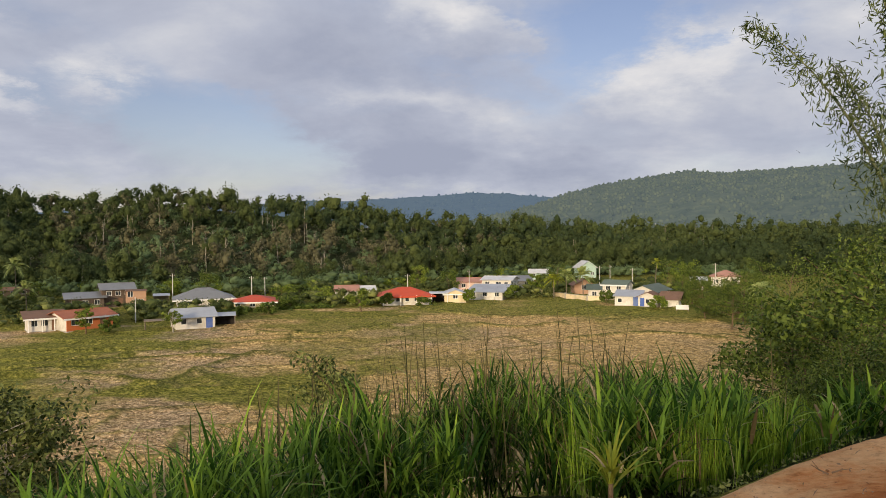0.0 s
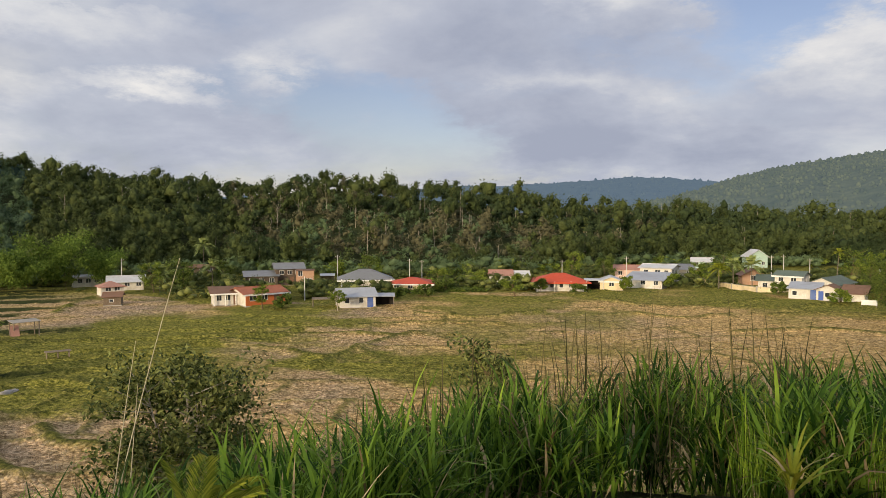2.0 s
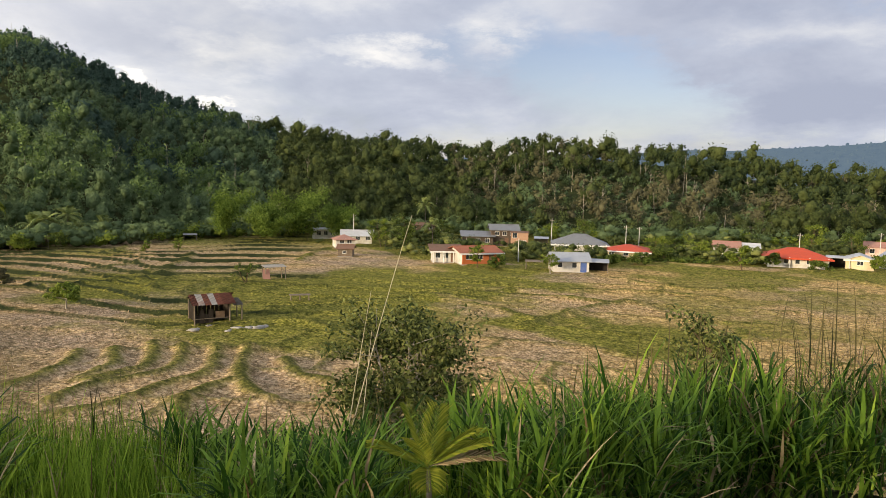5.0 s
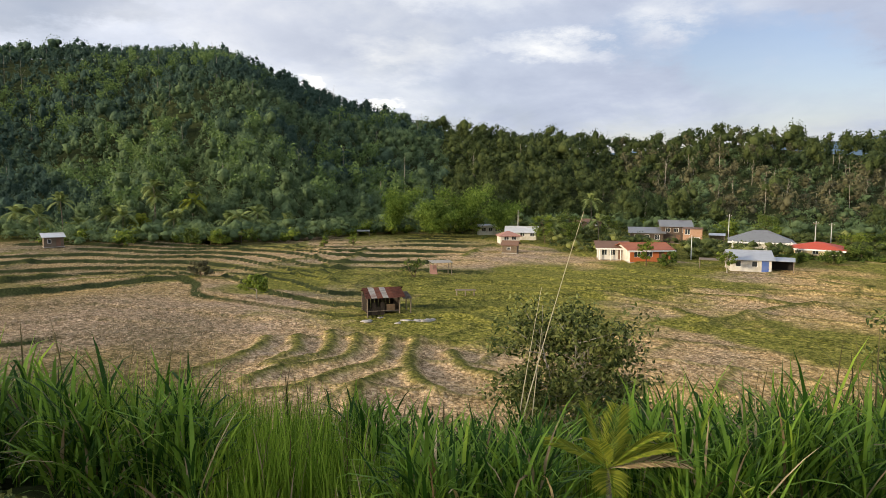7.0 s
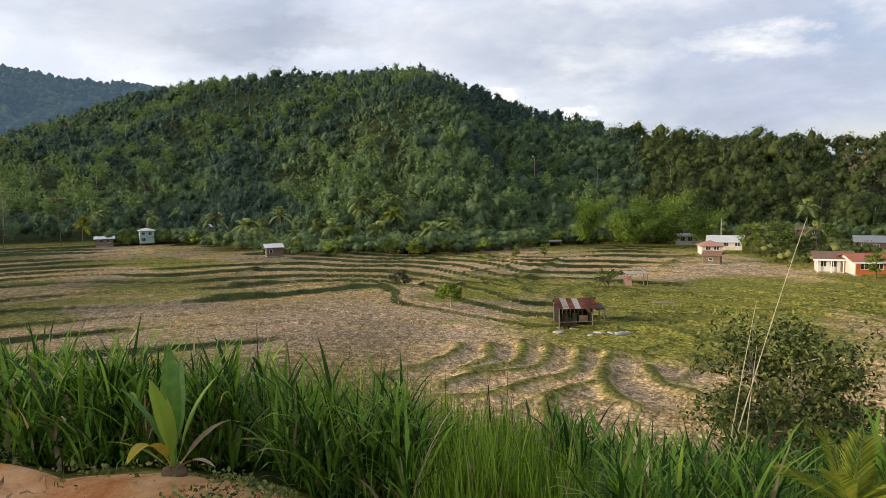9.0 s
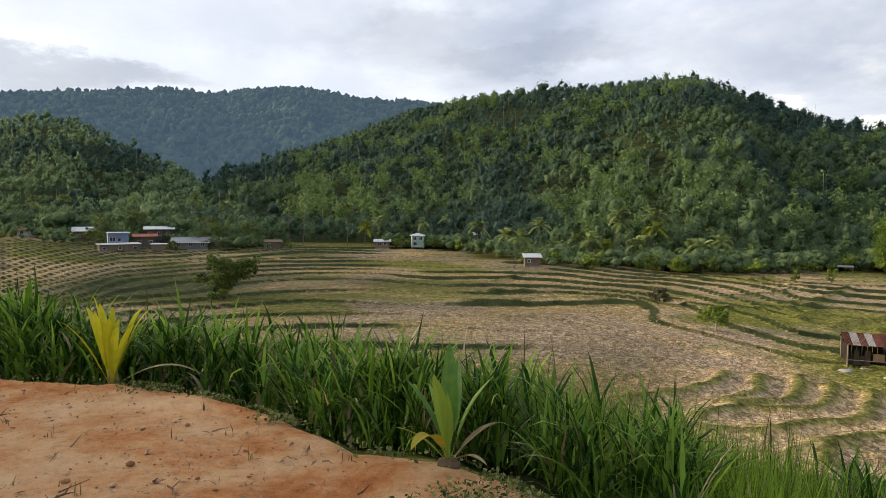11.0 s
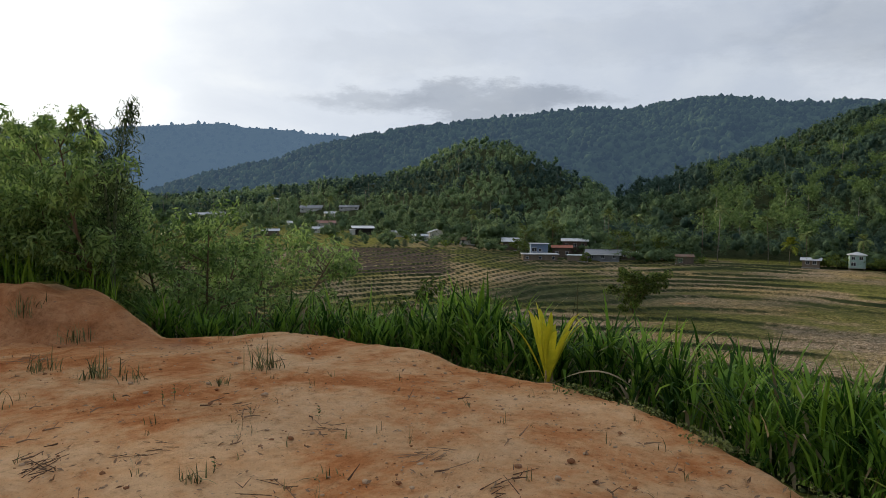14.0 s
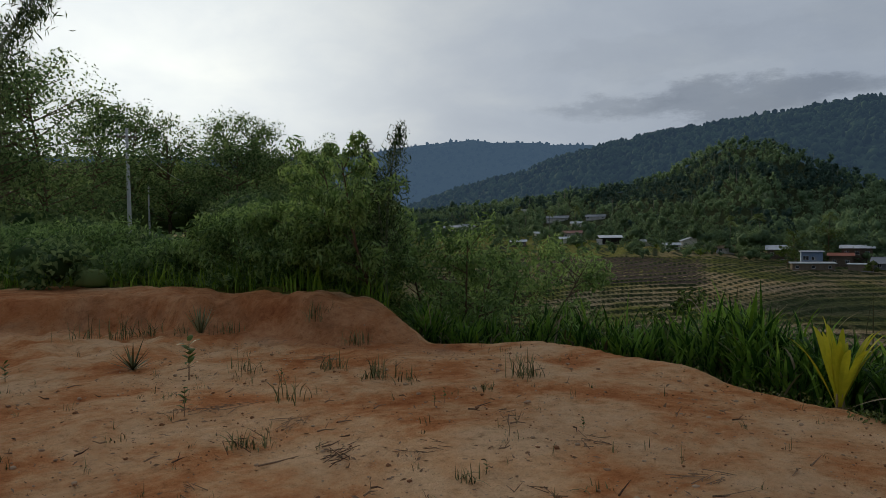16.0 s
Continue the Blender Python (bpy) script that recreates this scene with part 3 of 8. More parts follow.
def greenness(x, y, A, Rr):
    """How far grass has taken over the stubble: 0 to 1."""
    patch = fbm(x / 14, y / 14, 4, 21)
    grass = 0.15 + 0.70 * ease(0.45, 0.63, patch)
    px, py = x + 20 * (fbm(x / 20, y / 20, 2, 77) - 0.5), y + 20 * (fbm(x / 20 + 9, y / 20, 2, 78) - 0.5)
    pink = np.exp(-(((px + 46) / 16) ** 2 + ((py - 32) / 10) ** 2)) + np.exp(-(((px + 75) / 26) ** 2 + ((py - 30) / 22) ** 2)) + np.exp(-(((px + 128) / 22) ** 2 + ((py - 56) / 22) ** 2))
    pink += np.exp(-(((px + 95) / 22) ** 2 + ((py - 112) / 16) ** 2)) + 0.8 * np.exp(-(((px - 18) / 26) ** 2 + ((py - 96) / 24) ** 2)) + 0.8 * np.exp(-(((px + 24) / 10) ** 2 + ((py - 50) / 8) ** 2))
    lush = np.exp(-(((px + 50) / 13) ** 2 + ((py - 62) / 15) ** 2)) + np.exp(-(((px + 88) / 14) ** 2 + ((py - 62) / 9) ** 2)) + 0.9 * np.exp(-(((px - 40) / 12) ** 2 + ((py - 138) / 8) ** 2))
    lush += 1.1 * np.exp(-(((px + 57) / 14) ** 2 + ((py - 53) / 8) ** 2)) + 0.35 * np.exp(-(((px + 40) / 10) ** 2 + ((py - 74) / 12) ** 2))
    lush += 0.25 * np.exp(-(((px + 22) / 12) ** 2 + ((py - 72) / 9) ** 2)) + 0.5 * np.exp(-(((px + 62) / 12) ** 2 + ((py - 88) / 9) ** 2)) + 0.7 * (1 - ease(-122, -112, A)) * ease(240, 300, Rr)
    lush += 0.75 * np.exp(-(((px + 68) / 20) ** 2 + ((py - 76) / 15) ** 2)) + 0.6 * np.exp(-(((px + 48) / 18) ** 2 + ((py - 96) / 13) ** 2))
    pink += 0.7 * np.exp(-(((px + 32) / 11) ** 2 + ((py - 64) / 12) ** 2)) + 0.7 * np.exp(-(((px + 27) / 14) ** 2 + ((py - 98) / 9) ** 2)) 
    grass = np.clip(grass - 0.8 * np.clip(pink, 0, 1) + 0.9 * np.clip(lush, 0, 1), 0, 1)
    return grass


def build_ground():
    view = np.arange(-166, 40, 0.36)
    rest = np.arange(40, 194, 2.0)
    az = np.concatenate([view, rest])
    r = [0.0, 0.02, 0.2]
    while r[-1] < 4200:
        d = r[-1]
        r.append(d + (0.16 if d < 13.2 else 0.9 if d < 35 else 0.58 if d < 100 else 0.8 if d < 180 else 1.3 if d < 260 else max(7, d * 0.03)))
    r = np.array(r[1:])
    A, Rr = np.meshgrid(az, r)
    A, Rr = A.ravel(), Rr.ravel()
    x, y = Rr * np.sin(np.radians(A)), Rr * np.cos(np.radians(A))
    A = (A + 180) % 360 - 180
    z = land(x, y)
    dz, riser = terraces(x, y)
    d = bank_distance(x, y)
    bank = np.exp(-(d / 0.78) ** 2)
    rim = profile(RIM, A, 1)
    foot = profile(HILL, A, 1)
    west = 1 - ease(-139, -131, A)
    field = ease(35, 37.5, Rr) * (1 - ease(foot - 8, foot + 4, Rr)) * (1 - west) * (1 - ease(23, 27, A)) * (A < 60)
    edge, own = plots(x, y)
    low = (1 - ease(70, 84, Rr) * (1 - ease(-27, -17, A))) * (0.25 + 0.75 * ease(-62, -50, A))
    hem = np.exp(-(edge / 0.55) ** 2) * low * ease(0.30, 0.50, fbm(x / 11, y / 11, 2, 57))
    z = z + (dz + 0.46 * bank + (0.26 * hem + 0.22 * (own - 0.5) * low)) * field
    near = (Rr < rim + 1) & (np.abs(A) < 181)
    lumps = 0.075 * (fbm(x * 1.3, y * 1.3, 4, 9) - 0.5) + 0.035 * (fbm(x * 0.35, y * 0.35, 2, 4) - 0.5) + 0.045 * (fbm(x * 3, y * 3, 3, 19) - 0.5)
    z = z + np.where(Rr < 40, lumps * np.where(near, 1, 3), 0) + 0.16 * (fbm(x * 0.9, y * 0.9, 3, 29) - 0.5) * field
    z = z + (0.26 * (fbm(x * 1.3, y * 1.3, 3, 37) - 0.5) + 0.16 * (fbm(x * 4.1, y * 4.1, 3, 39) - 0.5)) * west * ease(9.0, 9.8, Rr) * (1 - ease(13, 15, Rr))
    # cover: grass, bare earth, mud
    grass = greenness(x, y, A, Rr)
    grass = np.clip(grass + 0.45 * (own - 0.5) * low, 0, 1)
    grass = np.maximum(grass, 0.62 * hem)
    grass = np.maximum(grass, np.clip(bank * 0.9 + riser * (0.3 + 0.4 * ease(-70, -50, A)), 0, 0.95))
    grass = np.maximum(grass, 0.95 * ease(-3, 3, Rr - profile(HAMLET, A, 1)) * (A > -44))
    # patchy darker ground towards the west, strongest near bearing -103
    west_darkening = 0.42 * (1 - ease(-66, -50, A)) * (0.28 + 0.72 * ease(-118, -100, A)) + 0.26 * np.exp(-((A + 103) / 7) ** 2) * ease(100, 130, Rr)
    west_darkening = west_darkening * (0.45 + 1.1 * fbm(x / 26, y / 26, 3, 86))
    grass = np.clip(grass + 0.22 * (1 - ease(-118, -98, A)) + 0.4 * (1 - ease(-122, -110, A)) * ease(230, 270, Rr), 0, 1)
    grass = grass * field + (1 - field) * 0.95
    dirt = (1 - ease(rim + 0.08, rim + 0.50, Rr + 0.5 * (fbm(x * 1.2, y * 1.2, 3, 31) - 0.5)))
    cut = profile(BANK_FOOT, A, 1)
    dirt = dirt + (dirt > 0.9) * 0.9 * (A < -130) * ease(cut - 0.9, cut, Rr) * (0.35 + 0.9 * fbm(x * 0.8, y * 0.8, 3, 38))
    px, py = x + 20 * (fbm(x / 20, y / 20, 2, 77) - 0.5), y + 20 * (fbm(x / 20 + 9, y / 20, 2, 78) - 0.5)
    scar = np.exp(-(((px + 120) / 9) ** 2 + ((py + 6) / 7) ** 2)) + 0.8 * np.exp(-(((px + 108) / 5) ** 2 + ((py - 12) / 6) ** 2))
    dirt = np.maximum(dirt, 0.47 * np.clip(scar, 0, 1))
    s = (Rr - foot) / (profile(HILL, A, 2) - foot)
    bare = np.exp(-((A + 18.5 + 5 * (fbm(x / 22, y / 22, 2, 79) - 0.5)) / 4.4) ** 2 - ((s - 0.50) / 0.22) ** 2)
    dirt = np.maximum(dirt, 0.36 * bare * (0.4 + 1.1 * fbm(x / 7, y / 7, 3, 80)))
    mud = ease(158, 176, Rr) * (1 - ease(250, 262, Rr)) * ease(-127, -122, A) * (1 - ease(-113, -109, A)) * 1.1
    mud = mud * (1 - np.clip(1.5 * riser, 0, 1)) * (0.5 + 0.9 * fbm(x / 18, y / 18, 3, 83))
    riser = riser * (1 - mud)
    n = len(az)
    i, j = np.meshgrid(np.arange(len(r) - 1), np.arange(n), indexing="ij")
    k = (j + 1) % n
    faces = np.stack([i * n + j, i * n + k, (i + 1) * n + k, (i + 1) * n + j], -1).reshape(-1, 4)[:, ::-1]
    verts = np.column_stack([x, y, z])
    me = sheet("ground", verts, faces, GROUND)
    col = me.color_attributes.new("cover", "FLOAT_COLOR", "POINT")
    # alpha: forest floor, banks; the rim grass band and risers are painted shade
    col.data.foreach_set("color", np.column_stack([grass, dirt, mud, np.maximum(np.maximum(0.95 * ease(foot - 2, foot + 10, Rr) * (Rr > 90), 0.85 * ease(rim + 0.5, rim + 1.0, Rr) * (Rr < rim + 5) * (A > -135) * (A < 40)), field * np.maximum(np.maximum(west_darkening, 0.90 * np.clip(riser * 1.15, 0, 1) * (1 - 0.5 * ease(-46, -36, A))), np.maximum(0.50 * bank, 0.45 * hem)))]).astype(np.float32).ravel())
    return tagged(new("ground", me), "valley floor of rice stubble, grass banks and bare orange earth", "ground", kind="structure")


build_ground()

# ---- far ridges ----
def ball(div):
    bm = bmesh.new()
    bmesh.ops.create_icosphere(bm, subdivisions=div, radius=1.0)
    v, f = np.array([q.co[:] for q in bm.verts]), np.array([[q.index for q in p.verts] for p in bm.faces])
    bm.free()
    return v, f


BALL_V, BALL_F = ball(1)


def ridge(name, rows, near, far, material, label, lump, crowns=4000):
    """A far range: rows of bearing and skyline angle."""
    az = np.arange(rows[0][0], rows[-1][0] + 0.01, 0.2)
    s = np.linspace(0, 1.08, 66)
    A, S = np.meshgrid(az, s)
    A, S = A.ravel(), S.ravel()
    r = near + (far - near) * S
    ang = np.interp(A, [p[0] for p in rows], [p[1] for p in rows])
    spur = (fbm(A / 3.0 + 50, S * 1.2 + A * 0.03, 4, 61) - 0.5)
    top = EYE + far * np.tan(np.radians(ang)) - lump * 0.6
    h = FIELD + (top - FIELD) * np.where(S < 1, np.clip(S ** 0.8 + 0.5 * spur * np.clip(S * 4, 0, 1) * (1 - S), 0, 1), 1 - (S - 1) * 1.5)
    r = r * (1 + 0.10 * spur * (1 - S))
    wx, wy = r * np.sin(np.radians(A)), r * np.cos(np.radians(A))
    h = h + lump * (0.40 * fbm(wx / 26, wy / 26, 2, 71) + 0.6 * fbm(wx / 90, wy / 90, 2, 72)) * np.clip(S * 3, 0, 1)
    verts = np.column_stack([r * np.sin(np.radians(A)), r * np.cos(np.radians(A)), h])
    n = len(az)
    i, j = np.meshgrid(np.arange(len(s) - 1), np.arange(n - 1), indexing="ij")
    faces = np.stack([i * n + j, (i + 1) * n + j, (i + 1) * n + j + 1, i * n + j + 1], -1).reshape(-1, 4)[:, ::-1]
    g = np.random.default_rng(len(rows))
    pick = g.choice(len(A), crowns, replace=False, p=r / r.sum())
    pick = pick[(S[pick] > 0.04) & (S[pick] < 1.03)]
    size = g.uniform(0.14, 0.30, len(pick)) * lump * np.where(g.uniform(size=len(pick)) < 0.06, 1.35, 1.0)
    BV = BALL_V[None] * (1 + 0.2 * g.normal(size=(len(pick), len(BALL_V), 1))) * size[:, None, None] * np.array([1, 1, 1.3]) + (verts[pick] + g.normal(size=(len(pick), 3)) * np.array([0.35, 0.35, 0.04]) * lump)[:, None]
    BF = BALL_F[None] + (np.arange(len(pick)) * len(BALL_V))[:, None, None]
    tagged(new(name + "_trees", sheet(name + "_trees", BV.reshape(-1, 3), BF.reshape(-1, 3), material)), "distant tree crowns on the mountain", "forest", kind="stuff")
    return tagged(new(name, sheet(name, verts, faces, material)), label, "mountain", kind="structure")


# haze colour that the ridge materials give off
RIDGE_HAZE = (0.19, 0.285, 0.42)
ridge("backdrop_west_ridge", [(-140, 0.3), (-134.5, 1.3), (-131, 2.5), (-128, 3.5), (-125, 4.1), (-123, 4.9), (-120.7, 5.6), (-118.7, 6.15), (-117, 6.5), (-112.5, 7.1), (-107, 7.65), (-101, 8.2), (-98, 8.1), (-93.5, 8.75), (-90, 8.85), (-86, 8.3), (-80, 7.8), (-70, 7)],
      640, 1150, far_surface("west_ridge_woods", (0.008, 0.017, 0.010), (0.062, 0.095, 0.045), RIDGE_HAZE, 0.25), "dark blue-green wooded mountain ridge under cloud", 14, 12000)
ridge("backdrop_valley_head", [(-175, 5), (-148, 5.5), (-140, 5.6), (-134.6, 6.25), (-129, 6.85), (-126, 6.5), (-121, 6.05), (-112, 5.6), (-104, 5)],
      1250, 2100, far_surface("valley_head_woods", (0.010, 0.018, 0.014), (0.034, 0.050, 0.026), RIDGE_HAZE, 0.58), "hazy blue wooded mountain closing the valley", 18, 3000)
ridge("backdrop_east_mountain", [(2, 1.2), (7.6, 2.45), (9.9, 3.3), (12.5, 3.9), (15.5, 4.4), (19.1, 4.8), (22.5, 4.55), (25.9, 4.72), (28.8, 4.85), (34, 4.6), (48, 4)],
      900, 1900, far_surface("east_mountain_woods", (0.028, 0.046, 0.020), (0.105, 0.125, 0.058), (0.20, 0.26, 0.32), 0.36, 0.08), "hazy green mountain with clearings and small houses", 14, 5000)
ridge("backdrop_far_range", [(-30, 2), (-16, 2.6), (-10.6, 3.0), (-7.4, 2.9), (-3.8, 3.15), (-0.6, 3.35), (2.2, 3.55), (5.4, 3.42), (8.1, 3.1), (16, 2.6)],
      2300, 3400, far_surface("far_range_woods", (0.02, 0.03, 0.02), (0.05, 0.065, 0.04), RIDGE_HAZE, 0.52), "pale blue distant mountain range under low cloud", 22, 1500)

# ---- woods ----
rng = np.random.default_rng(7)


def leaves(centres, sizes, out=None, droop=0.0, slim=0.55, seed=1, three=False):
    """Diamond (or, for far trees, three-cornered) leaves at the centres: vertices and faces. out: the way each one roughly faces."""
    g = np.random.default_rng(seed)
    n = len(centres)
    a = g.normal(size=(n, 3))
    if out is not None:
        a = a * 0.75 + out * 1.0
    a /= np.linalg.norm(a, axis=1, keepdims=True) + 1e-9
    b = np.cross(a, g.normal(size=(n, 3)))
    b[:, 2] -= droop
    b -= a * (a * b).sum(1, keepdims=True)
    b /= np.linalg.norm(b, axis=1, keepdims=True) + 1e-9
    c = np.cross(a, b)
    s = np.asarray(sizes).reshape(-1, 1)
    if three:
        v = np.stack([centres - b * s * 0.8 - c * s * slim, centres - b * s * 0.8 + c * s * slim, centres + b * s], 1).reshape(-1, 3)
        return v, np.arange(3 * n).reshape(n, 3)
    v = np.stack([centres - b * s, centres + c * s * slim + a * s * 0.12, centres + b * s, centres - c * s * slim + a * s * 0.12], 1).reshape(-1, 3)
    f = np.arange(4 * n).reshape(n, 4)
    return v, f


def crown_points(kind, g, n):
    """Points and outward ways of a crown about 1 high and 1 wide, standing on z = 0."""
    if kind == "plume":       # bamboo: arching sprays
        k = g.integers(5, 9)
        ang, lean, top = g.uniform(0, 6.28, k), g.uniform(0.1, 0.5, k), g.uniform(0.65, 1.0, k)
        i = g.integers(0, k, n)
        t = g.uniform(0.25, 1, n) ** 0.8
        x = np.cos(ang[i]) * lean[i] * t ** 2
        y = np.sin(ang[i]) * lean[i] * t ** 2
        z = top[i] * (t - 0.18 * t ** 4)
        p = np.column_stack([x, y, z]) + g.normal(size=(n, 3)) * 0.055
        o = np.column_stack([np.cos(ang[i]), np.sin(ang[i]), 0.6 * np.ones(n)])
        return p, o
    c, rr = lobes_of(kind, g)
    k = len(c)
    i = g.integers(0, k, n)
    w = g.normal(size=(n, 3))
    w[:, 2] = np.abs(w[:, 2]) * 0.9 - 0.25
    w /= np.linalg.norm(w, axis=1, keepdims=True)
    return c[i] + w * (rr[i] * g.uniform(0.82, 1.16, n))[:, None], w


def lobes_of(kind, g):
    """Centres and radii of the rounded lobes of a crown."""
    k = {"dome": 4, "tall": 4, "flat": 4, "thin": 4}[kind]
    lo, hi, wide = {"dome": (0.42, 0.74, 0.24), "tall": (0.35, 0.86, 0.13), "flat": (0.66, 0.84, 0.32), "thin": (0.5, 0.88, 0.12)}[kind]
    rad = {"dome": 0.25, "tall": 0.19, "flat": 0.17, "thin": 0.13}[kind]
    ang = np.arange(k) * 6.283 / k + g.uniform(0, 6.28)
    dist = wide * g.uniform(0.5, 1.0, k)
    c = np.column_stack([np.cos(ang) * dist, np.sin(ang) * dist, np.linspace(lo, hi, k) - 0.08 * dist / wide])
    return c, rad * g.uniform(0.65, 1.3, k)


def wood(name, x, y, tall, kinds, n_leaf, leaf, material, label, seed, wide=1.0):
    """Many trees in one mesh of leaves."""
    g = np.random.default_rng(seed)
    z = land(x, y)
    C, O, S, BV, BF, count = [], [], [], [], [], 0
    pick = g.integers(0, len(kinds), len(x))
    var = g.integers(0, 10, len(x))
    for k, kind in enumerate(kinds):
        for v in range(10):
            idx = np.nonzero((pick == k) & (var == v))[0]
            if not len(idx):
                continue
            state = int(g.integers(1 << 30))
            p, o = crown_points(kind, np.random.default_rng(state), n_leaf)
            h = tall[idx][:, None]
            turn = g.uniform(0, 6.28, len(idx))[:, None]
            c, s = np.cos(turn), np.sin(turn)

            def lay(q):
                return np.stack([(q[:, 0] * c - q[:, 1] * s) * h * wide + x[idx][:, None], (q[:, 0] * s + q[:, 1] * c) * h * wide + y[idx][:, None], q[:, 2] * h + z[idx][:, None] - 0.3], -1)
            C.append(lay(p).reshape(-1, 3))
            O.append(np.stack([o[:, 0] * c - o[:, 1] * s, o[:, 0] * s + o[:, 1] * c, np.broadcast_to(o[:, 2], (len(idx), n_leaf))], -1).reshape(-1, 3))
            S.append((leaf * (h / 11.0) ** 0.5 * g.uniform(0.6, 1.3, (len(idx), n_leaf))).ravel())
            if kind != "plume":
                lc, lr = lobes_of(kind, np.random.default_rng(state))
                for a, b in zip(lc, lr):
                    q = lay(BALL_V * (1 + 0.24 * g.normal(size=(len(BALL_V), 1))) * b * 0.60 * np.array([1, 1, 1.1]) + a)
                    BV.append(q.reshape(-1, 3))
                    BF.append((BALL_F[None] + (np.arange(len(idx)) * len(BALL_V))[:, None, None]).reshape(-1, 3) + count)
                    count += len(BV[-1])
    v, f = leaves(np.concatenate(C), np.concatenate(S), np.concatenate(O), droop=0.5, slim=0.5, seed=seed + 1, three=True)
    smooth = np.zeros(len(f), bool)
    if BV:
        f = np.concatenate([np.concatenate(BF), f + count])
        v = np.concatenate(BV + [v])
        smooth = np.concatenate([np.ones(len(f) - len(smooth), bool), smooth])
    return tagged(new(name, sheet(name, v, f, material, smooth=smooth)), label, "forest", kind="stuff")


def trunks(name, x, y, tall, girth, material, label, seed, fork=0.0):
    g = np.random.default_rng(seed)
    z = land(x, y)
    V, F, c = [], [], 0
    for i in range(len(x)):
        lean = g.normal(size=2) * 0.05
        stems = [((x[i], y[i], z[i] - 0.3), (x[i] + lean[0] * tall[i], y[i] + lean[1] * tall[i], z[i] + tall[i]), girth, girth * 0.35)]
        if g.uniform() < fork:
            for _ in range(3):
                t = g.uniform(0.45, 0.8)
                b = [p + (q - p) * t for p, q in zip(stems[0][0], stems[0][1])]
                e = (b[0] + g.normal() * tall[i] * 0.16, b[1] + g.normal() * tall[i] * 0.16, b[2] + tall[i] * g.uniform(0.15, 0.32))
                stems.append((b, e, girth * 0.5, girth * 0.15))
        for a, b, ra, rb in stems:
            for (px, py, pz), rr in ((a, ra), (b, rb)):
                for q in range(5):
                    V.append((px + rr * math.cos(q * 1.2566), py + rr * math.sin(q * 1.2566), pz))
            for q in range(5):
                F.append((c + q, c + (q + 1) % 5, c + 5 + (q + 1) % 5, c + 5 + q))
            c += 10
    return tagged(new(name, sheet(name, np.array(V), np.array(F), material)), label, "tree trunks", kind="stuff")


def scatter(az0, az1, lo, hi, gap, seed, keep=None):
    """Jittered places between two bearings; lo and hi run from the hill's foot (0) to its crest (1)."""
    g = np.random.default_rng(seed)
    xs, ys = np.meshgrid(np.arange(-760, 460, gap), np.arange(-620, 560, gap))
    x, y = (xs + g.uniform(-0.48, 0.48, xs.shape) * gap).ravel(), (ys + g.uniform(-0.48, 0.48, ys.shape) * gap).ravel()
    az, r = bearing(x, y)
    foot, crest = profile(HILL, az, 1), profile(HILL, az, 2)
    s = (r - foot) / (crest - foot)
    ok = (az > az0) & (az < az1) & (s > lo) & (s < hi)
    if keep is not None:
        ok &= keep(x, y, az, r, s)
    return x[ok], y[ok]


def hill_cut(x, y, az, r, s):
    """The cleared slope and the scrubby face carry few tall trees."""
    clear = ((az + 15) / 13) ** 2 + ((s - 0.34) / 0.30) ** 2 < 1
    farm = ((az + 89) / 6) ** 2 + ((s - 0.22) / 0.16) ** 2 < 1
    g = value_noise(x * 0.31, y * 0.31, 3)
    return ~((clear | farm) & (g > 0.16))


def species(x, y, seed):
    """Patches of three kinds of forest."""
    g = np.random.default_rng(seed)
    az, r = bearing(x, y)
    foot, crest = profile(HILL, az, 1), profile(HILL, az, 2)
    up = np.clip((r - foot) / (crest - foot), 0, 1)
    n = fbm(x / 55, y / 55, 3, 91) + g.normal(size=len(x)) * 0.06 + 0.34 * (0.40 - up) * (az > -98) * (az < -43)
    return np.where(n > 0.56, 1, np.where(n < 0.42, 2, 0))


# houses up the valley that stand clear of trees: bearing, distance, half width
CLEARED = [(-118.2, 338, 7), (-119.1, 336, 4), (-112.2, 318, 6), (-110.9, 322, 5), (-121.2, 400, 7), (-120.7, 446, 5), (-122.4, 480, 9), (-131.0, 540, 9), (-129.6, 540, 9), (-132.6, 545, 9),
           (-106.2, 262, 6), (-99.5, 300, 5), (-125.1, 600, 6), (-119.4, 462, 9), (-39.2, 184, 5), (-36.7, 170, 5), (-31.4, 206, 5)]


def in_front(x, y):
    """True where a tree would hide one of the houses up the valley."""
    hid = np.zeros(len(x), bool)
    for a, r, w in CLEARED:
        fx, fy = math.sin(radians(a)), math.cos(radians(a))
        side, along = x * fy - y * fx, x * fx + y * fy - r
        hid |= (np.abs(side) < w) & (along > -26) & (along < 6)
    return hid


def grown(x, y, az, r, s):
    return hill_cut(x, y, az, r, s) & ~in_front(x, y)


def tall_here(x, y, seed):
    """Tree heights: stands of different age, single tall ones, low garden trees up the valley."""
    g = np.random.default_rng(seed)
    az, r = bearing(x, y)
    foot, crest = profile(HILL, az, 1), profile(HILL, az, 2)
    s = (r - foot) / (crest - foot)
    h = g.uniform(6.0, 11.5, len(x)) * np.where(g.uniform(size=len(x)) < 0.07, 1.4, 1.0) * (0.62 + 0.7 * fbm(x / 40, y / 40, 2, 5))
    return h * np.where(az < -108, 0.55 + 0.35 * ease(0.1, 0.5, s), 1.0), s


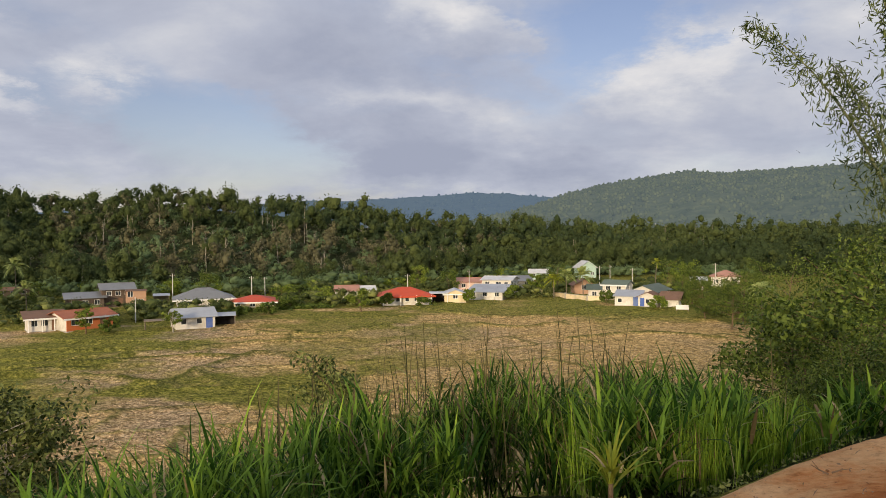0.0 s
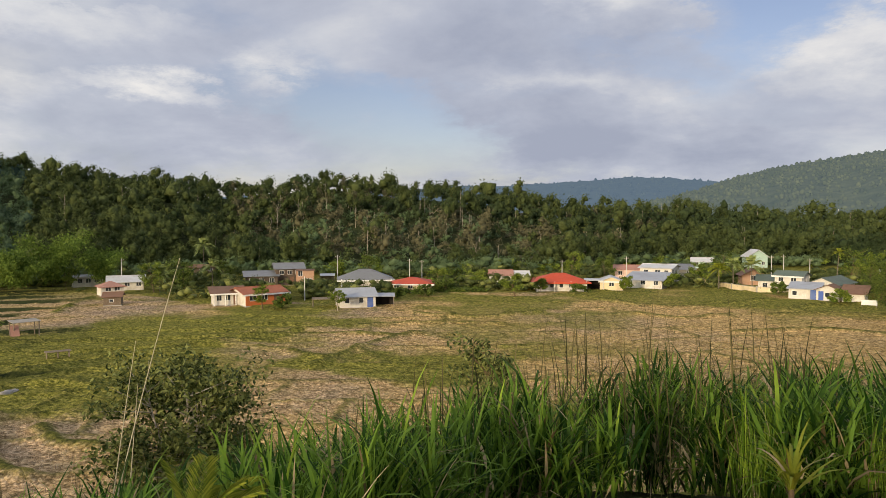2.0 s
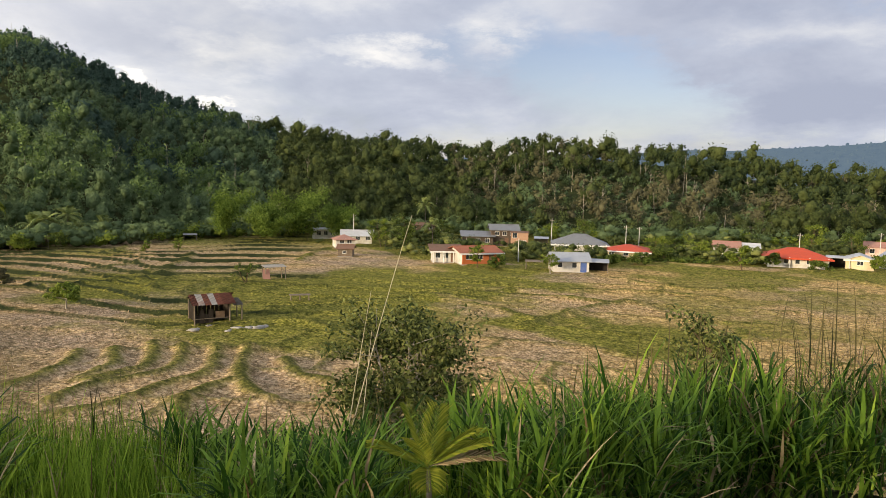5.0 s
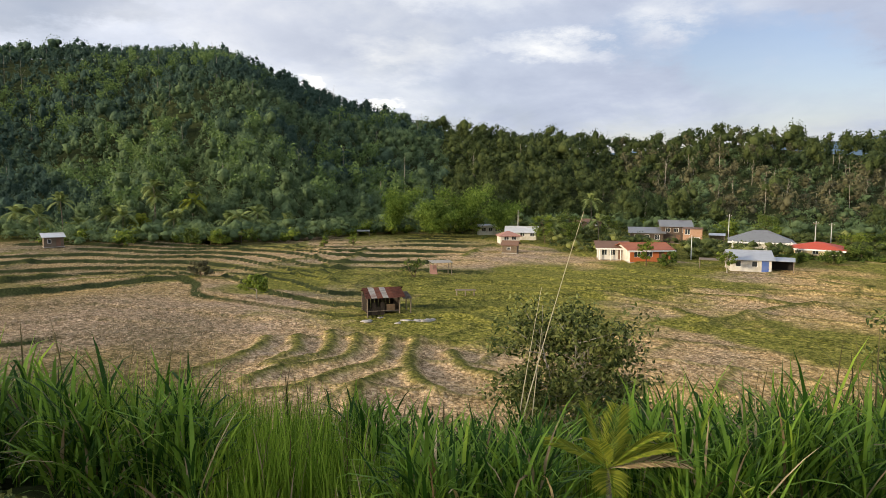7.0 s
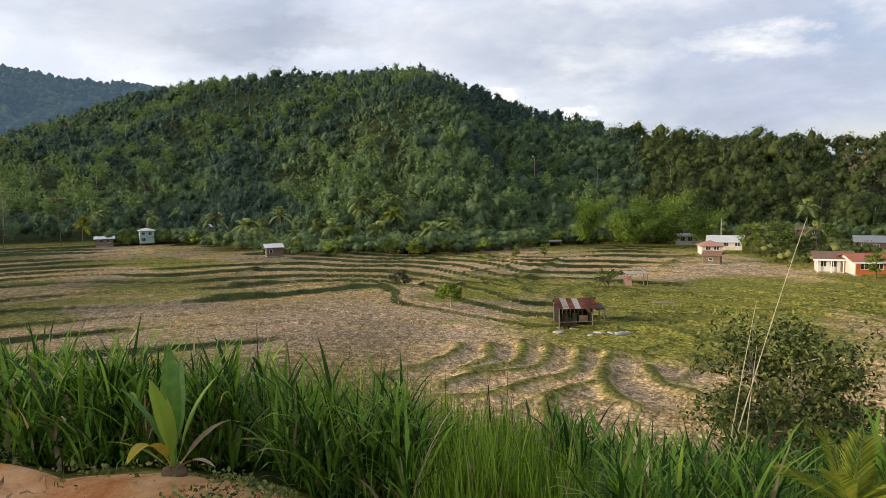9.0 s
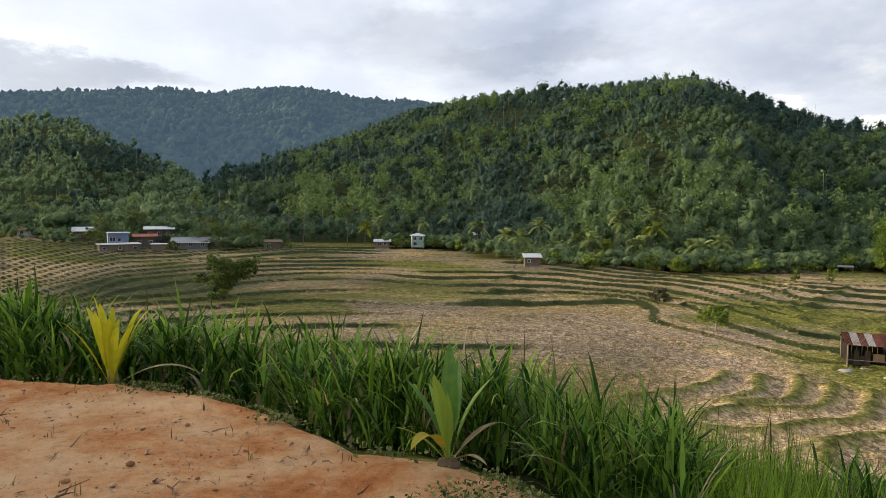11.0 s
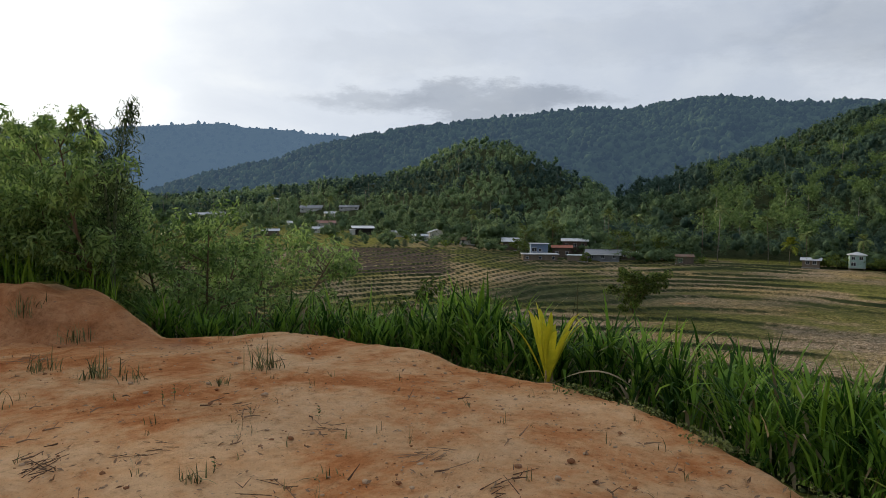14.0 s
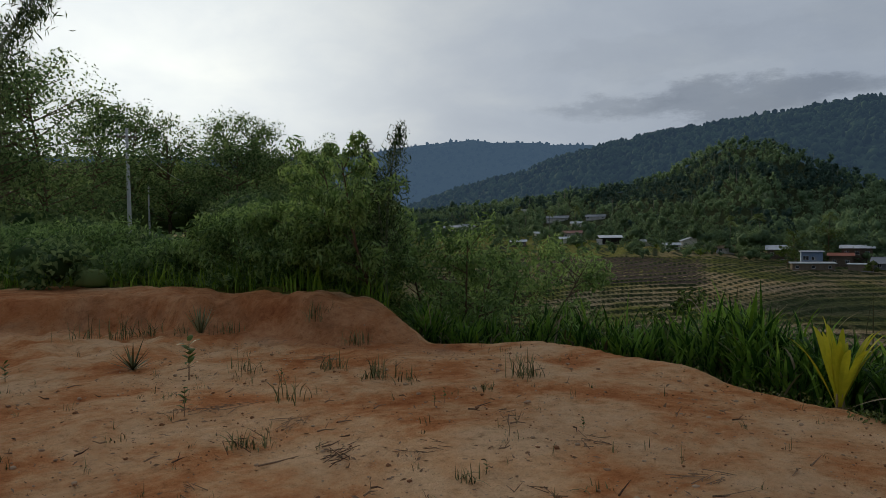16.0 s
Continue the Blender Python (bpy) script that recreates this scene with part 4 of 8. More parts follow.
for lo, hi, gap, seed, n_leaf, leaf in ((0.0, 0.30, 5.3, 11, 210, 0.40), (0.30, 1.06, 6.0, 12, 72, 0.60)):
    x, y = scatter(-147, 36, lo, hi, gap, seed, grown)
    kind = species(x, y, seed)
    tall, s = tall_here(x, y, seed)
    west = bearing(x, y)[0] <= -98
    kind = np.where((s > 0.62) & (kind == 0) & (bearing(x, y)[0] > -64) & (bearing(x, y)[0] < -40), 2, kind)
    for k, mat, lab in ((0, LEAF_FOREST, "dense green tropical forest on the hillside"), (1, LEAF_MID, "lighter green trees on the hillside"), (2, LEAF_BLUE, "dark green trees on the hillside")):
        m = (kind == k) & (bearing(x, y)[0] > -43)
        wood("forest", x[m], y[m], tall[m], ["dome", "dome", "tall", "plume", "tall", "thin"], n_leaf, leaf, LEAF_SHADE if k == 2 else LEAF_EAST, "olive-green forest behind the hamlet", 61 + seed * 3 + k, 0.92)
        m = (kind == k) & ~west & (bearing(x, y)[0] <= -43)
        wood("forest", x[m], y[m], tall[m], ["dome", "dome", "tall", "plume", "tall", "thin"], n_leaf, leaf, mat, lab, 21 + seed * 3 + k, 0.86)
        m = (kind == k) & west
        wood("forest", x[m], y[m], tall[m], ["dome", "tall", "plume", "thin"], max(44, n_leaf // 2), leaf * 1.05, LEAF_BLUE if k == 2 else LEAF_HAZED, "western hill forest, most of it in leaves paled for haze", 90 + seed + k, 0.9)
x, y = scatter(-46, 12, 0.55, 1.03, 21, 41)
wood("tall_trees", x, y, rng.uniform(11, 16, len(x)), ["dome", "dome", "flat"], 230, 0.46, LEAF_EAST, "tall round-crowned trees above the wood", 77, 0.72)
LEAF_PLUME = surface("plume_leaf", (0.069, 0.1225, 0.0375), (0.1955, 0.2756, 0.0938), 0.1, 0.7, 0, island=0.35, through_light=0.3, local=False)
x, y = scatter(-92, -47, 0.05, 0.75, 15, 13)
k = fbm(x / 60, y / 60, 2, 15) > 0.40
wood("bamboo_grove", x[k], y[k], rng.uniform(11, 17, k.sum()), ["plume"], 340, 0.55, LEAF_PLUME, "light green bamboo groves among the trees", 23)
x, y = scatter(-30, 5, 0.1, 0.95, 12, 14)
k = fbm(x / 40, y / 40, 2, 16) > 0.46
wood("dry_trees", x[k], y[k], rng.uniform(7, 11, k.sum()), ["tall", "plume"], 120, 0.62, LEAF_BROWN, "half-bare brownish trees on the cleared slope", 24)
x, y = scatter(-34, 22, 0.04, 0.9, 30, 15)
trunks("bare_trunks", x, y, rng.uniform(6, 12, len(x)), 0.10, BARK_PALE, "pale bare trunks of dead and thinned trees", 25, fork=0.6)
x, y = scatter(-28, -2, 0.04, 0.74, 5.2, 19)
k = rng.uniform(size=len(x)) < 0.5
wood("scrub", x[k], y[k], rng.uniform(2, 5, k.sum()), ["dome", "plume"], 60, 0.5, LEAF_BROWN, "olive-brown scrub on the cleared slope", 28, 1.5)
wood("scrub", x[~k], y[~k], rng.uniform(2, 6, (~k).sum()), ["dome", "plume", "tall"], 70, 0.5, LEAF_MID, "light green scrub on the cleared slope", 29, 1.3)
x, y = scatter(-28, -3, 0.05, 0.8, 20, 18)
trunks("bare_trunks", x, y, rng.uniform(6, 10, len(x)), 0.11, BARK_PALE, "pale branching trunks on the cleared slope", 27, fork=1.0)
x, y = scatter(-134, -34, 0.06, 0.9, 40, 17)
trunks("bare_trunks", x, y, rng.uniform(9, 15, len(x)), 0.12, BARK_PALE, "scattered pale trunks standing in the forest", 26, fork=0.4)

x, y = scatter(-97, -81, 0.03, 0.42, 4.0, 43)
k = ~hill_cut(x, y, *bearing(x, y), (bearing(x, y)[1] - profile(HILL, bearing(x, y)[0], 1)) / (profile(HILL, bearing(x, y)[0], 2) - profile(HILL, bearing(x, y)[0], 1)))
wood("hill_crops", x[k], y[k], rng.uniform(1.3, 3.0, k.sum()), ["dome"], 44, 0.40, LEAF_MID, "low green crops on the cleared hill terraces", 78, 1.7)

# ---- building parts ----
def part(name, bm, material, parent, label="", smooth=False):
    """Links a bmesh as one mesh object under a thing or a part."""
    me = bpy.data.meshes.new(name)
    bm.to_mesh(me)
    bm.free()
    for p in me.polygons:
        p.use_smooth = smooth
    me.materials.append(material)
    ob = new(name, me)
    ob.parent = parent
    return tagged(ob, label)


def thing(name, m, label, category, group="", kind=""):
    ob = new(name)
    ob.empty_display_size = 0.2
    ob.matrix_world = m
    return tagged(ob, label, category, group, kind)


def spot(az, r, turn=0.0, z=None):
    """A pose on the ground at a bearing and distance, its front towards the terrace."""
    x, y = r * math.sin(radians(az)), r * math.cos(radians(az))
    return pose(x, y, height(x, y) if z is None else z, 0, 0, -az + turn)


def add_box(bm, x0, x1, y0, y1, z0, z1):
    v = [bm.verts.new(c) for c in ((x0, y0, z0), (x1, y0, z0), (x1, y1, z0), (x0, y1, z0), (x0, y0, z1), (x1, y0, z1), (x1, y1, z1), (x0, y1, z1))]
    for f in ((3, 2, 1, 0), (4, 5, 6, 7), (0, 1, 5, 4), (1, 2, 6, 5), (2, 3, 7, 6), (3, 0, 4, 7)):
        bm.faces.new([v[i] for i in f])
    return v


def box(x0, x1, y0, y1, z0, z1):
    bm = bmesh.new()
    add_box(bm, x0, x1, y0, y1, z0, z1)
    return bm


def add_slab(bm, pts, thick):
    """A flat panel of three or four corners, with thickness below it."""
    p = [Vector(q) for q in pts]
    n = (p[1] - p[0]).cross(p[-1] - p[0]).normalized()
    if n.z < 0:
        p.reverse()
        n.negate()
    top = [bm.verts.new(q) for q in p]
    low = [bm.verts.new(q - n * thick) for q in p]
    bm.faces.new(top)
    bm.faces.new(low[::-1])
    k = len(p)
    for i in range(k):
        bm.faces.new((top[(i + 1) % k], top[i], low[i], low[(i + 1) % k]))


def slab(pts, thick=0.08):
    bm = bmesh.new()
    add_slab(bm, pts, thick)
    return bm


def add_rod(bm, a, b, ra, rb=None, n=6):
    a, b = Vector(a), Vector(b)
    rb = ra if rb is None else rb
    q = (b - a).to_track_quat("Z", "Y").to_matrix()
    lo = [bm.verts.new(a + q @ Vector((ra * math.cos(6.2832 * i / n), ra * math.sin(6.2832 * i / n), 0))) for i in range(n)]
    hi = [bm.verts.new(b + q @ Vector((rb * math.cos(6.2832 * i / n), rb * math.sin(6.2832 * i / n), 0))) for i in range(n)]
    for i in range(n):
        bm.faces.new((lo[i], lo[(i + 1) % n], hi[(i + 1) % n], hi[i]))
    bm.faces.new(lo[::-1])
    bm.faces.new(hi)


def rod(a, b, ra, rb=None, n=6):
    bm = bmesh.new()
    add_rod(bm, a, b, ra, rb, n)
    return bm


def pierced(w, h, holes, thick=0.15, peak=0.0):
    """A wall w wide along x from 0, h high, with openings (x, z, wide, high) cut through; peak: a gable on top."""
    bm = bmesh.new()
    xs = sorted({0, w, *[a for q in holes for a in (q[0], q[0] + q[2])]})
    zs = sorted({0, h, *[a for q in holes for a in (q[1], q[1] + q[3])]})
    for i in range(len(xs) - 1):
        for j in range(len(zs) - 1):
            cx, cz = (xs[i] + xs[i + 1]) / 2, (zs[j] + zs[j + 1]) / 2
            if any(q[0] < cx < q[0] + q[2] and q[1] < cz < q[1] + q[3] for q in holes):
                continue
            add_box(bm, xs[i], xs[i + 1], 0, thick, zs[j], zs[j + 1])
    if peak:
        a = [bm.verts.new(c) for c in ((0, 0, h), (w, 0, h), (w / 2, 0, h + peak))]
        b = [bm.verts.new(c) for c in ((0, thick, h), (w, thick, h), (w / 2, thick, h + peak))]
        bm.faces.new(a), bm.faces.new(b[::-1])
        for i in range(3):
            bm.faces.new((a[(i + 1) % 3], a[i], b[i], b[(i + 1) % 3]))
    bmesh.ops.remove_doubles(bm, verts=bm.verts, dist=0.0005)
    return bm


def paint(name, c, worn=None, rough=0.7, scale=0.7, bump=0.15):
    d = tuple(q * 0.78 for q in c)
    return surface(name, d, c, scale, rough, bump, stain=worn, fine=7)


WHITE = paint("white_wall", (0.66, 0.64, 0.59), (0.44, 0.41, 0.35))
CREAM = paint("cream_wall", (0.74, 0.62, 0.40), (0.50, 0.42, 0.28))
PINK = paint("pink_wall", (0.72, 0.52, 0.46), (0.48, 0.36, 0.30))
ORANGE = paint("orange_wall", (0.55, 0.16, 0.06), (0.45, 0.16, 0.07))
BLUE = paint("blue_paint", (0.08, 0.14, 0.42), (0.12, 0.17, 0.34))
BRICK = paint("raw_brick", (0.44, 0.28, 0.19), (0.38, 0.22, 0.14), 0.9, 2.0, 0.5)
PLANK = surface("weathered_plank", (0.09, 0.07, 0.05), (0.24, 0.19, 0.14), 1.2, 0.9, 0.4, thing=0.3)
DARK_PLANK = surface("dark_plank", (0.045, 0.036, 0.030), (0.13, 0.10, 0.08), 1.2, 0.9, 0.4, thing=0.3)
CONCRETE = paint("raw_concrete", (0.40, 0.38, 0.34), (0.26, 0.25, 0.22), 0.9, 1.0, 0.4)
PALE_BLUE = paint("faded_blue_wall", (0.22, 0.30, 0.44), (0.30, 0.33, 0.38))
TEAL = paint("pale_green_wall", (0.38, 0.52, 0.46), (0.28, 0.36, 0.32))
RED_ROOF = paint("red_roof_sheet", (0.55, 0.09, 0.045), (0.38, 0.08, 0.05), 0.5, 0.5)
RUST_ROOF = paint("rusty_red_roof", (0.40, 0.15, 0.09), (0.24, 0.09, 0.06), 0.7, 0.8)
GREY_ROOF = paint("grey_roof_sheet", (0.20, 0.21, 0.22), (0.13, 0.13, 0.14), 0.45, 0.5)
BLUE_ROOF = paint("blue_grey_roof", (0.38, 0.41, 0.46), (0.27, 0.28, 0.31), 0.4, 0.5)
WHITE_ROOF = paint("pale_zinc_roof", (0.58, 0.60, 0.62), (0.40, 0.38, 0.36), 0.35, 0.6)
GREEN_ROOF = paint("green_grey_roof", (0.13, 0.17, 0.14), (0.09, 0.11, 0.095), 0.5, 0.5)
BROWN_ROOF = paint("brown_roof_sheet", (0.22, 0.13, 0.09), (0.13, 0.085, 0.06), 0.7, 0.6)
PALE_RED_ROOF = paint("faded_red_roof", (0.42, 0.23, 0.18), (0.34, 0.17, 0.13), 0.6, 0.6)
# near-black wall colour that stands for the shade inside open sheds
INSIDE_SHADE = surface("shaded_inside", (0.018, 0.016, 0.014), (0.035, 0.03, 0.027), 1.0, 0.9, 0)
TIMBER = surface("grey_timber", (0.14, 0.11, 0.085), (0.30, 0.25, 0.19), 2.0, 0.9, 0.3)
TRIM = paint("white_trim", (0.80, 0.80, 0.78), None, 0.5)
GLASS = surface("window_glass", (0.02, 0.025, 0.03), (0.05, 0.06, 0.07), 0.5, 0.08, 0)


def window(parent, x, z, w, h, y, side, frame=TRIM, glass=GLASS):
    """A window in the opening of a wall: frame, mullion and pane. side: the wall's own matrix."""
    def put(ob):
        ob.matrix_local = side
        return ob
    f = bmesh.new()
    t = 0.07
    add_box(f, x, x + t, y - 0.04, y + 0.06, z, z + h)
    add_box(f, x + w - t, x + w, y - 0.04, y + 0.06, z, z + h)
    add_box(f, x + t, x + w - t, y - 0.04, y + 0.06, z, z + t)
    add_box(f, x + t, x + w - t, y - 0.04, y + 0.06, z + h - t, z + h)
    if w > 0.9:
        add_box(f, x + w / 2 - 0.03, x + w / 2 + 0.03, y - 0.03, y + 0.05, z + t, z + h - t)
    win = put(part("window", f, frame, parent, "white-framed window"))
    g = box(x + t, x + w - t, y + 0.0, y + 0.012, z + t, z + h - t)
    part("pane", g, glass, win, "dark glass pane")
    return win


def house(m, w, d, h, roof, walls, roof_m, label, front=(), right=(), left=(), doors=(), pitch=0.42, over=0.6, posts=(), trim=None, name="house", category="house", front_m=None, right_m=None,
          raised=0.0, group="", base=True):
    """A house of four walls, its roof, windows (x, z, wide, high) and doors. Front wall along x on y = 0, centred."""
    hs = thing(name, m, label, category, group)
    t = 0.15
    z0 = raised
    rise = pitch * d / 2 if roof in ("gable", "hip") else pitch * (w / 2 if roof == "cross" else d)
    sides = [
        ("front", pose(-w / 2, 0, z0), w, front, 0, front_m or walls),
        ("right", pose(w / 2, t, z0, 0, 0, 90), d - 2 * t, right, rise if roof == "gable" else 0, right_m or walls),
        ("left", pose(-w / 2, d - t, z0, 0, 0, -90), d - 2 * t, left, rise if roof == "gable" else 0, walls),
        ("back", pose(w / 2, d, z0, 0, 0, 180), w, (), 0, walls)]
    for nm, sm, wide, wins, peak, mat in sides:
        holes = [tuple(q) for q in wins]
        dr = list(doors) if nm == "front" else []
        if roof == "cross" and nm in ("front", "back"):
            peak = rise
        wall = part("wall", pierced(wide, h, holes + [tuple(q) for q in dr], t, peak), mat, hs)
        wall.matrix_local = sm
        for q in wins:
            window(hs, *q, t * 0.45, sm)
        for q in dr:
            b = box(q[0], q[0] + q[2], 0.05, 0.10, q[1], q[1] + q[3])
            part("door", b, BROWN_ROOF if len(q) < 5 else BLUE, hs, "plain closed door").matrix_local = sm
    if base:
        part("floor_slab", box(-w / 2 - 0.1, w / 2 + 0.1, -0.1, d + 0.1, -0.6 if not raised else raised - 0.15, raised - 0.003 if raised else 0.06), CONCRETE, hs)
    if raised:
        for px in np.linspace(-w / 2 + 0.15, w / 2 - 0.15, max(2, int(w / 2.2) + 1)):
            for py in (0.12, d - 0.12):
                part("stilt", rod((px, py, -0.4), (px, py, raised - 0.1), 0.09), TIMBER, hs)
    # roof
    W, a, b, H = w / 2 + over, -over, d + over, h + z0
    e = H - over * (rise / (d / 2) if roof in ("gable", "hip") else 0.0) + 0.04
    top = H + rise + 0.04
    panels = []
    if roof == "gable":
        panels = [[(-W, a, e), (W, a, e), (W, d / 2, top), (-W, d / 2, top)], [(W, b, e), (-W, b, e), (-W, d / 2, top), (W, d / 2, top)]]
    elif roof == "hip":
        k = max(0.2, W - (d / 2 + over))
        panels = [[(-W, a, e), (W, a, e), (k, d / 2, top), (-k, d / 2, top)], [(W, b, e), (-W, b, e), (-k, d / 2, top), (k, d / 2, top)],
                  [(W, a, e), (W, b, e), (k, d / 2, top)], [(-W, b, e), (-W, a, e), (-k, d / 2, top)]]
    elif roof == "cross":
        e = H - over * (rise / (w / 2)) + 0.04
        panels = [[(-W, a, e), (0, a, top), (0, b, top), (-W, b, e)], [(0, a, top), (W, a, e), (W, b, e), (0, b, top)]]
    elif roof == "shed":
        panels = [[(-W, a, H - over * pitch + 0.05), (W, a, H - over * pitch + 0.05), (W, b, H + rise + over * pitch + 0.05), (-W, b, H + rise + over * pitch + 0.05)]]
    else:
        panels = [[(-W, a, H + 0.12), (W, a, H + 0.12), (W, b, H + 0.22), (-W, b, H + 0.22)]]
    for q in panels:
        part("roof", slab(q, 0.09), roof_m, hs)
    if trim:
        zf = panels[0][0][2]
        part("fascia", box(-W - 0.02, W + 0.02, a - 0.045, a - 0.006, zf - 0.26, zf + 0.03), trim, hs, "pale fascia board")
    if roof in ("gable",) :
        part("ridge_cap", rod((-W, d / 2, top + 0.01), (W, d / 2, top + 0.01), 0.09), roof_m, hs)
    for px, py in posts:
        part("post", rod((px, py, z0 - 0.4), (px, py, H - 0.1), 0.10), TRIM if trim else TIMBER, hs)
    return hs


def lean_to(m, w, d, lo, hi, roof_m, label, name="lean_to", post=TIMBER, fill=None):
    """A sheet roof on posts, open at the sides, falling towards the front."""
    s = thing(name, m, label, "shelter")
    part("roof", slab([(-w / 2, -0.2, lo), (w / 2, -0.2, lo), (w / 2, d, hi), (-w / 2, d, hi)], 0.07), roof_m, s)
    for px in np.linspace(-w / 2 + 0.2, w / 2 - 0.2, max(2, int(w / 2.5) + 1)):
        part("post", rod((px, 0, -0.4), (px, 0, lo - 0.03), 0.07), post, s)
        part("post", rod((px, d - 0.2, -0.4), (px, d - 0.2, hi - 0.1), 0.07), post, s)
    if fill:
        part("back_wall", box(-w / 2 + 0.1, w / 2 - 0.1, d - 0.35, d - 0.22, 0, hi - 0.25), fill, s)
    return s


def win_row(n, w, z=0.95, wide=1.1, high=1.1, margin=0.8):
    return [(margin + (w - 2 * margin - wide) * (i / max(1, n - 1)), z, wide, high) for i in range(n)]


# ---- the hamlet east of the fields ----
house(spot(-26.6, 132, 24), 7.6, 7.0, 2.3, "gable", WHITE, RUST_ROOF, "small bungalow with a rusty red roof and orange front wall", front=[(0.7, 0.9, 1.3, 1.1), (2.9, 0.9, 1.3, 1.1)],
      right=[(0.8, 0.9, 1.2, 1.1), (2.7, 0.9, 1.2, 1.1), (4.7, 0.9, 1.2, 1.1)], doors=[(5.4, 0.0, 0.95, 2.05)], pitch=0.24, over=0.7, trim=TRIM, front_m=ORANGE, right_m=BLUE)
house(spot(-29.4, 134, 6), 5.4, 4.5, 2.2, "shed", WHITE, BROWN_ROOF, "low white annex with a flat brown roof and open porch", front=[(0.5, 0.8, 1.0, 1.2), (1.9, 0.8, 1.1, 1.2)], doors=[(3.5, 0, 1.6, 2.1)],
      pitch=0.16, over=0.6, posts=[(-2.6, -0.5), (-0.6, -0.5), (1.2, -0.5), (2.6, -0.5)], trim=TRIM)
house(spot(-24.75, 172, 6), 6.4, 7.0, 4.1, "gable", DARK_PLANK, GREY_ROOF, "two-storey timber house with a grey sheet roof", front=win_row(3, 6.4, 2.6, 1.1, 1.0), doors=[(3.2, 0, 1.0, 2.05)], pitch=0.3)
house(spot(-26.9, 170, 4), 7.2, 5.0, 2.5, "shed", DARK_PLANK, GREY_ROOF, "low timber wing under a grey sheet roof", front=win_row(3, 7.2), pitch=0.16)
house(spot(-23.55, 167, 0), 4.1, 4.0, 3.7, "flat", BRICK, BROWN_ROOF, "unfinished two-storey brick block with open windows", front=[(0.4, 2.5, 1.1, 1.3), (2.4, 0.6, 1.2, 1.4)], left=[(0.6, 2.5, 1.0, 1.2), (2.2, 2.5, 1.0, 1.2)], over=0.15)
lean_to(spot(-21.8, 172), 3.6, 3.0, 2.2, 2.5, WHITE_ROOF, "small open shed with a pale sheet roof", post=TIMBER, fill=PLANK)
house(spot(-18.7, 161, 3), 11.2, 8.5, 2.3, "hip", WHITE, GREY_ROOF, "white bungalow with a dark grey hipped roof", front=win_row(4, 11.2), pitch=0.43, over=0.95, trim=TRIM, posts=[(-5.6, -0.8), (5.6, -0.8)])
house(spot(-19.35, 124.5, 10), 6.2, 6.0, 2.1, "gable", WHITE, BLUE_ROOF, "white house with a blue-grey sheet roof at the field edge", front=[(0.7, 0.8, 0.9, 1.0), (3.2, 0.8, 0.9, 1.0)], doors=[(4.7, 0, 1.1, 2.0, 1)], pitch=0.36, over=0.5, right_m=BLUE)
lean_to(spot(-17.35, 125.5), 4.2, 3.2, 1.9, 2.2, BLUE_ROOF, "low lean-to shed with a grey sheet roof", fill=INSIDE_SHADE)
lean_to(spot(-22.0, 126), 4.6, 2.2, 1.5, 1.6, TIMBER, "rickety pole trellis beside the house", name="trellis")
house(spot(-15.15, 150, -8), 8.6, 7.5, 2.1, "hip", CREAM, RED_ROOF, "cream bungalow with a bright red hipped roof", front=win_row(3, 8.6), pitch=0.25, over=0.9, trim=TRIM)
house(spot(-7.75, 171, 4), 5.4, 5.2, 2.2, "gable", WHITE, PALE_RED_ROOF, "white cottage with a faded red roof", front=[(0.8, 0.9, 1.0, 1.0), (3.2, 0.9, 1.0, 1.0)], pitch=0.4, over=0.4)
house(spot(-6.2, 172, 4), 4.0, 4.4, 2.2, "gable", WHITE, WHITE_ROOF, "small cottage end with a pale zinc roof", front=[(1.2, 0.9, 1.0, 1.0)], pitch=0.36, over=0.4)
house(spot(-2.95, 154, 8), 10.6, 8.0, 2.3, "hip", WHITE, RED_ROOF, "white bungalow with a deep red hipped roof", front=win_row(5, 10.6, 0.8, 0.9, 1.3), pitch=0.36, over=0.95, posts=[(-5.3, -0.7), (-1.5, -0.7), (2.0, -0.7), (5.3, -0.7)], trim=RED_ROOF)
lean_to(spot(-0.4, 158), 4.4, 4.0, 2.2, 2.35, WHITE_ROOF, "open carport with a pale flat roof", name="carport", post=TRIM, fill=INSIDE_SHADE)
house(spot(0.95, 158.5, 2), 4.8, 6.5, 2.1, "cross", CREAM, WHITE_ROOF, "cream gable-fronted house with one dark window", front=[(1.9, 0.9, 1.1, 1.1)], pitch=0.34, over=0.4, trim=TRIM)
house(spot(3.35, 165, -14), 8.4, 8.0, 1.9, "shed", WHITE, BLUE_ROOF, "long shed under a broad blue-grey roof", front=win_row(3, 8.4, 0.8), pitch=0.15, over=0.5)
house(spot(4.3, 178, -16), 7.6, 7.0, 3.9, "gable", WHITE, WHITE_ROOF, "white two-storey house with square dark windows", front=[(0.8, 2.2, 1.2, 1.2), (3.6, 2.2, 1.4, 1.2), (5.8, 2.2, 1.0, 1.2)], right=[(1.0, 2.2, 1.1, 1.2), (3.5, 2.2, 1.1, 1.2)], pitch=0.2, over=0.5)
house(spot(6.3, 194, 6), 5.6, 5.0, 2.6, "shed", CONCRETE, GREY_ROOF, "half-built grey house with a sagging roof", front=win_row(2, 5.6, 1.3), pitch=0.2)
house(spot(2.2, 192, 0), 6.5, 5, 2.6, "gable", PINK, PALE_RED_ROOF, "pinkish cottage behind the trees", front=win_row(2, 6.5), pitch=0.35)
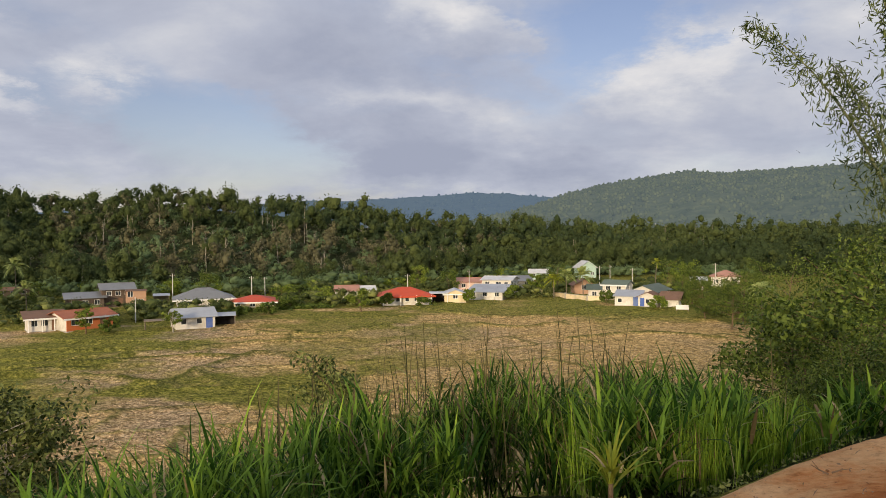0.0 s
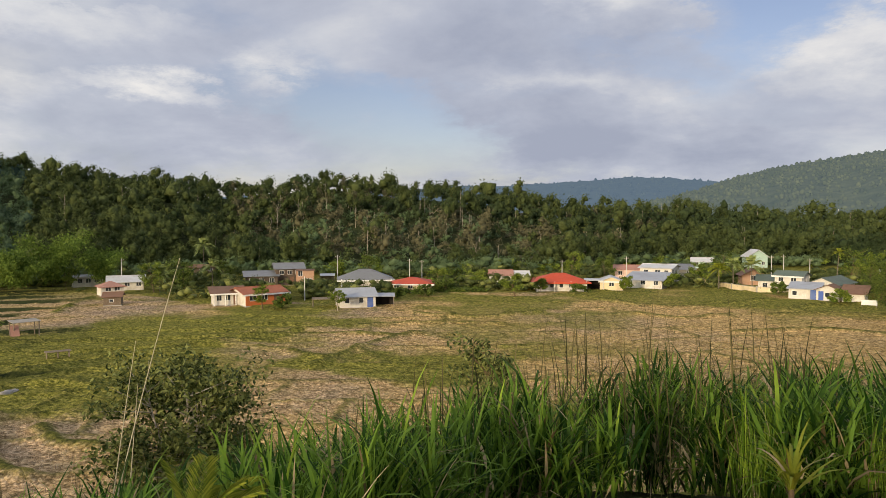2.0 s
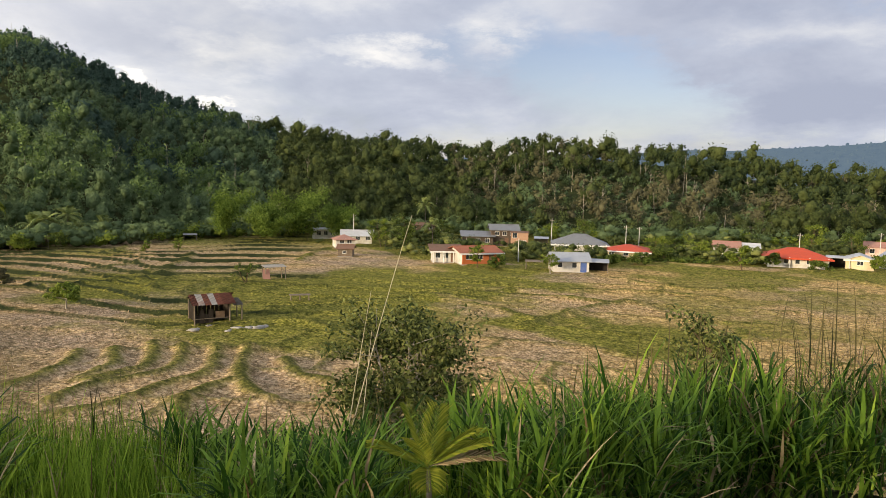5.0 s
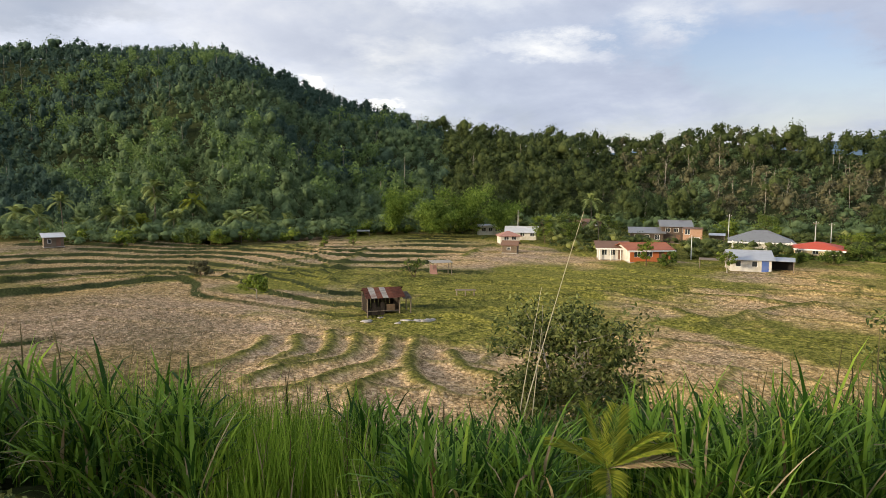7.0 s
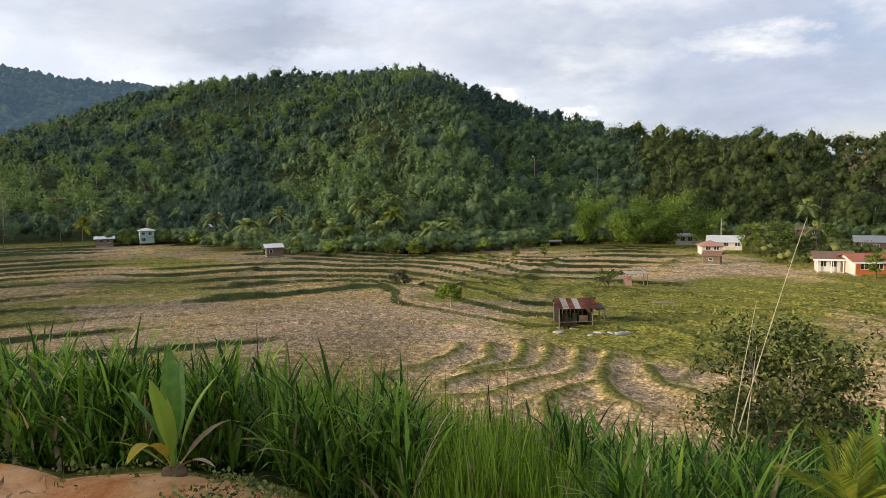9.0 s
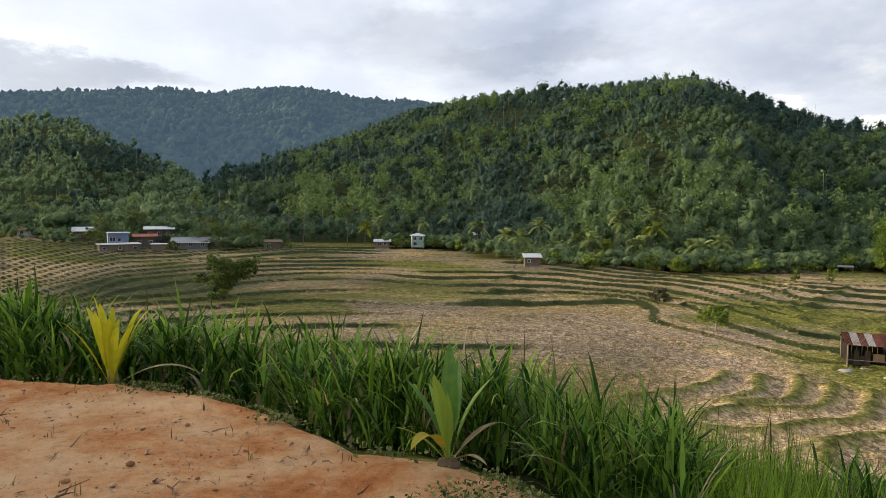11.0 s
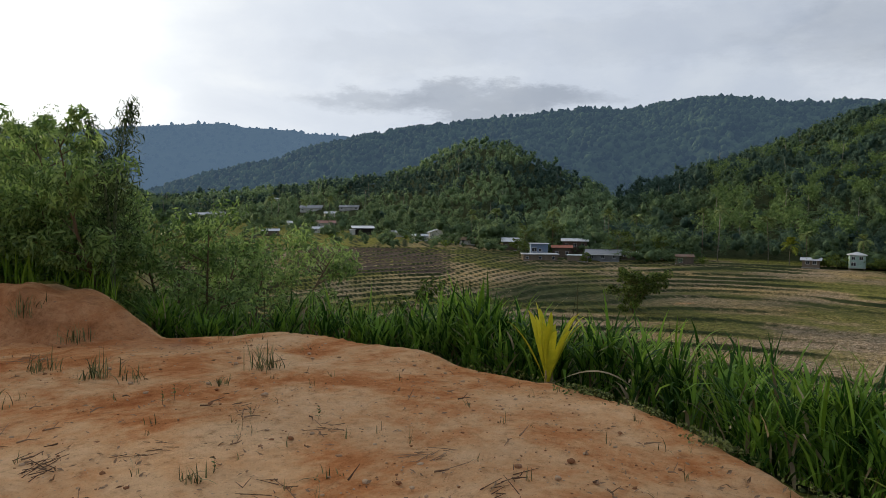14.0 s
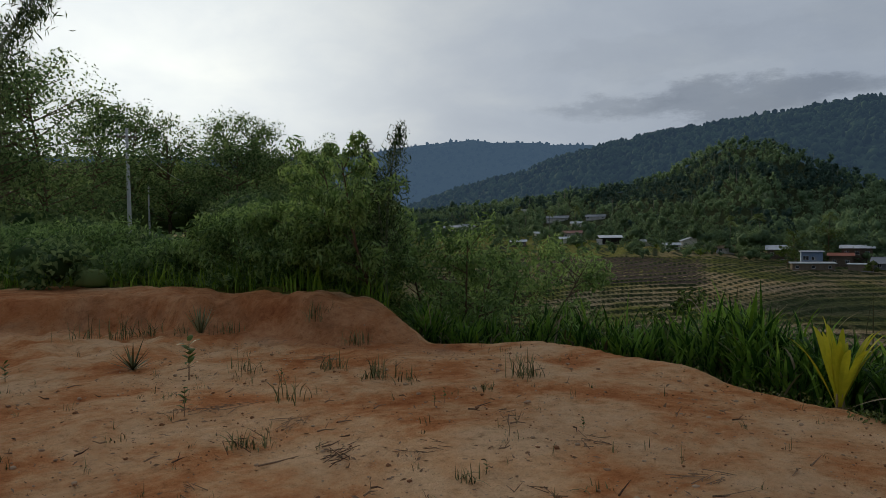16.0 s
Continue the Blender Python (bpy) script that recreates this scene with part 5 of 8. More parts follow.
house(spot(11.3, 182, 10), 5.0, 6.0, 2.4, "cross", BRICK, BROWN_ROOF, "brown gable-fronted house behind palms", front=[(1.8, 1.0, 1.2, 1.3)], pitch=0.55)
house(spot(13.6, 166, -18), 5.4, 5.0, 3.6, "gable", WHITE, GREEN_ROOF, "white two-storey house with a grey-green roof", front=[(0.7, 2.2, 1.1, 1.0), (3.2, 2.2, 1.1, 1.0), (0.6, 0.5, 1.4, 1.2), (3.2, 0.5, 1.2, 1.2)], right=[(1.8, 2.2, 1.0, 1.0)], pitch=0.32, over=0.5, trim=TRIM)
house(spot(15.8, 161, -20), 5.8, 9.5, 2.5, "cross", WHITE, GREEN_ROOF, "white gable-ended hall with a grey-green roof", front=[(0.7, 1.0, 0.9, 0.9), (2.4, 1.0, 0.9, 0.9), (4.2, 1.0, 0.9, 0.9)], pitch=0.42, over=0.5)
house(spot(12.4, 168, 0), 4.6, 4.0, 2.3, "shed", WHITE, GREEN_ROOF, "low white side wing with a lean-to roof", front=win_row(2, 4.6, 0.7), pitch=0.2)
house(spot(14.6, 152.5, -10), 5.2, 4.0, 2.1, "shed", WHITE, BLUE_ROOF, "low white shed with a pale grey roof", front=[(0.6, 0.7, 0.9, 0.9)], doors=[(3.8, 0, 1.0, 1.9, 1)], pitch=0.22, over=0.4)
house(spot(16.15, 151.5, -12), 3.8, 4.0, 2.2, "cross", WHITE, BROWN_ROOF, "small white shed with a brown gable roof", front=[(1.4, 0.7, 0.9, 0.9)], doors=[(0.3, 0, 0.9, 1.8, 1)], pitch=0.45, over=0.5)
house(spot(17.75, 150, -8), 3.6, 3.6, 1.8, "shed", WHITE, BROWN_ROOF, "low shack with a rusty brown lean-to roof", front=[(0.5, 0.6, 0.8, 0.7)], pitch=0.3, over=0.5)
house(spot(21.8, 214, 0), 7.6, 7, 3.0, "hip", WHITE, PALE_RED_ROOF, "house with a faded orange hipped roof among trees", front=win_row(3, 7.6), pitch=0.42)
house(spot(19.9, 200, 0), 3.4, 3, 2.6, "shed", WHITE, WHITE_ROOF, "small white hut among trees", front=[(1.0, 0.9, 1.1, 1.0)], pitch=0.2)
house(spot(7.7, 240, 0), 6, 5, 2.4, "gable", TEAL, WHITE_ROOF, "pale-roofed cottage half hidden by trees", front=win_row(2, 6), pitch=0.4)
house(spot(11.6, 250, 20), 6, 6, 3.8, "cross", TEAL, WHITE_ROOF, "pale green roofed cottage half hidden by trees", front=win_row(2, 6), pitch=0.7)
house(spot(-31.4, 206, 0), 7.4, 4.5, 2.0, "gable", PLANK, BROWN_ROOF, "brown stilted hut with a faded red roof", front=win_row(3, 7.4, 0.8, 1.0, 0.9), pitch=0.22, raised=0.7)
# cottages by the wood's edge
house(spot(-39.2, 184, 5), 6.2, 5.0, 2.4, "flat", WHITE, GREY_ROOF, "low white cottage with a flat grey roof", front=win_row(3, 6.2), over=0.4, trim=TRIM)
house(spot(-36.7, 170, 0), 7.0, 6.0, 2.1, "gable", WHITE, WHITE_ROOF, "white cottage with a pale zinc roof", front=win_row(3, 7.4), pitch=0.35)
house(spot(-37.6, 160, 12), 4.4, 4.2, 2.0, "hip", WHITE, PALE_RED_ROOF, "white cottage with a faded red hipped roof", front=win_row(2, 4.4), pitch=0.4, over=0.5)
house(spot(-37.65, 141, -8), 2.9, 3.0, 1.7, "gable", PLANK, BROWN_ROOF, "tiny plank hut with a brown gable roof", front=[(0.9, 0.6, 0.8, 0.6)], pitch=0.4, over=0.35, name="hut", category="hut")
house(spot(-72.0, 164.5, 6), 3.6, 3.2, 2.0, "shed", PLANK, WHITE_ROOF, "grey field hut with a pale zinc roof", front=[(0.6, 0.7, 0.7, 0.8)], doors=[(2.2, 0, 0.8, 1.7)], pitch=0.16, over=0.4, name="hut", category="hut", raised=0.4)
lean_to(spot(-60.2, 163), 7.0, 3.0, 2.0, 2.6, BROWN_ROOF, "brown thatched field shelter among banana plants", fill=PLANK)
lean_to(spot(-49.5, 178), 3.2, 2.2, 1.4, 1.6, GREY_ROOF, "small field shelter under the bamboo")
ruin = lean_to(spot(-43.1, 109.2, 14), 3.4, 2.4, 1.85, 1.95, CONCRETE, "little open field shelter under a grey sheet roof")
part("leaning_sheet", slab([(-2.0, -0.5, -0.1), (-0.9, -0.6, -0.1), (-0.9, 0.3, 1.5), (-1.9, 0.3, 1.4)], 0.04), PALE_RED_ROOF, ruin, "rusty sheet leaning on the post")
part("rail", rod((-1.5, 0, 0.7), (1.5, 0, 0.75), 0.05), TIMBER, ruin)
# village on the upper terraces
house(spot(-103.9, 218, 8), 10.5, 5.0, 1.9, "flat", PLANK, WHITE_ROOF, "long low shed with a bright zinc roof", over=0.5, front=win_row(3, 10.5, 0.5, 0.9, 0.8))
house(spot(-104.0, 231, 4), 5.6, 5.0, 3.6, "flat", PALE_BLUE, BLUE_ROOF, "small pale blue house on stilts", front=[(0.4, 1.2, 1.6, 1.3), (2.6, 1.2, 0.9, 1.0)], over=0.5, raised=0.8)
house(spot(-102.2, 236, 0), 6.0, 5, 3.4, "gable", PLANK, RUST_ROOF, "rusty-roofed timber house on the terraces", front=win_row(2, 6.0), pitch=0.22)
house(spot(-101.2, 242, 0), 8.0, 6, 5.4, "shed", PLANK, WHITE_ROOF, "two-storey brown house with a bright zinc roof", front=win_row(3, 8.0, 3.4), pitch=0.1, over=0.7)
house(spot(-99.0, 226, -4), 9.6, 7, 2.5, "gable", GREY_ROOF, GREY_ROOF, "long grey house with a low pitched sheet roof", front=win_row(3, 9.6), pitch=0.3, over=0.9, trim=TRIM)
house(spot(-101.0, 221, -4), 6.0, 3.5, 1.8, "flat", PLANK, WHITE_ROOF, "low zinc-roofed shed on the terraces", over=0.3)
house(spot(-92.8, 223, 6), 4.8, 4, 2.4, "shed", PLANK, BROWN_ROOF, "brown plank hut at the terrace edge", front=[(0.4, 0.5, 1.2, 1.4)], pitch=0.1, over=0.4, name="hut", category="hut")
house(spot(-81.3, 225, 4), 3.9, 4.2, 3.7, "hip", TEAL, WHITE_ROOF, "two-storey pale green house with a pale roof", front=[(0.4, 2.2, 1.0, 1.0), (2.3, 2.2, 1.0, 1.0), (0.4, 0.5, 1.2, 1.1)], pitch=0.3, over=0.5, raised=0.6)
house(spot(-78.4, 232, 0), 3.6, 3.5, 2.4, "shed", WHITE, WHITE_ROOF, "small white hut under trees", front=[(0.8, 0.8, 1.0, 1.0)], pitch=0.2)
house(spot(-76.4, 230, 0), 5.0, 3.5, 2.6, "shed", PLANK, WHITE_ROOF, "low zinc-roofed hut under trees", front=win_row(2, 5.0), pitch=0.15)
house(spot(-106.2, 262, 0), 6.6, 5, 3.4, "shed", PLANK, WHITE_ROOF, "timber house with a bright zinc roof", front=win_row(2, 6.6, 1.2), pitch=0.2, over=0.7)
house(spot(-99.5, 300, 8), 6.0, 5, 3.2, "cross", WHITE, WHITE_ROOF, "white hillside cottage with a zinc roof", front=win_row(2, 6), pitch=0.4)
house(spot(-118.2, 338, 6), 9.5, 7, 3.2, "shed", INSIDE_SHADE, WHITE_ROOF, "field barn with shade-black walls in place of an open inside, bright zinc roof", over=0.8, pitch=0.12)
house(spot(-119.1, 336, 0), 2.6, 2.4, 2.4, "flat", WHITE, WHITE_ROOF, "small white hut beside the barn", over=0.2, name="hut", category="hut")
house(spot(-112.2, 318, 10), 7.5, 6, 3.0, "cross", WHITE, WHITE_ROOF, "white cottage with a broad zinc roof", front=win_row(2, 7.5), pitch=0.35)
house(spot(-110.9, 322, -10), 5.0, 5, 2.6, "gable", WHITE, WHITE_ROOF, "white cottage beside a larger one", front=win_row(2, 5), pitch=0.4)
for az, r, w, mat, lab in ((-121.2, 400, 10, PALE_RED_ROOF, "pale-roofed cottage among palms"), (-120.7, 446, 9, WHITE_ROOF, "zinc-roofed house among trees"), (-122.4, 480, 14, GREY_ROOF, "grey-roofed long house among trees"),
                           (-123.6, 410, 8, WHITE_ROOF, "white-roofed shed by the fields"),
                           (-131.0, 540, 12, WHITE_ROOF, "white house at the valley head"), (-129.6, 540, 12, BLUE_ROOF, "blue-grey roofed house at the valley head"), (-132.6, 545, 10, GREY_ROOF, "grey-roofed house at the valley head")):
    house(spot(az, r, (az * 7) % 20 - 10), w, w * 0.6, 3.0, "gable", WHITE, mat, lab, front=win_row(3, w), pitch=0.35, over=0.7)


for az, r, w, roof_m, wall_m, lab in ((-125.5, 330, 7, WHITE_ROOF, PLANK, "small plank house with a bright zinc roof"), (-113.6, 296, 6, WHITE_ROOF, WHITE, "small white house with a zinc roof"), (-125.1, 600, 7, WHITE_ROOF, WHITE, "small white house high on the western slope"),
                                  (-119.4, 462, 12, GREY_ROOF, WHITE, "grey-roofed long house among palms"), (-115.6, 322, 7, WHITE_ROOF, WHITE, "white cottage with a zinc roof at the field edge"), (-109.8, 282, 6, BROWN_ROOF, WHITE, "white cottage with a brown roof"),
                                  (-97.0, 238, 5, WHITE_ROOF, PLANK, "plank hut with a zinc roof under palms"), (-84.2, 228, 4.5, WHITE_ROOF, PLANK, "small zinc-roofed hut at the forest foot"), (-121.6, 352, 8, WHITE_ROOF, WHITE, "white house with a zinc roof by the terraces")):
    house(spot(az, r, (az * 11) % 24 - 12), w, w * 0.7, 2.3, "gable", wall_m, roof_m, lab, front=win_row(2, w), pitch=0.3, over=0.6)

# the low garden wall and a white board at the field's edge
line = [(24.7, 181.0), (28.9, 167.0), (32.6, 160.0), (39.0, 160.0)]
garden_wall = thing("garden_wall", pose(24.7, 181.0, 0), "low tan rendered wall along the field", "wall")
for (ax, ay), (bx, by) in zip(line, line[1:]):
    q = Vector((bx - ax, by - ay, 0))
    L = q.length
    m = garden_wall.matrix_world.inverted() @ pose(ax, ay, height((ax + bx) / 2, (ay + by) / 2), 0, 0, math.degrees(math.atan2(q.y, q.x)))
    for name, bm in (("panel", box(0, L, -0.08, 0.08, -0.5, 1.1)), ("coping", box(-0.05, L, -0.13, 0.13, 1.1, 1.19)), ("pillar", box(-0.16, 0.16, -0.16, 0.16, -0.5, 1.35))):
        part(name, bm, CREAM if name == "panel" else CONCRETE, garden_wall).matrix_local = m
board = thing("white_board", spot(18.7, 144, 0), "low white board on short posts by the field", "board")
part("panel", box(-1.2, 1.2, -0.03, 0.03, 0.35, 1.25), TRIM, board)
for px in (-1.1, 1.1):
    part("post", rod((px, 0.07, -0.3), (px, 0.07, 1.3), 0.05), TIMBER, board)

# ---- plants ----
def blades(base, tall, wide, lean, heading, segs=5, curl=1.0):
    """Arching grass blades: base points, height, width, lean and heading of each."""
    n = len(base)
    t = np.linspace(0, 1, segs + 1)
    way = np.column_stack([np.cos(heading), np.sin(heading), np.zeros(n)])
    side = np.column_stack([-np.sin(heading), np.cos(heading), np.zeros(n)])
    arc = (lean[:, None] * t ** 2.0)
    reach = tall[:, None] * arc
    up = tall[:, None] * (t - curl * 0.42 * lean[:, None] * t ** 3)
    mid = base[:, None, :] + way[:, None, :] * reach[..., None] + np.array([0, 0, 1.0]) * up[..., None]
    w = wide[:, None] * np.minimum(1, 1.35 * (1 - t) ** 0.7 + 0.02) * np.minimum(1, 0.45 + 2.2 * t)
    L, R = mid - side[:, None, :] * w[..., None], mid + side[:, None, :] * w[..., None]
    v = np.stack([L, R], 2).reshape(n, -1, 3)
    k = 2 * (segs + 1)
    q = np.array([[2 * i, 2 * i + 1, 2 * i + 3, 2 * i + 2] for i in range(segs)])
    f = (np.arange(n)[:, None, None] * k + q[None]).reshape(-1, 4)
    return v.reshape(-1, 3), f


def arching(base, length, wide, heading, start, bend, segs=5):
    """Long leaves that rise at an angle from the upright and bend over: all per leaf."""
    n = len(base)
    t = np.linspace(0, 1, segs + 1)
    th = start[:, None] + bend[:, None] * t ** 1.6
    mid_th = (th[:, 1:] + th[:, :-1]) / 2
    ds = (length / segs)[:, None]
    zero = np.zeros((n, 1))
    reach = np.concatenate([zero, np.cumsum(np.sin(mid_th) * ds, 1)], 1)
    up = np.concatenate([zero, np.cumsum(np.cos(mid_th) * ds, 1)], 1)
    way = np.column_stack([np.cos(heading), np.sin(heading), np.zeros(n)])
    side = np.column_stack([-np.sin(heading), np.cos(heading), np.zeros(n)])
    mid = base[:, None, :] + way[:, None, :] * reach[..., None] + np.array([0, 0, 1.0]) * up[..., None]
    w = wide[:, None] * np.minimum(1, 1.5 * (1 - t) ** 0.75 + 0.02) * np.minimum(1, 0.5 + 2.0 * t)
    v = np.stack([mid - side[:, None, :] * w[..., None], mid + side[:, None, :] * w[..., None]], 2).reshape(n, -1, 3)
    k = 2 * (segs + 1)
    q = np.array([[2 * i, 2 * i + 1, 2 * i + 3, 2 * i + 2] for i in range(segs)])
    return v.reshape(-1, 3), (np.arange(n)[:, None, None] * k + q[None]).reshape(-1, 4)


# skyline of the tall grass along the rim: bearing, angle
TOPS = [(-166, -4), (-140, -5), (-131, -7.6), (-117, -7.9), (-113, -7.4), (-108.5, -6.6), (-105, -8.0), (-102, -9.6), (-96, -9.6), (-88, -10.6), (-79, -12.0), (-70, -13.8), (-60, -15.2), (-51, -17.2),
        (-42, -20.5), (-33, -19.4), (-24, -17.6), (-13, -15.2), (-8, -13.4), (0.7, -10.5), (10, -10.6), (18, -10.2), (26, -11.0), (40, -10)]


def tall_grass():
    g = np.random.default_rng(31)
    n = 3300
    az = g.uniform(-134, 37, n)
    rim = profile(RIM, az, 1)
    out = g.uniform(0, 1, n) ** 1.25 * 3.8 + 0.12 + 0.35 * (value_noise(az * 0.8, az * 0, 3) - 0.4)
    low = 1.25 * ease(-18, -8, az) * (1 - 0.55 * ease(4, 18, az))
    r = rim + 0.50 + np.maximum(out, 0.1) + low + 0.2 * ease(12, 22, az)
    clump = fbm(az * r / 60.0 / 0.8, r / 0.8, 2, 6)
    keep = clump > 0.43
    for pa, pr in ((12.4, 5.05), (-30.2, 3.95), (-78.7, 4.85), (-103.6, 7.3)):      # the young palms stand clear
        keep &= ~((np.abs((az - pa) * r / 57.3) < (0.62 if pa < -70 else 0.42 if pa > 0 else 0.27)) & (r < pr + 0.3))
    az, r, rim, low = az[keep], r[keep], rim[keep], low[keep]
    x, y = r * np.sin(np.radians(az)), r * np.cos(np.radians(az))
    z = land(x, y)
    top = EYE + r * np.tan(np.radians(profile(TOPS, az, 1))) + 0.02
    tall = np.clip(top - z, 0.28, 1.9)
    front = np.clip((r - rim - low) / 1.1, 0.5, 1)
    sets = {"dark": [], "light": [], "dry": []}
    stand = 0.66 + 0.62 * fbm(x / 0.8, y / 0.8, 2, 12)
    fresh = fbm(az * 0.16 + 3, r * 0.45, 2, 9) + 0.30 * np.exp(-((az + 61) / 8) ** 2) + 0.12 * np.exp(-((az + 52) / 5) ** 2) - 0.35 * np.exp(-((az + 111) / 9) ** 2)
    for i in range(len(x)):
        h = tall[i] * front[i] * min(1.06, stand[i]) * g.uniform(0.85, 1.06)
        lean, tip = g.uniform(0, 6.283), abs(g.normal()) * 0.13
        dx, dy = math.cos(lean) * tip * h, math.sin(lean) * tip * h
        if fresh[i] > 0.66:          # thin upright fresh grass
            for _ in range(22):
                sets["light" if g.uniform() > 0.04 else "dry"].append((x[i] + g.normal() * 0.10, y[i] + g.normal() * 0.10, z[i] - 0.03 + g.uniform(0, 0.3) * h, h * g.uniform(0.45, 0.92), g.uniform(0.0028, 0.0062),
                                      g.uniform(0, 6.283), g.uniform(0.0, 0.20), abs(g.normal()) * 0.45 + 0.05))
            continue
        for _ in range(int(g.integers(11, 17))):      # leaves up the cane
            f = g.uniform(0.02, 0.80)
            k = "dry" if g.uniform() < 0.14 * (1 - f) else "light" if g.uniform() < 0.02 + 0.09 * f else "dark"
            sets[k].append((x[i] + dx * f * f + g.normal() * 0.03, y[i] + dy * f * f + g.normal() * 0.03, z[i] - 0.03 + f * h, min(0.85, 0.32 + 0.40 * h) * g.uniform(0.6, 1.1), g.uniform(0.006, 0.0155) * min(1.45, max(0.75, r[i] / 4.8)),
                            g.uniform(0, 6.283), g.uniform(0.06, 0.75), min(2.4, abs(g.normal()) * 0.9 + 0.3)))
        for _ in range(3):           # the topmost leaves stand up
            sets["dark"].append((x[i] + dx * 0.6, y[i] + dy * 0.6, z[i] + 0.60 * h, h * g.uniform(0.3, 0.52), g.uniform(0.004, 0.009), g.uniform(0, 6.283), g.uniform(0.0, 0.18), abs(g.normal()) * 0.5 + 0.05))
    for k, mat, lab in (("dark", GRASS_BLADE, "tall dark green elephant grass along the terrace rim"), ("light", GRASS_LIGHT, "fresh light green grass on the rim"), ("dry", GRASS_DRY, "dry straw-coloured blades among the grass")):
        a = np.array(sets[k])
        v, f = arching(a[:, :3], a[:, 3], a[:, 4], a[:, 5], a[:, 6], a[:, 7], 4)
        tagged(new("tall_grass", sheet("tall_grass", v, f, mat)), lab, "grass", kind="stuff")
    STALK = surface("seed_stalk", (0.035, 0.036, 0.014), (0.15, 0.125, 0.055), 2.0, 0.8, 0, island=0.6, local=False)
    # seed stalks that stand clear of the leaves
    n = 420
    az = np.concatenate([g.uniform(-128, 32, 300), g.uniform(-15, 14, 120)])
    r = profile(RIM, az, 1) + g.uniform(2.2, 4.6, n)
    x, y = r * np.sin(np.radians(az)), r * np.cos(np.radians(az))
    z = land(x, y)
    top = EYE + r * np.tan(np.radians(profile(TOPS, az, 1) + g.uniform(0.0, 3.6, n) + 2.2 * (np.arange(n) >= 300) * g.uniform(0, 1, n)))
    h = np.clip(top - z, 0.6, 2.6)
    v, f = blades(np.column_stack([x, y, z]), h, np.full(n, 0.0045), np.abs(g.normal(size=n)) * 0.5 + 0.06, g.uniform(0, 6.28, n), 6, 0.4)
    lean = g.uniform(0, 6.28, n)
    tagged(new("seed_stalks", sheet("seed_stalks", v, f, STALK)), "thin brown seed stalks above the grass", "grass", kind="stuff")
    # thicker dark flower heads
    k = np.r_[0:70, 300:380]
    v, f = blades(np.column_stack([x[k], y[k], z[k] + h[k] * 0.62]), h[k] * 0.5, np.full(len(k), 0.0065), np.full(len(k), 0.16), lean[k], 4, 0.3)
    tagged(new("seed_heads", sheet("seed_heads", v, f, STALK)), "dark brown grass seed heads", "grass", kind="stuff")


tall_grass()


def low_weeds():
    """Creeping weeds and small leaves at the foot of the grass, and rough growth down the bank."""
    g = np.random.default_rng(41)
    n = 17000
    az = np.concatenate([g.uniform(-137, 37, 9000), g.uniform(-20, 30, 8000)])
    r = profile(RIM, az, 1) + g.normal(size=n) * 0.26 + 0.50 + 1.3 * ease(-18, -8, az) * (1 - 0.5 * ease(4, 18, az)) * g.uniform(-0.15, 1.0, n)
    keep = (fbm(az * r / 57.3 * 1.8, r * 1.8, 3, 44) > 0.53) & (g.uniform(size=n) > 0.7 * ease(8, 18, az))
    az, r = az[keep], r[keep]
    x, y = r * np.sin(np.radians(az)), r * np.cos(np.radians(az))
    c = np.column_stack([x, y, land(x, y) + g.uniform(0.0, 0.08, len(x))])
    v, f = leaves(c, g.uniform(0.009, 0.024, len(x)), np.tile([0, 0, 1.0], (len(x), 1)), 0.2, 0.6, 42)
    tagged(new("weeds", sheet("weeds", v, f, LEAF_OLIVE, smooth=False)), "low creeping weeds along the edge of the earth", "weeds", kind="stuff")
    n = 5200
    az = g.uniform(-104, -70, n)
    r = profile(RIM, az, 1) + 0.25 - 0.75 * np.abs(g.normal(size=n)) * (0.3 + 0.7 * ease(-96, -84, az))
    keep = (fbm(az * r / 57.3 * 1.7, r * 1.7, 3, 46) > 0.53) & (r > 2.3)
    az, r = az[keep], r[keep]
    x, y = r * np.sin(np.radians(az)), r * np.cos(np.radians(az))
    v, f = leaves(np.column_stack([x, y, land(x, y) + g.uniform(0.01, 0.07, len(x))]), g.uniform(0.009, 0.022, len(x)), np.tile([0, 0, 1.0], (len(x), 1)), 0.2, 0.6, 43)
    tagged(new("weeds", sheet("weeds", v, f, LEAF_OLIVE, smooth=False)), "olive creeping weeds running out over the earth", "weeds", kind="stuff")
    n = 9000
    az = g.uniform(-139, 40, n)
    r = profile(RIM, az, 1) + 2.5 + 31 * g.uniform(0, 1, n) ** 0.7
    x, y = r * np.sin(np.radians(az)), r * np.cos(np.radians(az))
    v, f = blades(np.column_stack([x, y, land(x, y) - 0.05]), g.uniform(0.3, 0.9, n), g.uniform(0.012, 0.035, n), np.abs(g.normal(size=n)) * 0.5 + 0.1, g.uniform(0, 6.28, n), 3)
    tagged(new("bank_grass", sheet("bank_grass", v, f, GRASS_LIGHT)), "rough grass down the steep bank", "grass", kind="stuff")


low_weeds()


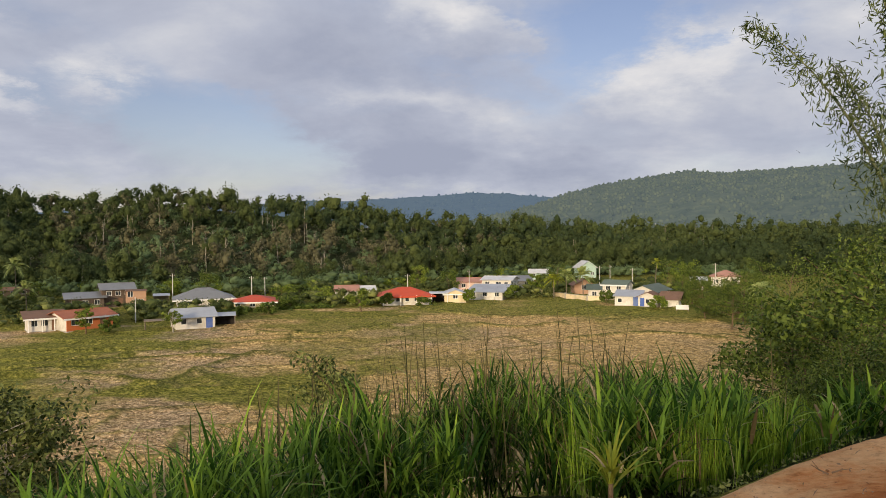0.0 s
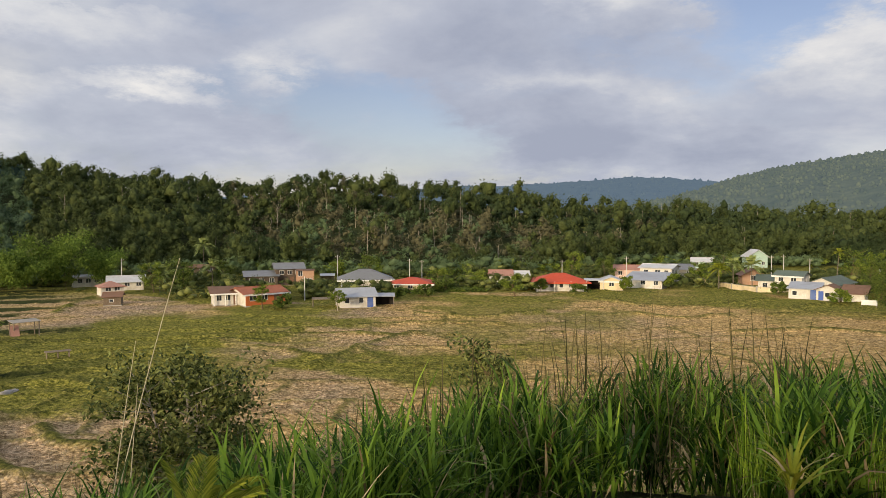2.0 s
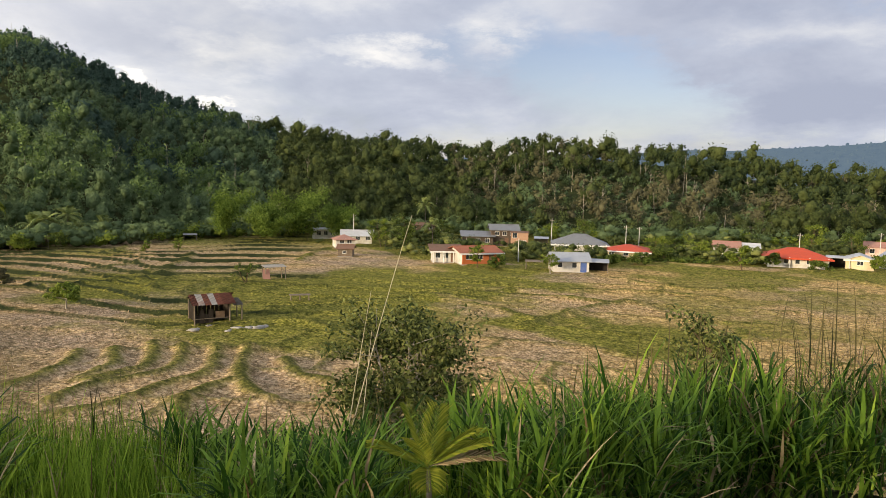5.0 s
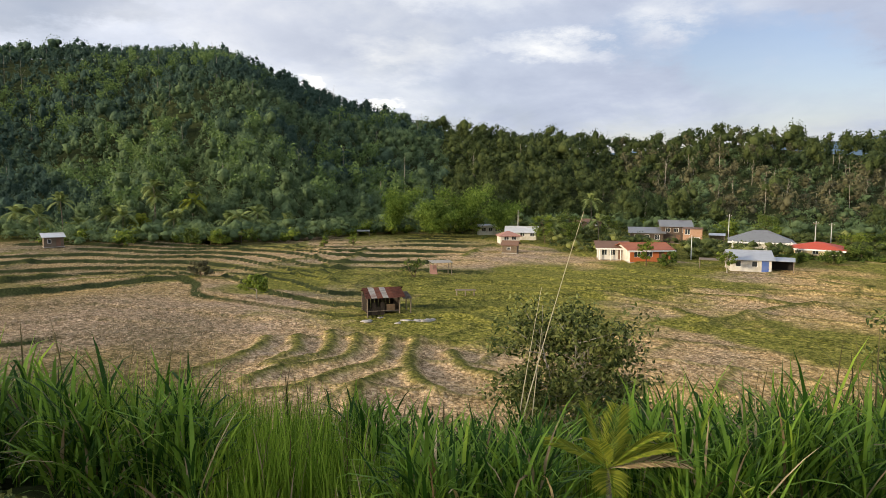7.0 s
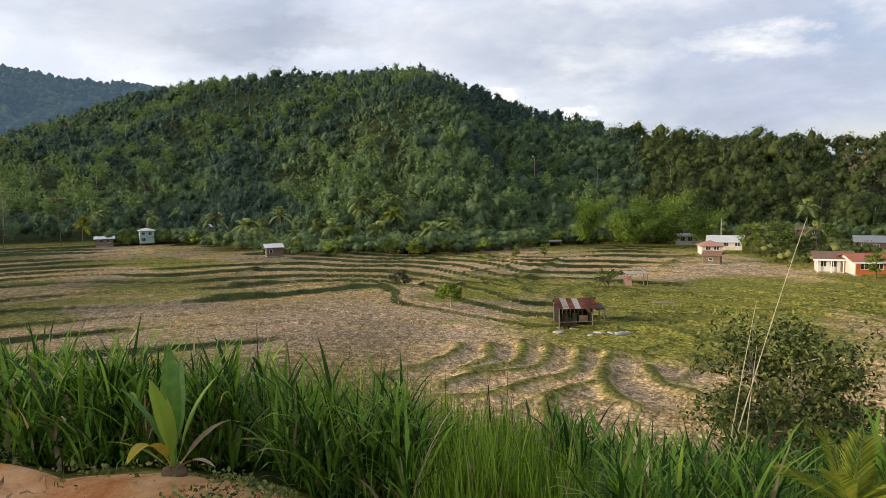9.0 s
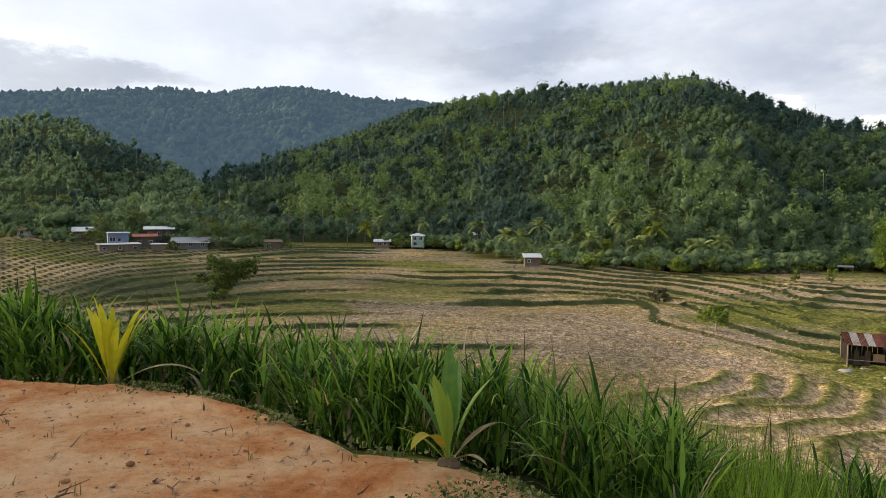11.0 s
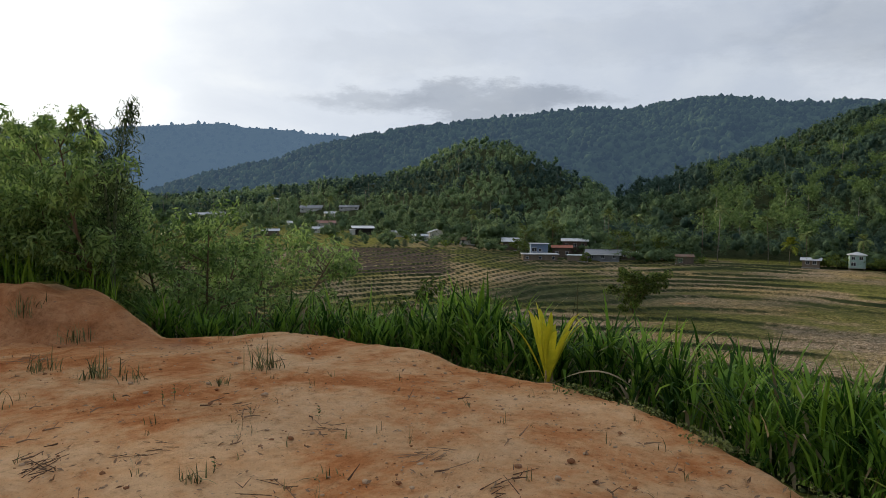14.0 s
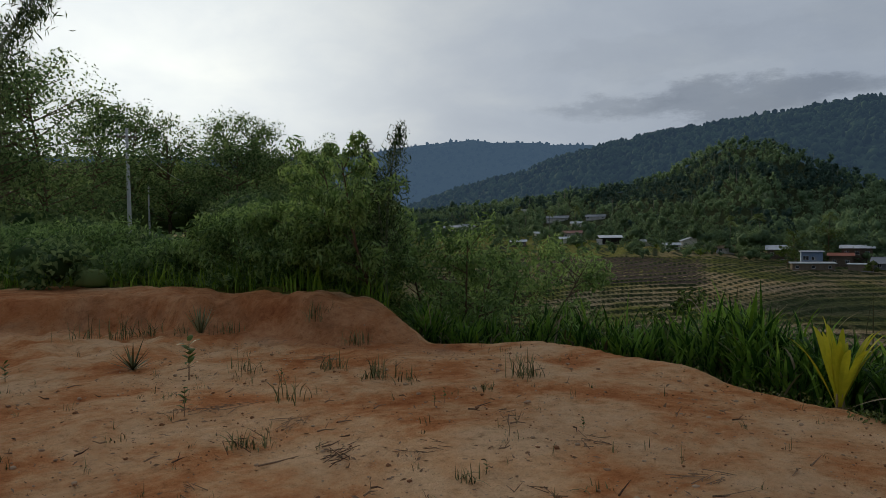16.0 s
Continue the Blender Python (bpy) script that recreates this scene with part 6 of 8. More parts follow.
def limb_tree(name, m, tall, wide, n_leaf, leaf, label, category, seed, bark=BARK, leaf_m=None, stems=1, clear=0.25, droop=0.4, slim=0.5, girth=0.03, spread=1.0, group="", lobes=16, flat=1.0):
    """A tree or shrub: tapered trunk, limbs, and a crown of single leaves in uneven clumps round the limb ends."""
    g = np.random.default_rng(seed)
    t = thing(name, m, label, category, group)
    ends = []
    for s in range(stems):
        bm = bmesh.new()
        a = np.array([0.0, 0.0, -0.2])
        lean = g.normal(size=2) * (0.10 if stems == 1 else 0.32) * spread
        top = np.array([lean[0] * tall, lean[1] * tall, tall * g.uniform(0.72, 0.88)])
        knee = a + (top - a) * 0.5 + np.append(g.normal(size=2) * 0.03 * tall, 0)
        rr = girth * tall
        add_rod(bm, a, knee, rr, rr * 0.7, 7)
        add_rod(bm, knee, top, rr * 0.7, rr * 0.2, 6)
        for i in range(max(4, lobes // stems)):
            f = g.uniform(clear, 0.98)
            b = a + (knee - a) * min(1, f * 2) if f < 0.5 else knee + (top - knee) * (f * 2 - 1)
            ang = g.uniform(0, 6.283)
            far = wide / 2 * g.uniform(0.45, 1.0) * (1.15 - 0.75 * abs(f - 0.45))
            e = b + np.array([math.cos(ang) * far, math.sin(ang) * far, tall * g.uniform(0.06, 0.2) * flat])
            add_rod(bm, b, e, rr * 0.32, rr * 0.08, 5)
            ends += [e, b + (e - b) * 0.65]
        ends.append(top)
        part("trunk" if stems == 1 else "stem", bm, bark, t)
    ends = np.array(ends)
    i = g.integers(0, len(ends), n_leaf)
    rad = wide * g.uniform(0.07, 0.17, len(ends))
    w = g.normal(size=(n_leaf, 3))
    w /= np.linalg.norm(w, axis=1, keepdims=True)
    c = ends[i] + w * (rad[i] * g.uniform(0.2, 1.0, n_leaf) ** 0.5)[:, None] * np.array([1, 1, 0.75])
    c[:, 2] = np.maximum(c[:, 2], 0.05)
    v, f = leaves(c, leaf * g.uniform(0.6, 1.25, n_leaf), w + np.array([0, 0, 0.5]), droop, slim, seed + 3)
    me = sheet("crown", v, f, leaf_m or LEAF_DARK, smooth=False)
    ob = new("crown", me)
    ob.parent = t
    return t


PALM_BARK = surface("palm_bark", (0.11, 0.095, 0.07), (0.25, 0.22, 0.17), 1.2, 0.9, 0.4, local=False)


def frond_palm(name, m, trunk, n, length, label, seed, leaf_m=LEAF_BRIGHT, lift=0.9, girth=0.14, leaflets=26, width=0.035, category="palm", stiff=0.0, dead=0, fan=(-0.3, 1.6), sweep=0.0):
    """A palm: ringed trunk and pinnate fronds, each frond a part."""
    g = np.random.default_rng(seed)
    t = thing(name, m, label, category)
    lean = g.normal(size=2) * 0.05 * trunk
    if trunk > 0.25:
        bm = bmesh.new()
        k = 8
        for i in range(k):
            a, b = i / k, (i + 1) / k
            add_rod(bm, (lean[0] * a * a, lean[1] * a * a, trunk * a - 0.2 * (i == 0)), (lean[0] * b * b, lean[1] * b * b, trunk * b), girth * (1.25 - 0.45 * a), girth * (1.12 - 0.45 * b), 7)
        part("trunk", bm, PALM_BARK, t, smooth=True)
    for j in range(n):
        ang = 6.283 * j / n * 2.4 + g.uniform(-0.3, 0.3)
        up = lift * g.uniform(*fan)
        L = length * g.uniform(0.75, 1.1)
        s = np.linspace(0, 1, leaflets)
        d = np.array([math.cos(ang), math.sin(ang), 0])
        curve = np.outer(s * (1 - 0.25 * s * (1 - stiff)), d) * L * math.cos(up) + np.outer(L * (math.sin(up) * s - (0.62 - 0.45 * stiff) * s ** 2.2), [0, 0, 1.0])
        curve = curve + np.array([lean[0], lean[1], trunk])
        side = np.array([-d[1], d[0], 0])
        V, F = [], []
        for sg in (1, -1):
            for q in range(2, leaflets):
                ll = L * 0.30 * math.sin(math.pi * min(1, 0.15 + 0.85 * s[q])) ** 0.6 * g.uniform(0.8, 1.1) * (1 + 0.5 * sweep)
                fw = (curve[q] - curve[q - 1]); fw /= np.linalg.norm(fw)
                tip = curve[q] + side * sg * ll * (0.8 - 0.42 * sweep) + fw * ll * (0.55 + 0.35 * sweep) - np.array([0, 0, ll * (0.38 - 0.35 * stiff)])
                b = len(V)
                V += [curve[q] - fw * width * L * 0.3, curve[q] + fw * width * L * 0.3, curve[q] * 0.45 + tip * 0.55 + fw * width * L * 0.28 + np.array([0, 0, ll * 0.08]), tip]
                F.append((b, b + 1, b + 2, b + 3))
        for q in range(1, leaflets):       # the rib
            b = len(V)
            wd = side * L * 0.008 * (1.2 - s[q])
            V += [curve[q - 1] - wd, curve[q - 1] + wd, curve[q] + wd, curve[q] - wd]
            F.append((b, b + 1, b + 2, b + 3))
        ob = new("frond", sheet("frond", np.array(V), np.array(F), GRASS_DRY if j < dead else leaf_m, smooth=False))
        ob.parent = t
    return t


def blade_plant(name, m, n, length, wide, label, seed, leaf_m, lift=(0.9, 1.4), dead=1):
    """A young palm with undivided, pleated leaves on stalks, each leaf a part."""
    g = np.random.default_rng(seed)
    t = thing(name, m, label, "plant")
    for j in range(n):
        ang = 2.4 * j + g.uniform(-0.3, 0.3)
        up = g.uniform(*lift) if j >= dead else 0.55
        L = length * g.uniform(0.8, 1.1)
        d, z = np.array([math.cos(ang), math.sin(ang), 0]), np.array([0, 0, 1.0])
        side = np.array([-d[1], d[0], 0])
        bm = bmesh.new()
        rows = []
        for q in range(13):
            s = q / 12
            c = d * L * math.cos(up) * s + z * L * (math.sin(up) * s - (0.30 if up > 0.8 else 0.55) * s ** 2.6)
            w = L * 0.012 if s < 0.16 else wide * L * math.sin(math.pi * min(1, (s - 0.14) / 0.87) ** 0.85) + 0.004
            rows.append([bm.verts.new(c + side * w * a + z * (0.25 * w * abs(a) + (0.02 * L if (k % 2) else 0) * (s > 0.4) * w * 6)) for k, a in enumerate((-1, -0.5, 0, 0.5, 1))])
        for p, r in zip(rows, rows[1:]):
            for k in range(4):
                bm.faces.new((p[k], p[k + 1], r[k + 1], r[k]))
        part("leaf", bm, GRASS_DRY if j < dead else leaf_m, t, "withered brown leaf" if j < dead else "", smooth=True)
    part("stem", rod((0, 0, -0.15), (0, 0, 0.16), 0.035, 0.022, 7), GRASS_DRY, t)
    return t


def strap_plant(name, m, n, length, wide, label, seed, leaf_m, foot=0.3, bend=(0.5, 2.0)):
    """A young palm: a short stem and a fan of narrow arching leaves, each leaf a part."""
    g = np.random.default_rng(seed)
    t = thing(name, m, label, "plant")
    part("stem", rod((0, 0, -0.15), (0, 0, foot), 0.022, 0.016, 7), BARK, t, "short fibrous stem")
    for j in range(n):
        s = np.array([1.0])
        v, f = arching(np.array([[0, 0, foot * g.uniform(0.5, 1.0)]]), s * length * g.uniform(0.7, 1.1), s * wide * g.uniform(0.7, 1.2), s * (2.4 * j + g.uniform(-0.3, 0.3)), s * g.uniform(0.08, 0.8), s * g.uniform(*bend), 8)
        ob = new("leaf", sheet("leaf", v, f, GRASS_DRY if j < 2 else leaf_m))
        ob.parent = t
    return t


def broad_palm(m, facing):
    """A coconut seedling: three broad upright leaves, and narrower ones that arch out on pale stalks."""
    g = np.random.default_rng(53)
    t = thing("young_palm", m, "young coconut palm with broad undivided green leaves", "plant")
    across = radians(facing)
    # heading, tilt at the foot, bend, length, half width, leaf
    rows = [(0.2, 0.10, 0.10, 0.76, 0.052, 0), (3.0, 0.36, 0.20, 0.70, 0.044, 0), (0.0, 0.40, 0.16, 0.68, 0.046, 0), (3.3, 0.45, 0.25, 0.62, 0.026, 0), (0.3, 0.42, 1.45, 0.66, 0.050, 1),
            (2.9, 0.62, 1.55, 0.62, 0.045, 1), (-1.3, 0.30, 0.5, 0.62, 0.034, 0), (1.5, 0.35, 0.5, 0.60, 0.034, 0), (0.6, 0.55, 0.45, 0.56, 0.020, 0), (2.5, 0.75, 0.55, 0.55, 0.016, 0), (-0.7, 0.9, 0.9, 0.50, 0.020, 2), (3.8, 1.0, 0.8, 0.52, 0.018, 2)]
    for head, tilt, bend, L, wide, look_of in rows:
        a = across + head
        d, side, z = Vector((math.cos(a), math.sin(a), 0)), Vector((-math.sin(a), math.cos(a), 0)), Vector((0, 0, 1))
        bm = bmesh.new()
        c, rings = Vector((0, 0, 0.02)), []
        for q in range(17):
            s = q / 16
            th = tilt + bend * s ** 1.8
            up = z * math.sin(th) - d * math.cos(th)
            w = 0.009 * (1 - s) + wide * max(0.0, math.sin(math.pi * min(1, max(0, (s - 0.26) / 0.74)) ** 0.8)) ** 0.75
            rings.append([bm.verts.new(c + side * w * k + up * w * (0.42 * abs(k) + (0.10 if k in (-0.33, 0.33) else 0))) for k in (-1, -0.66, -0.33, 0, 0.33, 0.66, 1)])
            c = c + (d * math.sin(th) + z * math.cos(th)) * L / 16
        for p, r in zip(rings, rings[1:]):
            for k in range(6):
                bm.faces.new((p[k], p[k + 1], r[k + 1], r[k]))
        part("leaf", bm, (PALM_GREEN, PALM_AGED, GRASS_DRY)[look_of], t, ("", "yellowing arched leaf", "withered brown leaf")[look_of], smooth=True)
    husk = bmesh.new()
    bmesh.ops.create_icosphere(husk, subdivisions=2, radius=0.075)
    for v in husk.verts:
        v.co = Vector((v.co.x, v.co.y, v.co.z * 0.8 + 0.01)) * (1 + 0.08 * g.normal())
    part("husk", husk, BARK, t, "fibrous brown husk at the foot", smooth=True)
    return t


PALM_AGED = surface("aged_palm_leaf", (0.28, 0.27, 0.02), (0.52, 0.38, 0.05), 2.2, 0.5, 0.1, through_light=0.3)
PALM_LEAF = surface("palm_leaf", (0.10, 0.15, 0.015), (0.33, 0.35, 0.045), 1.0, 0.55, 0, island=0.4, through_light=0.3, local=False)
PALM_YELLOW = surface("yellow_palm_leaf", (0.30, 0.33, 0.015), (0.56, 0.50, 0.03), 1.6, 0.55, 0.1, through_light=0.35)
PALM_GREEN = surface("broad_palm_leaf", (0.08, 0.19, 0.02), (0.25, 0.38, 0.05), 1.6, 0.4, 0.1, thing=0.9, through_light=0.3)
PALM_DARK = surface("coconut_leaf", (0.10, 0.15, 0.045), (0.32, 0.37, 0.13), 0.5, 0.5, 0, island=0.5, through_light=0.25, local=False)
strap_plant("young_palm", spot(12.4, 5.05), 34, 0.44, 0.012, "young coconut palm with narrow yellow-green leaves in the grass", 51, PALM_LEAF, 0.26)
frond_palm("young_palm", spot(-30.2, 3.87), 0.08 - spot(-30.2, 3.87).translation.z, 10, 0.46, "young coconut palm with feathered yellow-green fronds", 52, PALM_LEAF, 0.75, 0.018, 26, 0.011, "plant", 0.88, 1, (0.5, 1.7), 0.7)
broad_palm(spot(-78.7, 4.62), 78.7)
blade_plant("young_palm", spot(-103.6, 7.12), 20, 1.08, 0.030, "young palm with upright bright yellow leaves", 54, PALM_YELLOW, lift=(1.12, 1.52), dead=1)

# the big shrub and small trees on the bank
limb_tree("shrub", spot(-31.3, 23), 6.0, 4.3, 19000, 0.092, "dense dark green leafy shrub on the bank", "shrub", 61, leaf_m=LEAF_OLIVE, bark=BARK_PALE, stems=4, clear=0.02, girth=0.010, lobes=150, spread=0.36)
limb_tree("small_tree", spot(-7.3, 20.5), 5.4, 2.4, 3200, 0.075, "small rounded olive-green tree on the bank", "tree", 62, leaf_m=LEAF_OLIVE, clear=0.45, lobes=26, girth=0.012)
limb_tree("small_tree", spot(-9.2, 22.5), 4.9, 1.4, 700, 0.07, "thin yellow-green sapling on the bank", "tree", 63, leaf_m=LEAF_BRIGHT, clear=0.4, lobes=10, girth=0.01)
# trees standing in the fields
limb_tree("field_tree", spot(-62.1, 107.5), 3.3, 3.4, 1500, 0.16, "small round half-bare tree on a field bank", "tree", 64, leaf_m=LEAF_BROWN, clear=0.35, group="trees in the fields")
limb_tree("field_tree", spot(-58.0, 88.5), 3.4, 3.8, 2400, 0.17, "small spreading tree with a pale trunk in the stubble", "tree", 65, bark=BARK_PALE, leaf_m=LEAF_BRIGHT, clear=0.5, group="trees in the fields", flat=0.6)
limb_tree("field_tree", spot(-96.6, 112), 7.6, 6.2, 10000, 0.18, "leafy dark green tree at the field's wet edge", "tree", 66, leaf_m=LEAF_DARK, stems=5, clear=0.03, girth=0.012, group="trees in the fields", lobes=50, spread=0.8)
limb_tree("field_tree", spot(-52.6, 150), 2.6, 2.2, 500, 0.16, "small green bush on a terrace bank", "tree", 67, leaf_m=LEAF_BRIGHT, clear=0.2, group="trees in the fields")
limb_tree("field_tree", spot(-50.4, 152), 3.2, 2.4, 600, 0.16, "small green sapling on a terrace bank", "tree", 68, leaf_m=LEAF_BRIGHT, clear=0.2, group="trees in the fields")
limb_tree("field_tree", spot(-45.4, 106), 3.0, 2.6, 600, 0.14, "thin sprawling bush beside the field shelter", "tree", 69, leaf_m=LEAF_DARK, clear=0.2, stems=3, group="trees in the fields")
limb_tree("field_tree", spot(-21.0, 121.5), 4.0, 3.2, 900, 0.17, "crooked fruit tree in front of the white house", "tree", 70, bark=BARK_PALE, leaf_m=LEAF_BRIGHT, clear=0.4, group="trees in the fields")
limb_tree("field_tree", spot(-26.9, 128), 4.0, 3.4, 1200, 0.17, "bushy green tree before the red-roofed bungalow", "tree", 71, clear=0.3, leaf_m=LEAF_BRIGHT, group="trees in the fields")
limb_tree("field_tree", spot(-6.6, 141), 5.2, 5.0, 1900, 0.2, "rounded fruit tree by the field", "tree", 72, clear=0.35, leaf_m=LEAF_BRIGHT, group="trees in the fields")
limb_tree("field_tree", spot(-109.8, 17), 3.9, 2.8, 2600, 0.08, "leafy bush rising from the bank behind the grass", "shrub", 73, stems=3, clear=0.2, girth=0.012)

REED = surface("dry_reed", (0.40, 0.35, 0.23), (0.62, 0.56, 0.40), 3.0, 0.7, 0.1, local=False)
# reeds by the shrub: bearing and distance of the foot, of the tip, and the tip's angle
for foot_az, tip_az, tip_el, bow in ((-37.6, -32.2, -2.55, 0.10), (-37.5, -35.3, -8.5, 0.05), (-36.2, -35.2, -11.5, 0.04)):
    c = bpy.data.curves.new("reed", "CURVE")
    c.dimensions, c.bevel_depth, c.bevel_resolution = "3D", 0.009, 1
    sp = c.splines.new("POLY")
    sp.points.add(9)
    foot_at = spot(foot_az, 9.0).translation
    tip_at = Vector((9.0 * math.sin(radians(tip_az)), 9.0 * math.cos(radians(tip_az)), EYE + 9.0 * math.tan(radians(tip_el))))
    for k, p in enumerate(sp.points):
        s = k / 9
        q = foot_at.lerp(tip_at, s) + Vector((0, 0, bow * 4 * s * (1 - s)))
        p.co, p.radius = (*q, 1), 1.1 - 0.8 * s
    c.materials.append(REED)
    tagged(new("dry_reed", c), "tall pale dry reed leaning over the bank", "reed", "reeds by the shrub")

# ---- the field shack ----
RUST = surface("rusted_iron_sheet", (0.105, 0.042, 0.032), (0.30, 0.12, 0.08), 1.3, 0.75, 0.3, stain=(0.20, 0.11, 0.09), thing=0.5)
ZINC = surface("bare_zinc_sheet", (0.42, 0.40, 0.38), (0.66, 0.64, 0.61), 1.0, 0.45, 0.2, stain=(0.36, 0.20, 0.14))


def corrugated(x0, x1, y0, z0, y1, z1, pitch=0.12, lift=0.018):
    bm = bmesh.new()
    n = max(4, int((x1 - x0) / pitch * 4))
    rows = []
    for s in (0, 1):
        rows.append([bm.verts.new((x0 + (x1 - x0) * i / n, y0 + (y1 - y0) * s, z0 + (z1 - z0) * s + lift * math.sin(i * math.pi / 2))) for i in range(n + 1)])
    for i in range(n):
        bm.faces.new((rows[0][i], rows[0][i + 1], rows[1][i + 1], rows[1][i]))
    bmesh.ops.solidify(bm, geom=bm.faces[:], thickness=0.012)
    return bm


# near-black plank: the shade inside the shack is put into its colour
SHADED_PLANK = surface("shade_dark_plank", (0.02, 0.016, 0.013), (0.06, 0.048, 0.038), 1.5, 0.9, 0.3, thing=0.3)
shack = thing("field_shack", spot(-47.75, 76.2, 12), "open field shack with a rusty corrugated roof on posts", "shack")
for i in range(7):
    x0 = -2.25 + i * 0.62
    lo = -0.55 - 0.05 * ((i * 7) % 3)
    mat = ZINC if i in (1, 3) else RUST
    part("roof_sheet", corrugated(x0, x0 + 0.66, lo, 2.05 + 0.012 * (i % 2), 1.9, 2.85 + 0.012 * (i % 2)), mat, shack, "pale zinc sheet" if mat is ZINC else "rusty red sheet")
for i in range(5):
    x0 = -2.1 + i * 0.9
    part("roof_sheet", corrugated(x0, x0 + 0.93, 1.8, 2.86, 3.6, 2.2), RUST, shack, "rusty red sheet")
part("roof_sheet", corrugated(2.05, 3.1, 0.1, 1.75, 2.6, 2.15), surface("dull_grey_sheet", (0.13, 0.12, 0.10), (0.26, 0.24, 0.21), 1.0, 0.8, 0.3), shack, "dull grey lean-to sheet")
for px, py, h in ((-1.95, 0, 2.05), (1.6, 0, 2.05), (-1.95, 3.2, 2.2), (1.6, 3.2, 2.2), (0.1, 3.2, 2.2), (2.9, 0.2, 1.75), (2.9, 2.4, 2.0)):
    part("post", rod((px, py, -0.3), (px, py, h), 0.07), TIMBER, shack)
for i in range(8):
    part("plank", box(-1.9 + i * 0.44, -1.5 + i * 0.44, 3.12, 3.15, 0.1, 1.9), SHADED_PLANK, shack)
for i in range(6):
    part("plank", box(-1.98, -1.95, 0.3 + i * 0.48, 0.74 + i * 0.48, 0.3, 1.95), SHADED_PLANK, shack)
part("floor_boards", box(-1.9, 1.6, 0.3, 3.1, 0.35, 0.42), SHADED_PLANK, shack)
for i in range(4):
    part("plank", box(-1.9 + i * 0.46, -1.46 + i * 0.46, 0.02, 0.05, 0.1, 1.0 + 0.5 * (i % 2)), SHADED_PLANK, shack)
for i in range(6):
    part("plank", box(1.6, 1.63, 0.3 + i * 0.48, 0.74 + i * 0.48, 0.3, 1.95), SHADED_PLANK, shack)
part("rail", rod((-1.95, 0.0, 0.55), (1.6, 0.0, 0.55), 0.04), TIMBER, shack)
part("board", box(0.2, 1.15, 0.28, 0.31, 0.45, 1.2), surface("tan_board", (0.22, 0.14, 0.08), (0.36, 0.24, 0.15), 1, 0.8, 0.2), shack, "leaning tan board")
stones = surface("grey_field_stone", (0.24, 0.22, 0.20), (0.48, 0.46, 0.43), 1.4, 0.9, 0.5)
for i, (dx, dy, s) in enumerate(((1.4, -4.2, 0.9), (2.5, -4.0, 0.75), (3.5, -4.3, 0.95), (4.3, -3.8, 0.6), (-0.9, -1.2, 0.35), (-0.6, -1.0, 0.3), (-2.6, -3.2, 0.8), (0.4, -4.6, 0.6))):
    bm = bmesh.new()
    bmesh.ops.create_icosphere(bm, subdivisions=2, radius=1.0)
    for v in bm.verts:
        v.co *= 0.75 + 0.5 * noise.noise(v.co * 1.3 + Vector((i * 5.0, 0, 0)))
        v.co = Vector((v.co.x * s, v.co.y * s * 0.7, v.co.z * s * 0.32))
    p0 = shack.matrix_world @ Vector((dx, dy, 0))
    st = part("stone", bm, stones, None, smooth=True)
    st.matrix_world = pose(p0.x, p0.y, height(p0.x, p0.y) + s * 0.12, 0, 0, i * 40)
    tagged(st, "flat pale grey stone slab before the shack", "stone", "stones by the shack")
table = thing("field_bench", spot(-41.2, 89.3, 5), "low rough plank bench on thin posts", "bench")
part("top", box(-1.3, 1.3, -0.5, 0.5, 0.72, 0.79), TIMBER, table)
for px in (-1.1, 0, 1.1):
    for py in (-0.35, 0.35):
        part("leg", rod((px, py, -0.2), (px, py, 0.72), 0.05), TIMBER, table)

# ---- poles and wires ----
POLE = surface("pole_concrete", (0.45, 0.45, 0.43), (0.66, 0.65, 0.62), 1.0, 0.85, 0.2)


def pole(az, r, tall, girth=0.13, arm=True, z=None, label="grey utility pole with a short crossarm"):
    p = thing("utility_pole", spot(az, r, z=z), label, "pole", "utility poles")
    part("shaft", rod((0, 0, -0.4), (0, 0, tall), girth, girth * 0.6, 8), POLE, p)
    if arm:
        part("crossarm", box(-0.55, 0.55, -0.05, 0.05, tall - 0.55, tall - 0.45), TIMBER, p)
        for k in (-0.45, 0.0, 0.45):
            part("insulator", rod((k, 0, tall - 0.45), (k, 0, tall - 0.30), 0.035), TRIM, p)
    return p


p1 = pole(-155.35, 45, 6.9)
p2 = pole(-154.05, 62, 4.6, 0.09, False, label="thin pale pole carrying a slack wire")
p3 = pole(-150.7, 80, 5.5, 0.09, False, label="thin pale pole at the wood's edge")
for az, r, h in ((-21.0, 175, 7.0), (-15.2, 170, 6.2), (-14.2, 178, 5.5), (-2.9, 170, 6.0), (2.1, 185, 6.2), (-23.6, 140, 4.5), (13.3, 190, 7), (12.5, 195, 6.5), (15.0, 195, 6), (21.1, 205, 7), (-37.0, 175, 7)):
    pole(az, r, h, 0.11)


for az, r, h in ((2.97, 400, 13.0), (16.75, 430, 12.0)):
    mast = thing("radio_mast", spot(az, r), "thin pale lattice mast above the forest", "mast", "radio masts")
    for k in range(3):
        part("leg", rod((0.5 * math.cos(k * 2.09), 0.5 * math.sin(k * 2.09), -0.5), (0.15 * math.cos(k * 2.09), 0.15 * math.sin(k * 2.09), h - 3), 0.07), POLE, mast)
    for k in range(4):
        q = 0.5 - 0.08 * k
        part("brace", rod((q, 0, k * 2.0), (-q * 0.5, q * 0.86, k * 2.0 + 1.8), 0.04), POLE, mast)


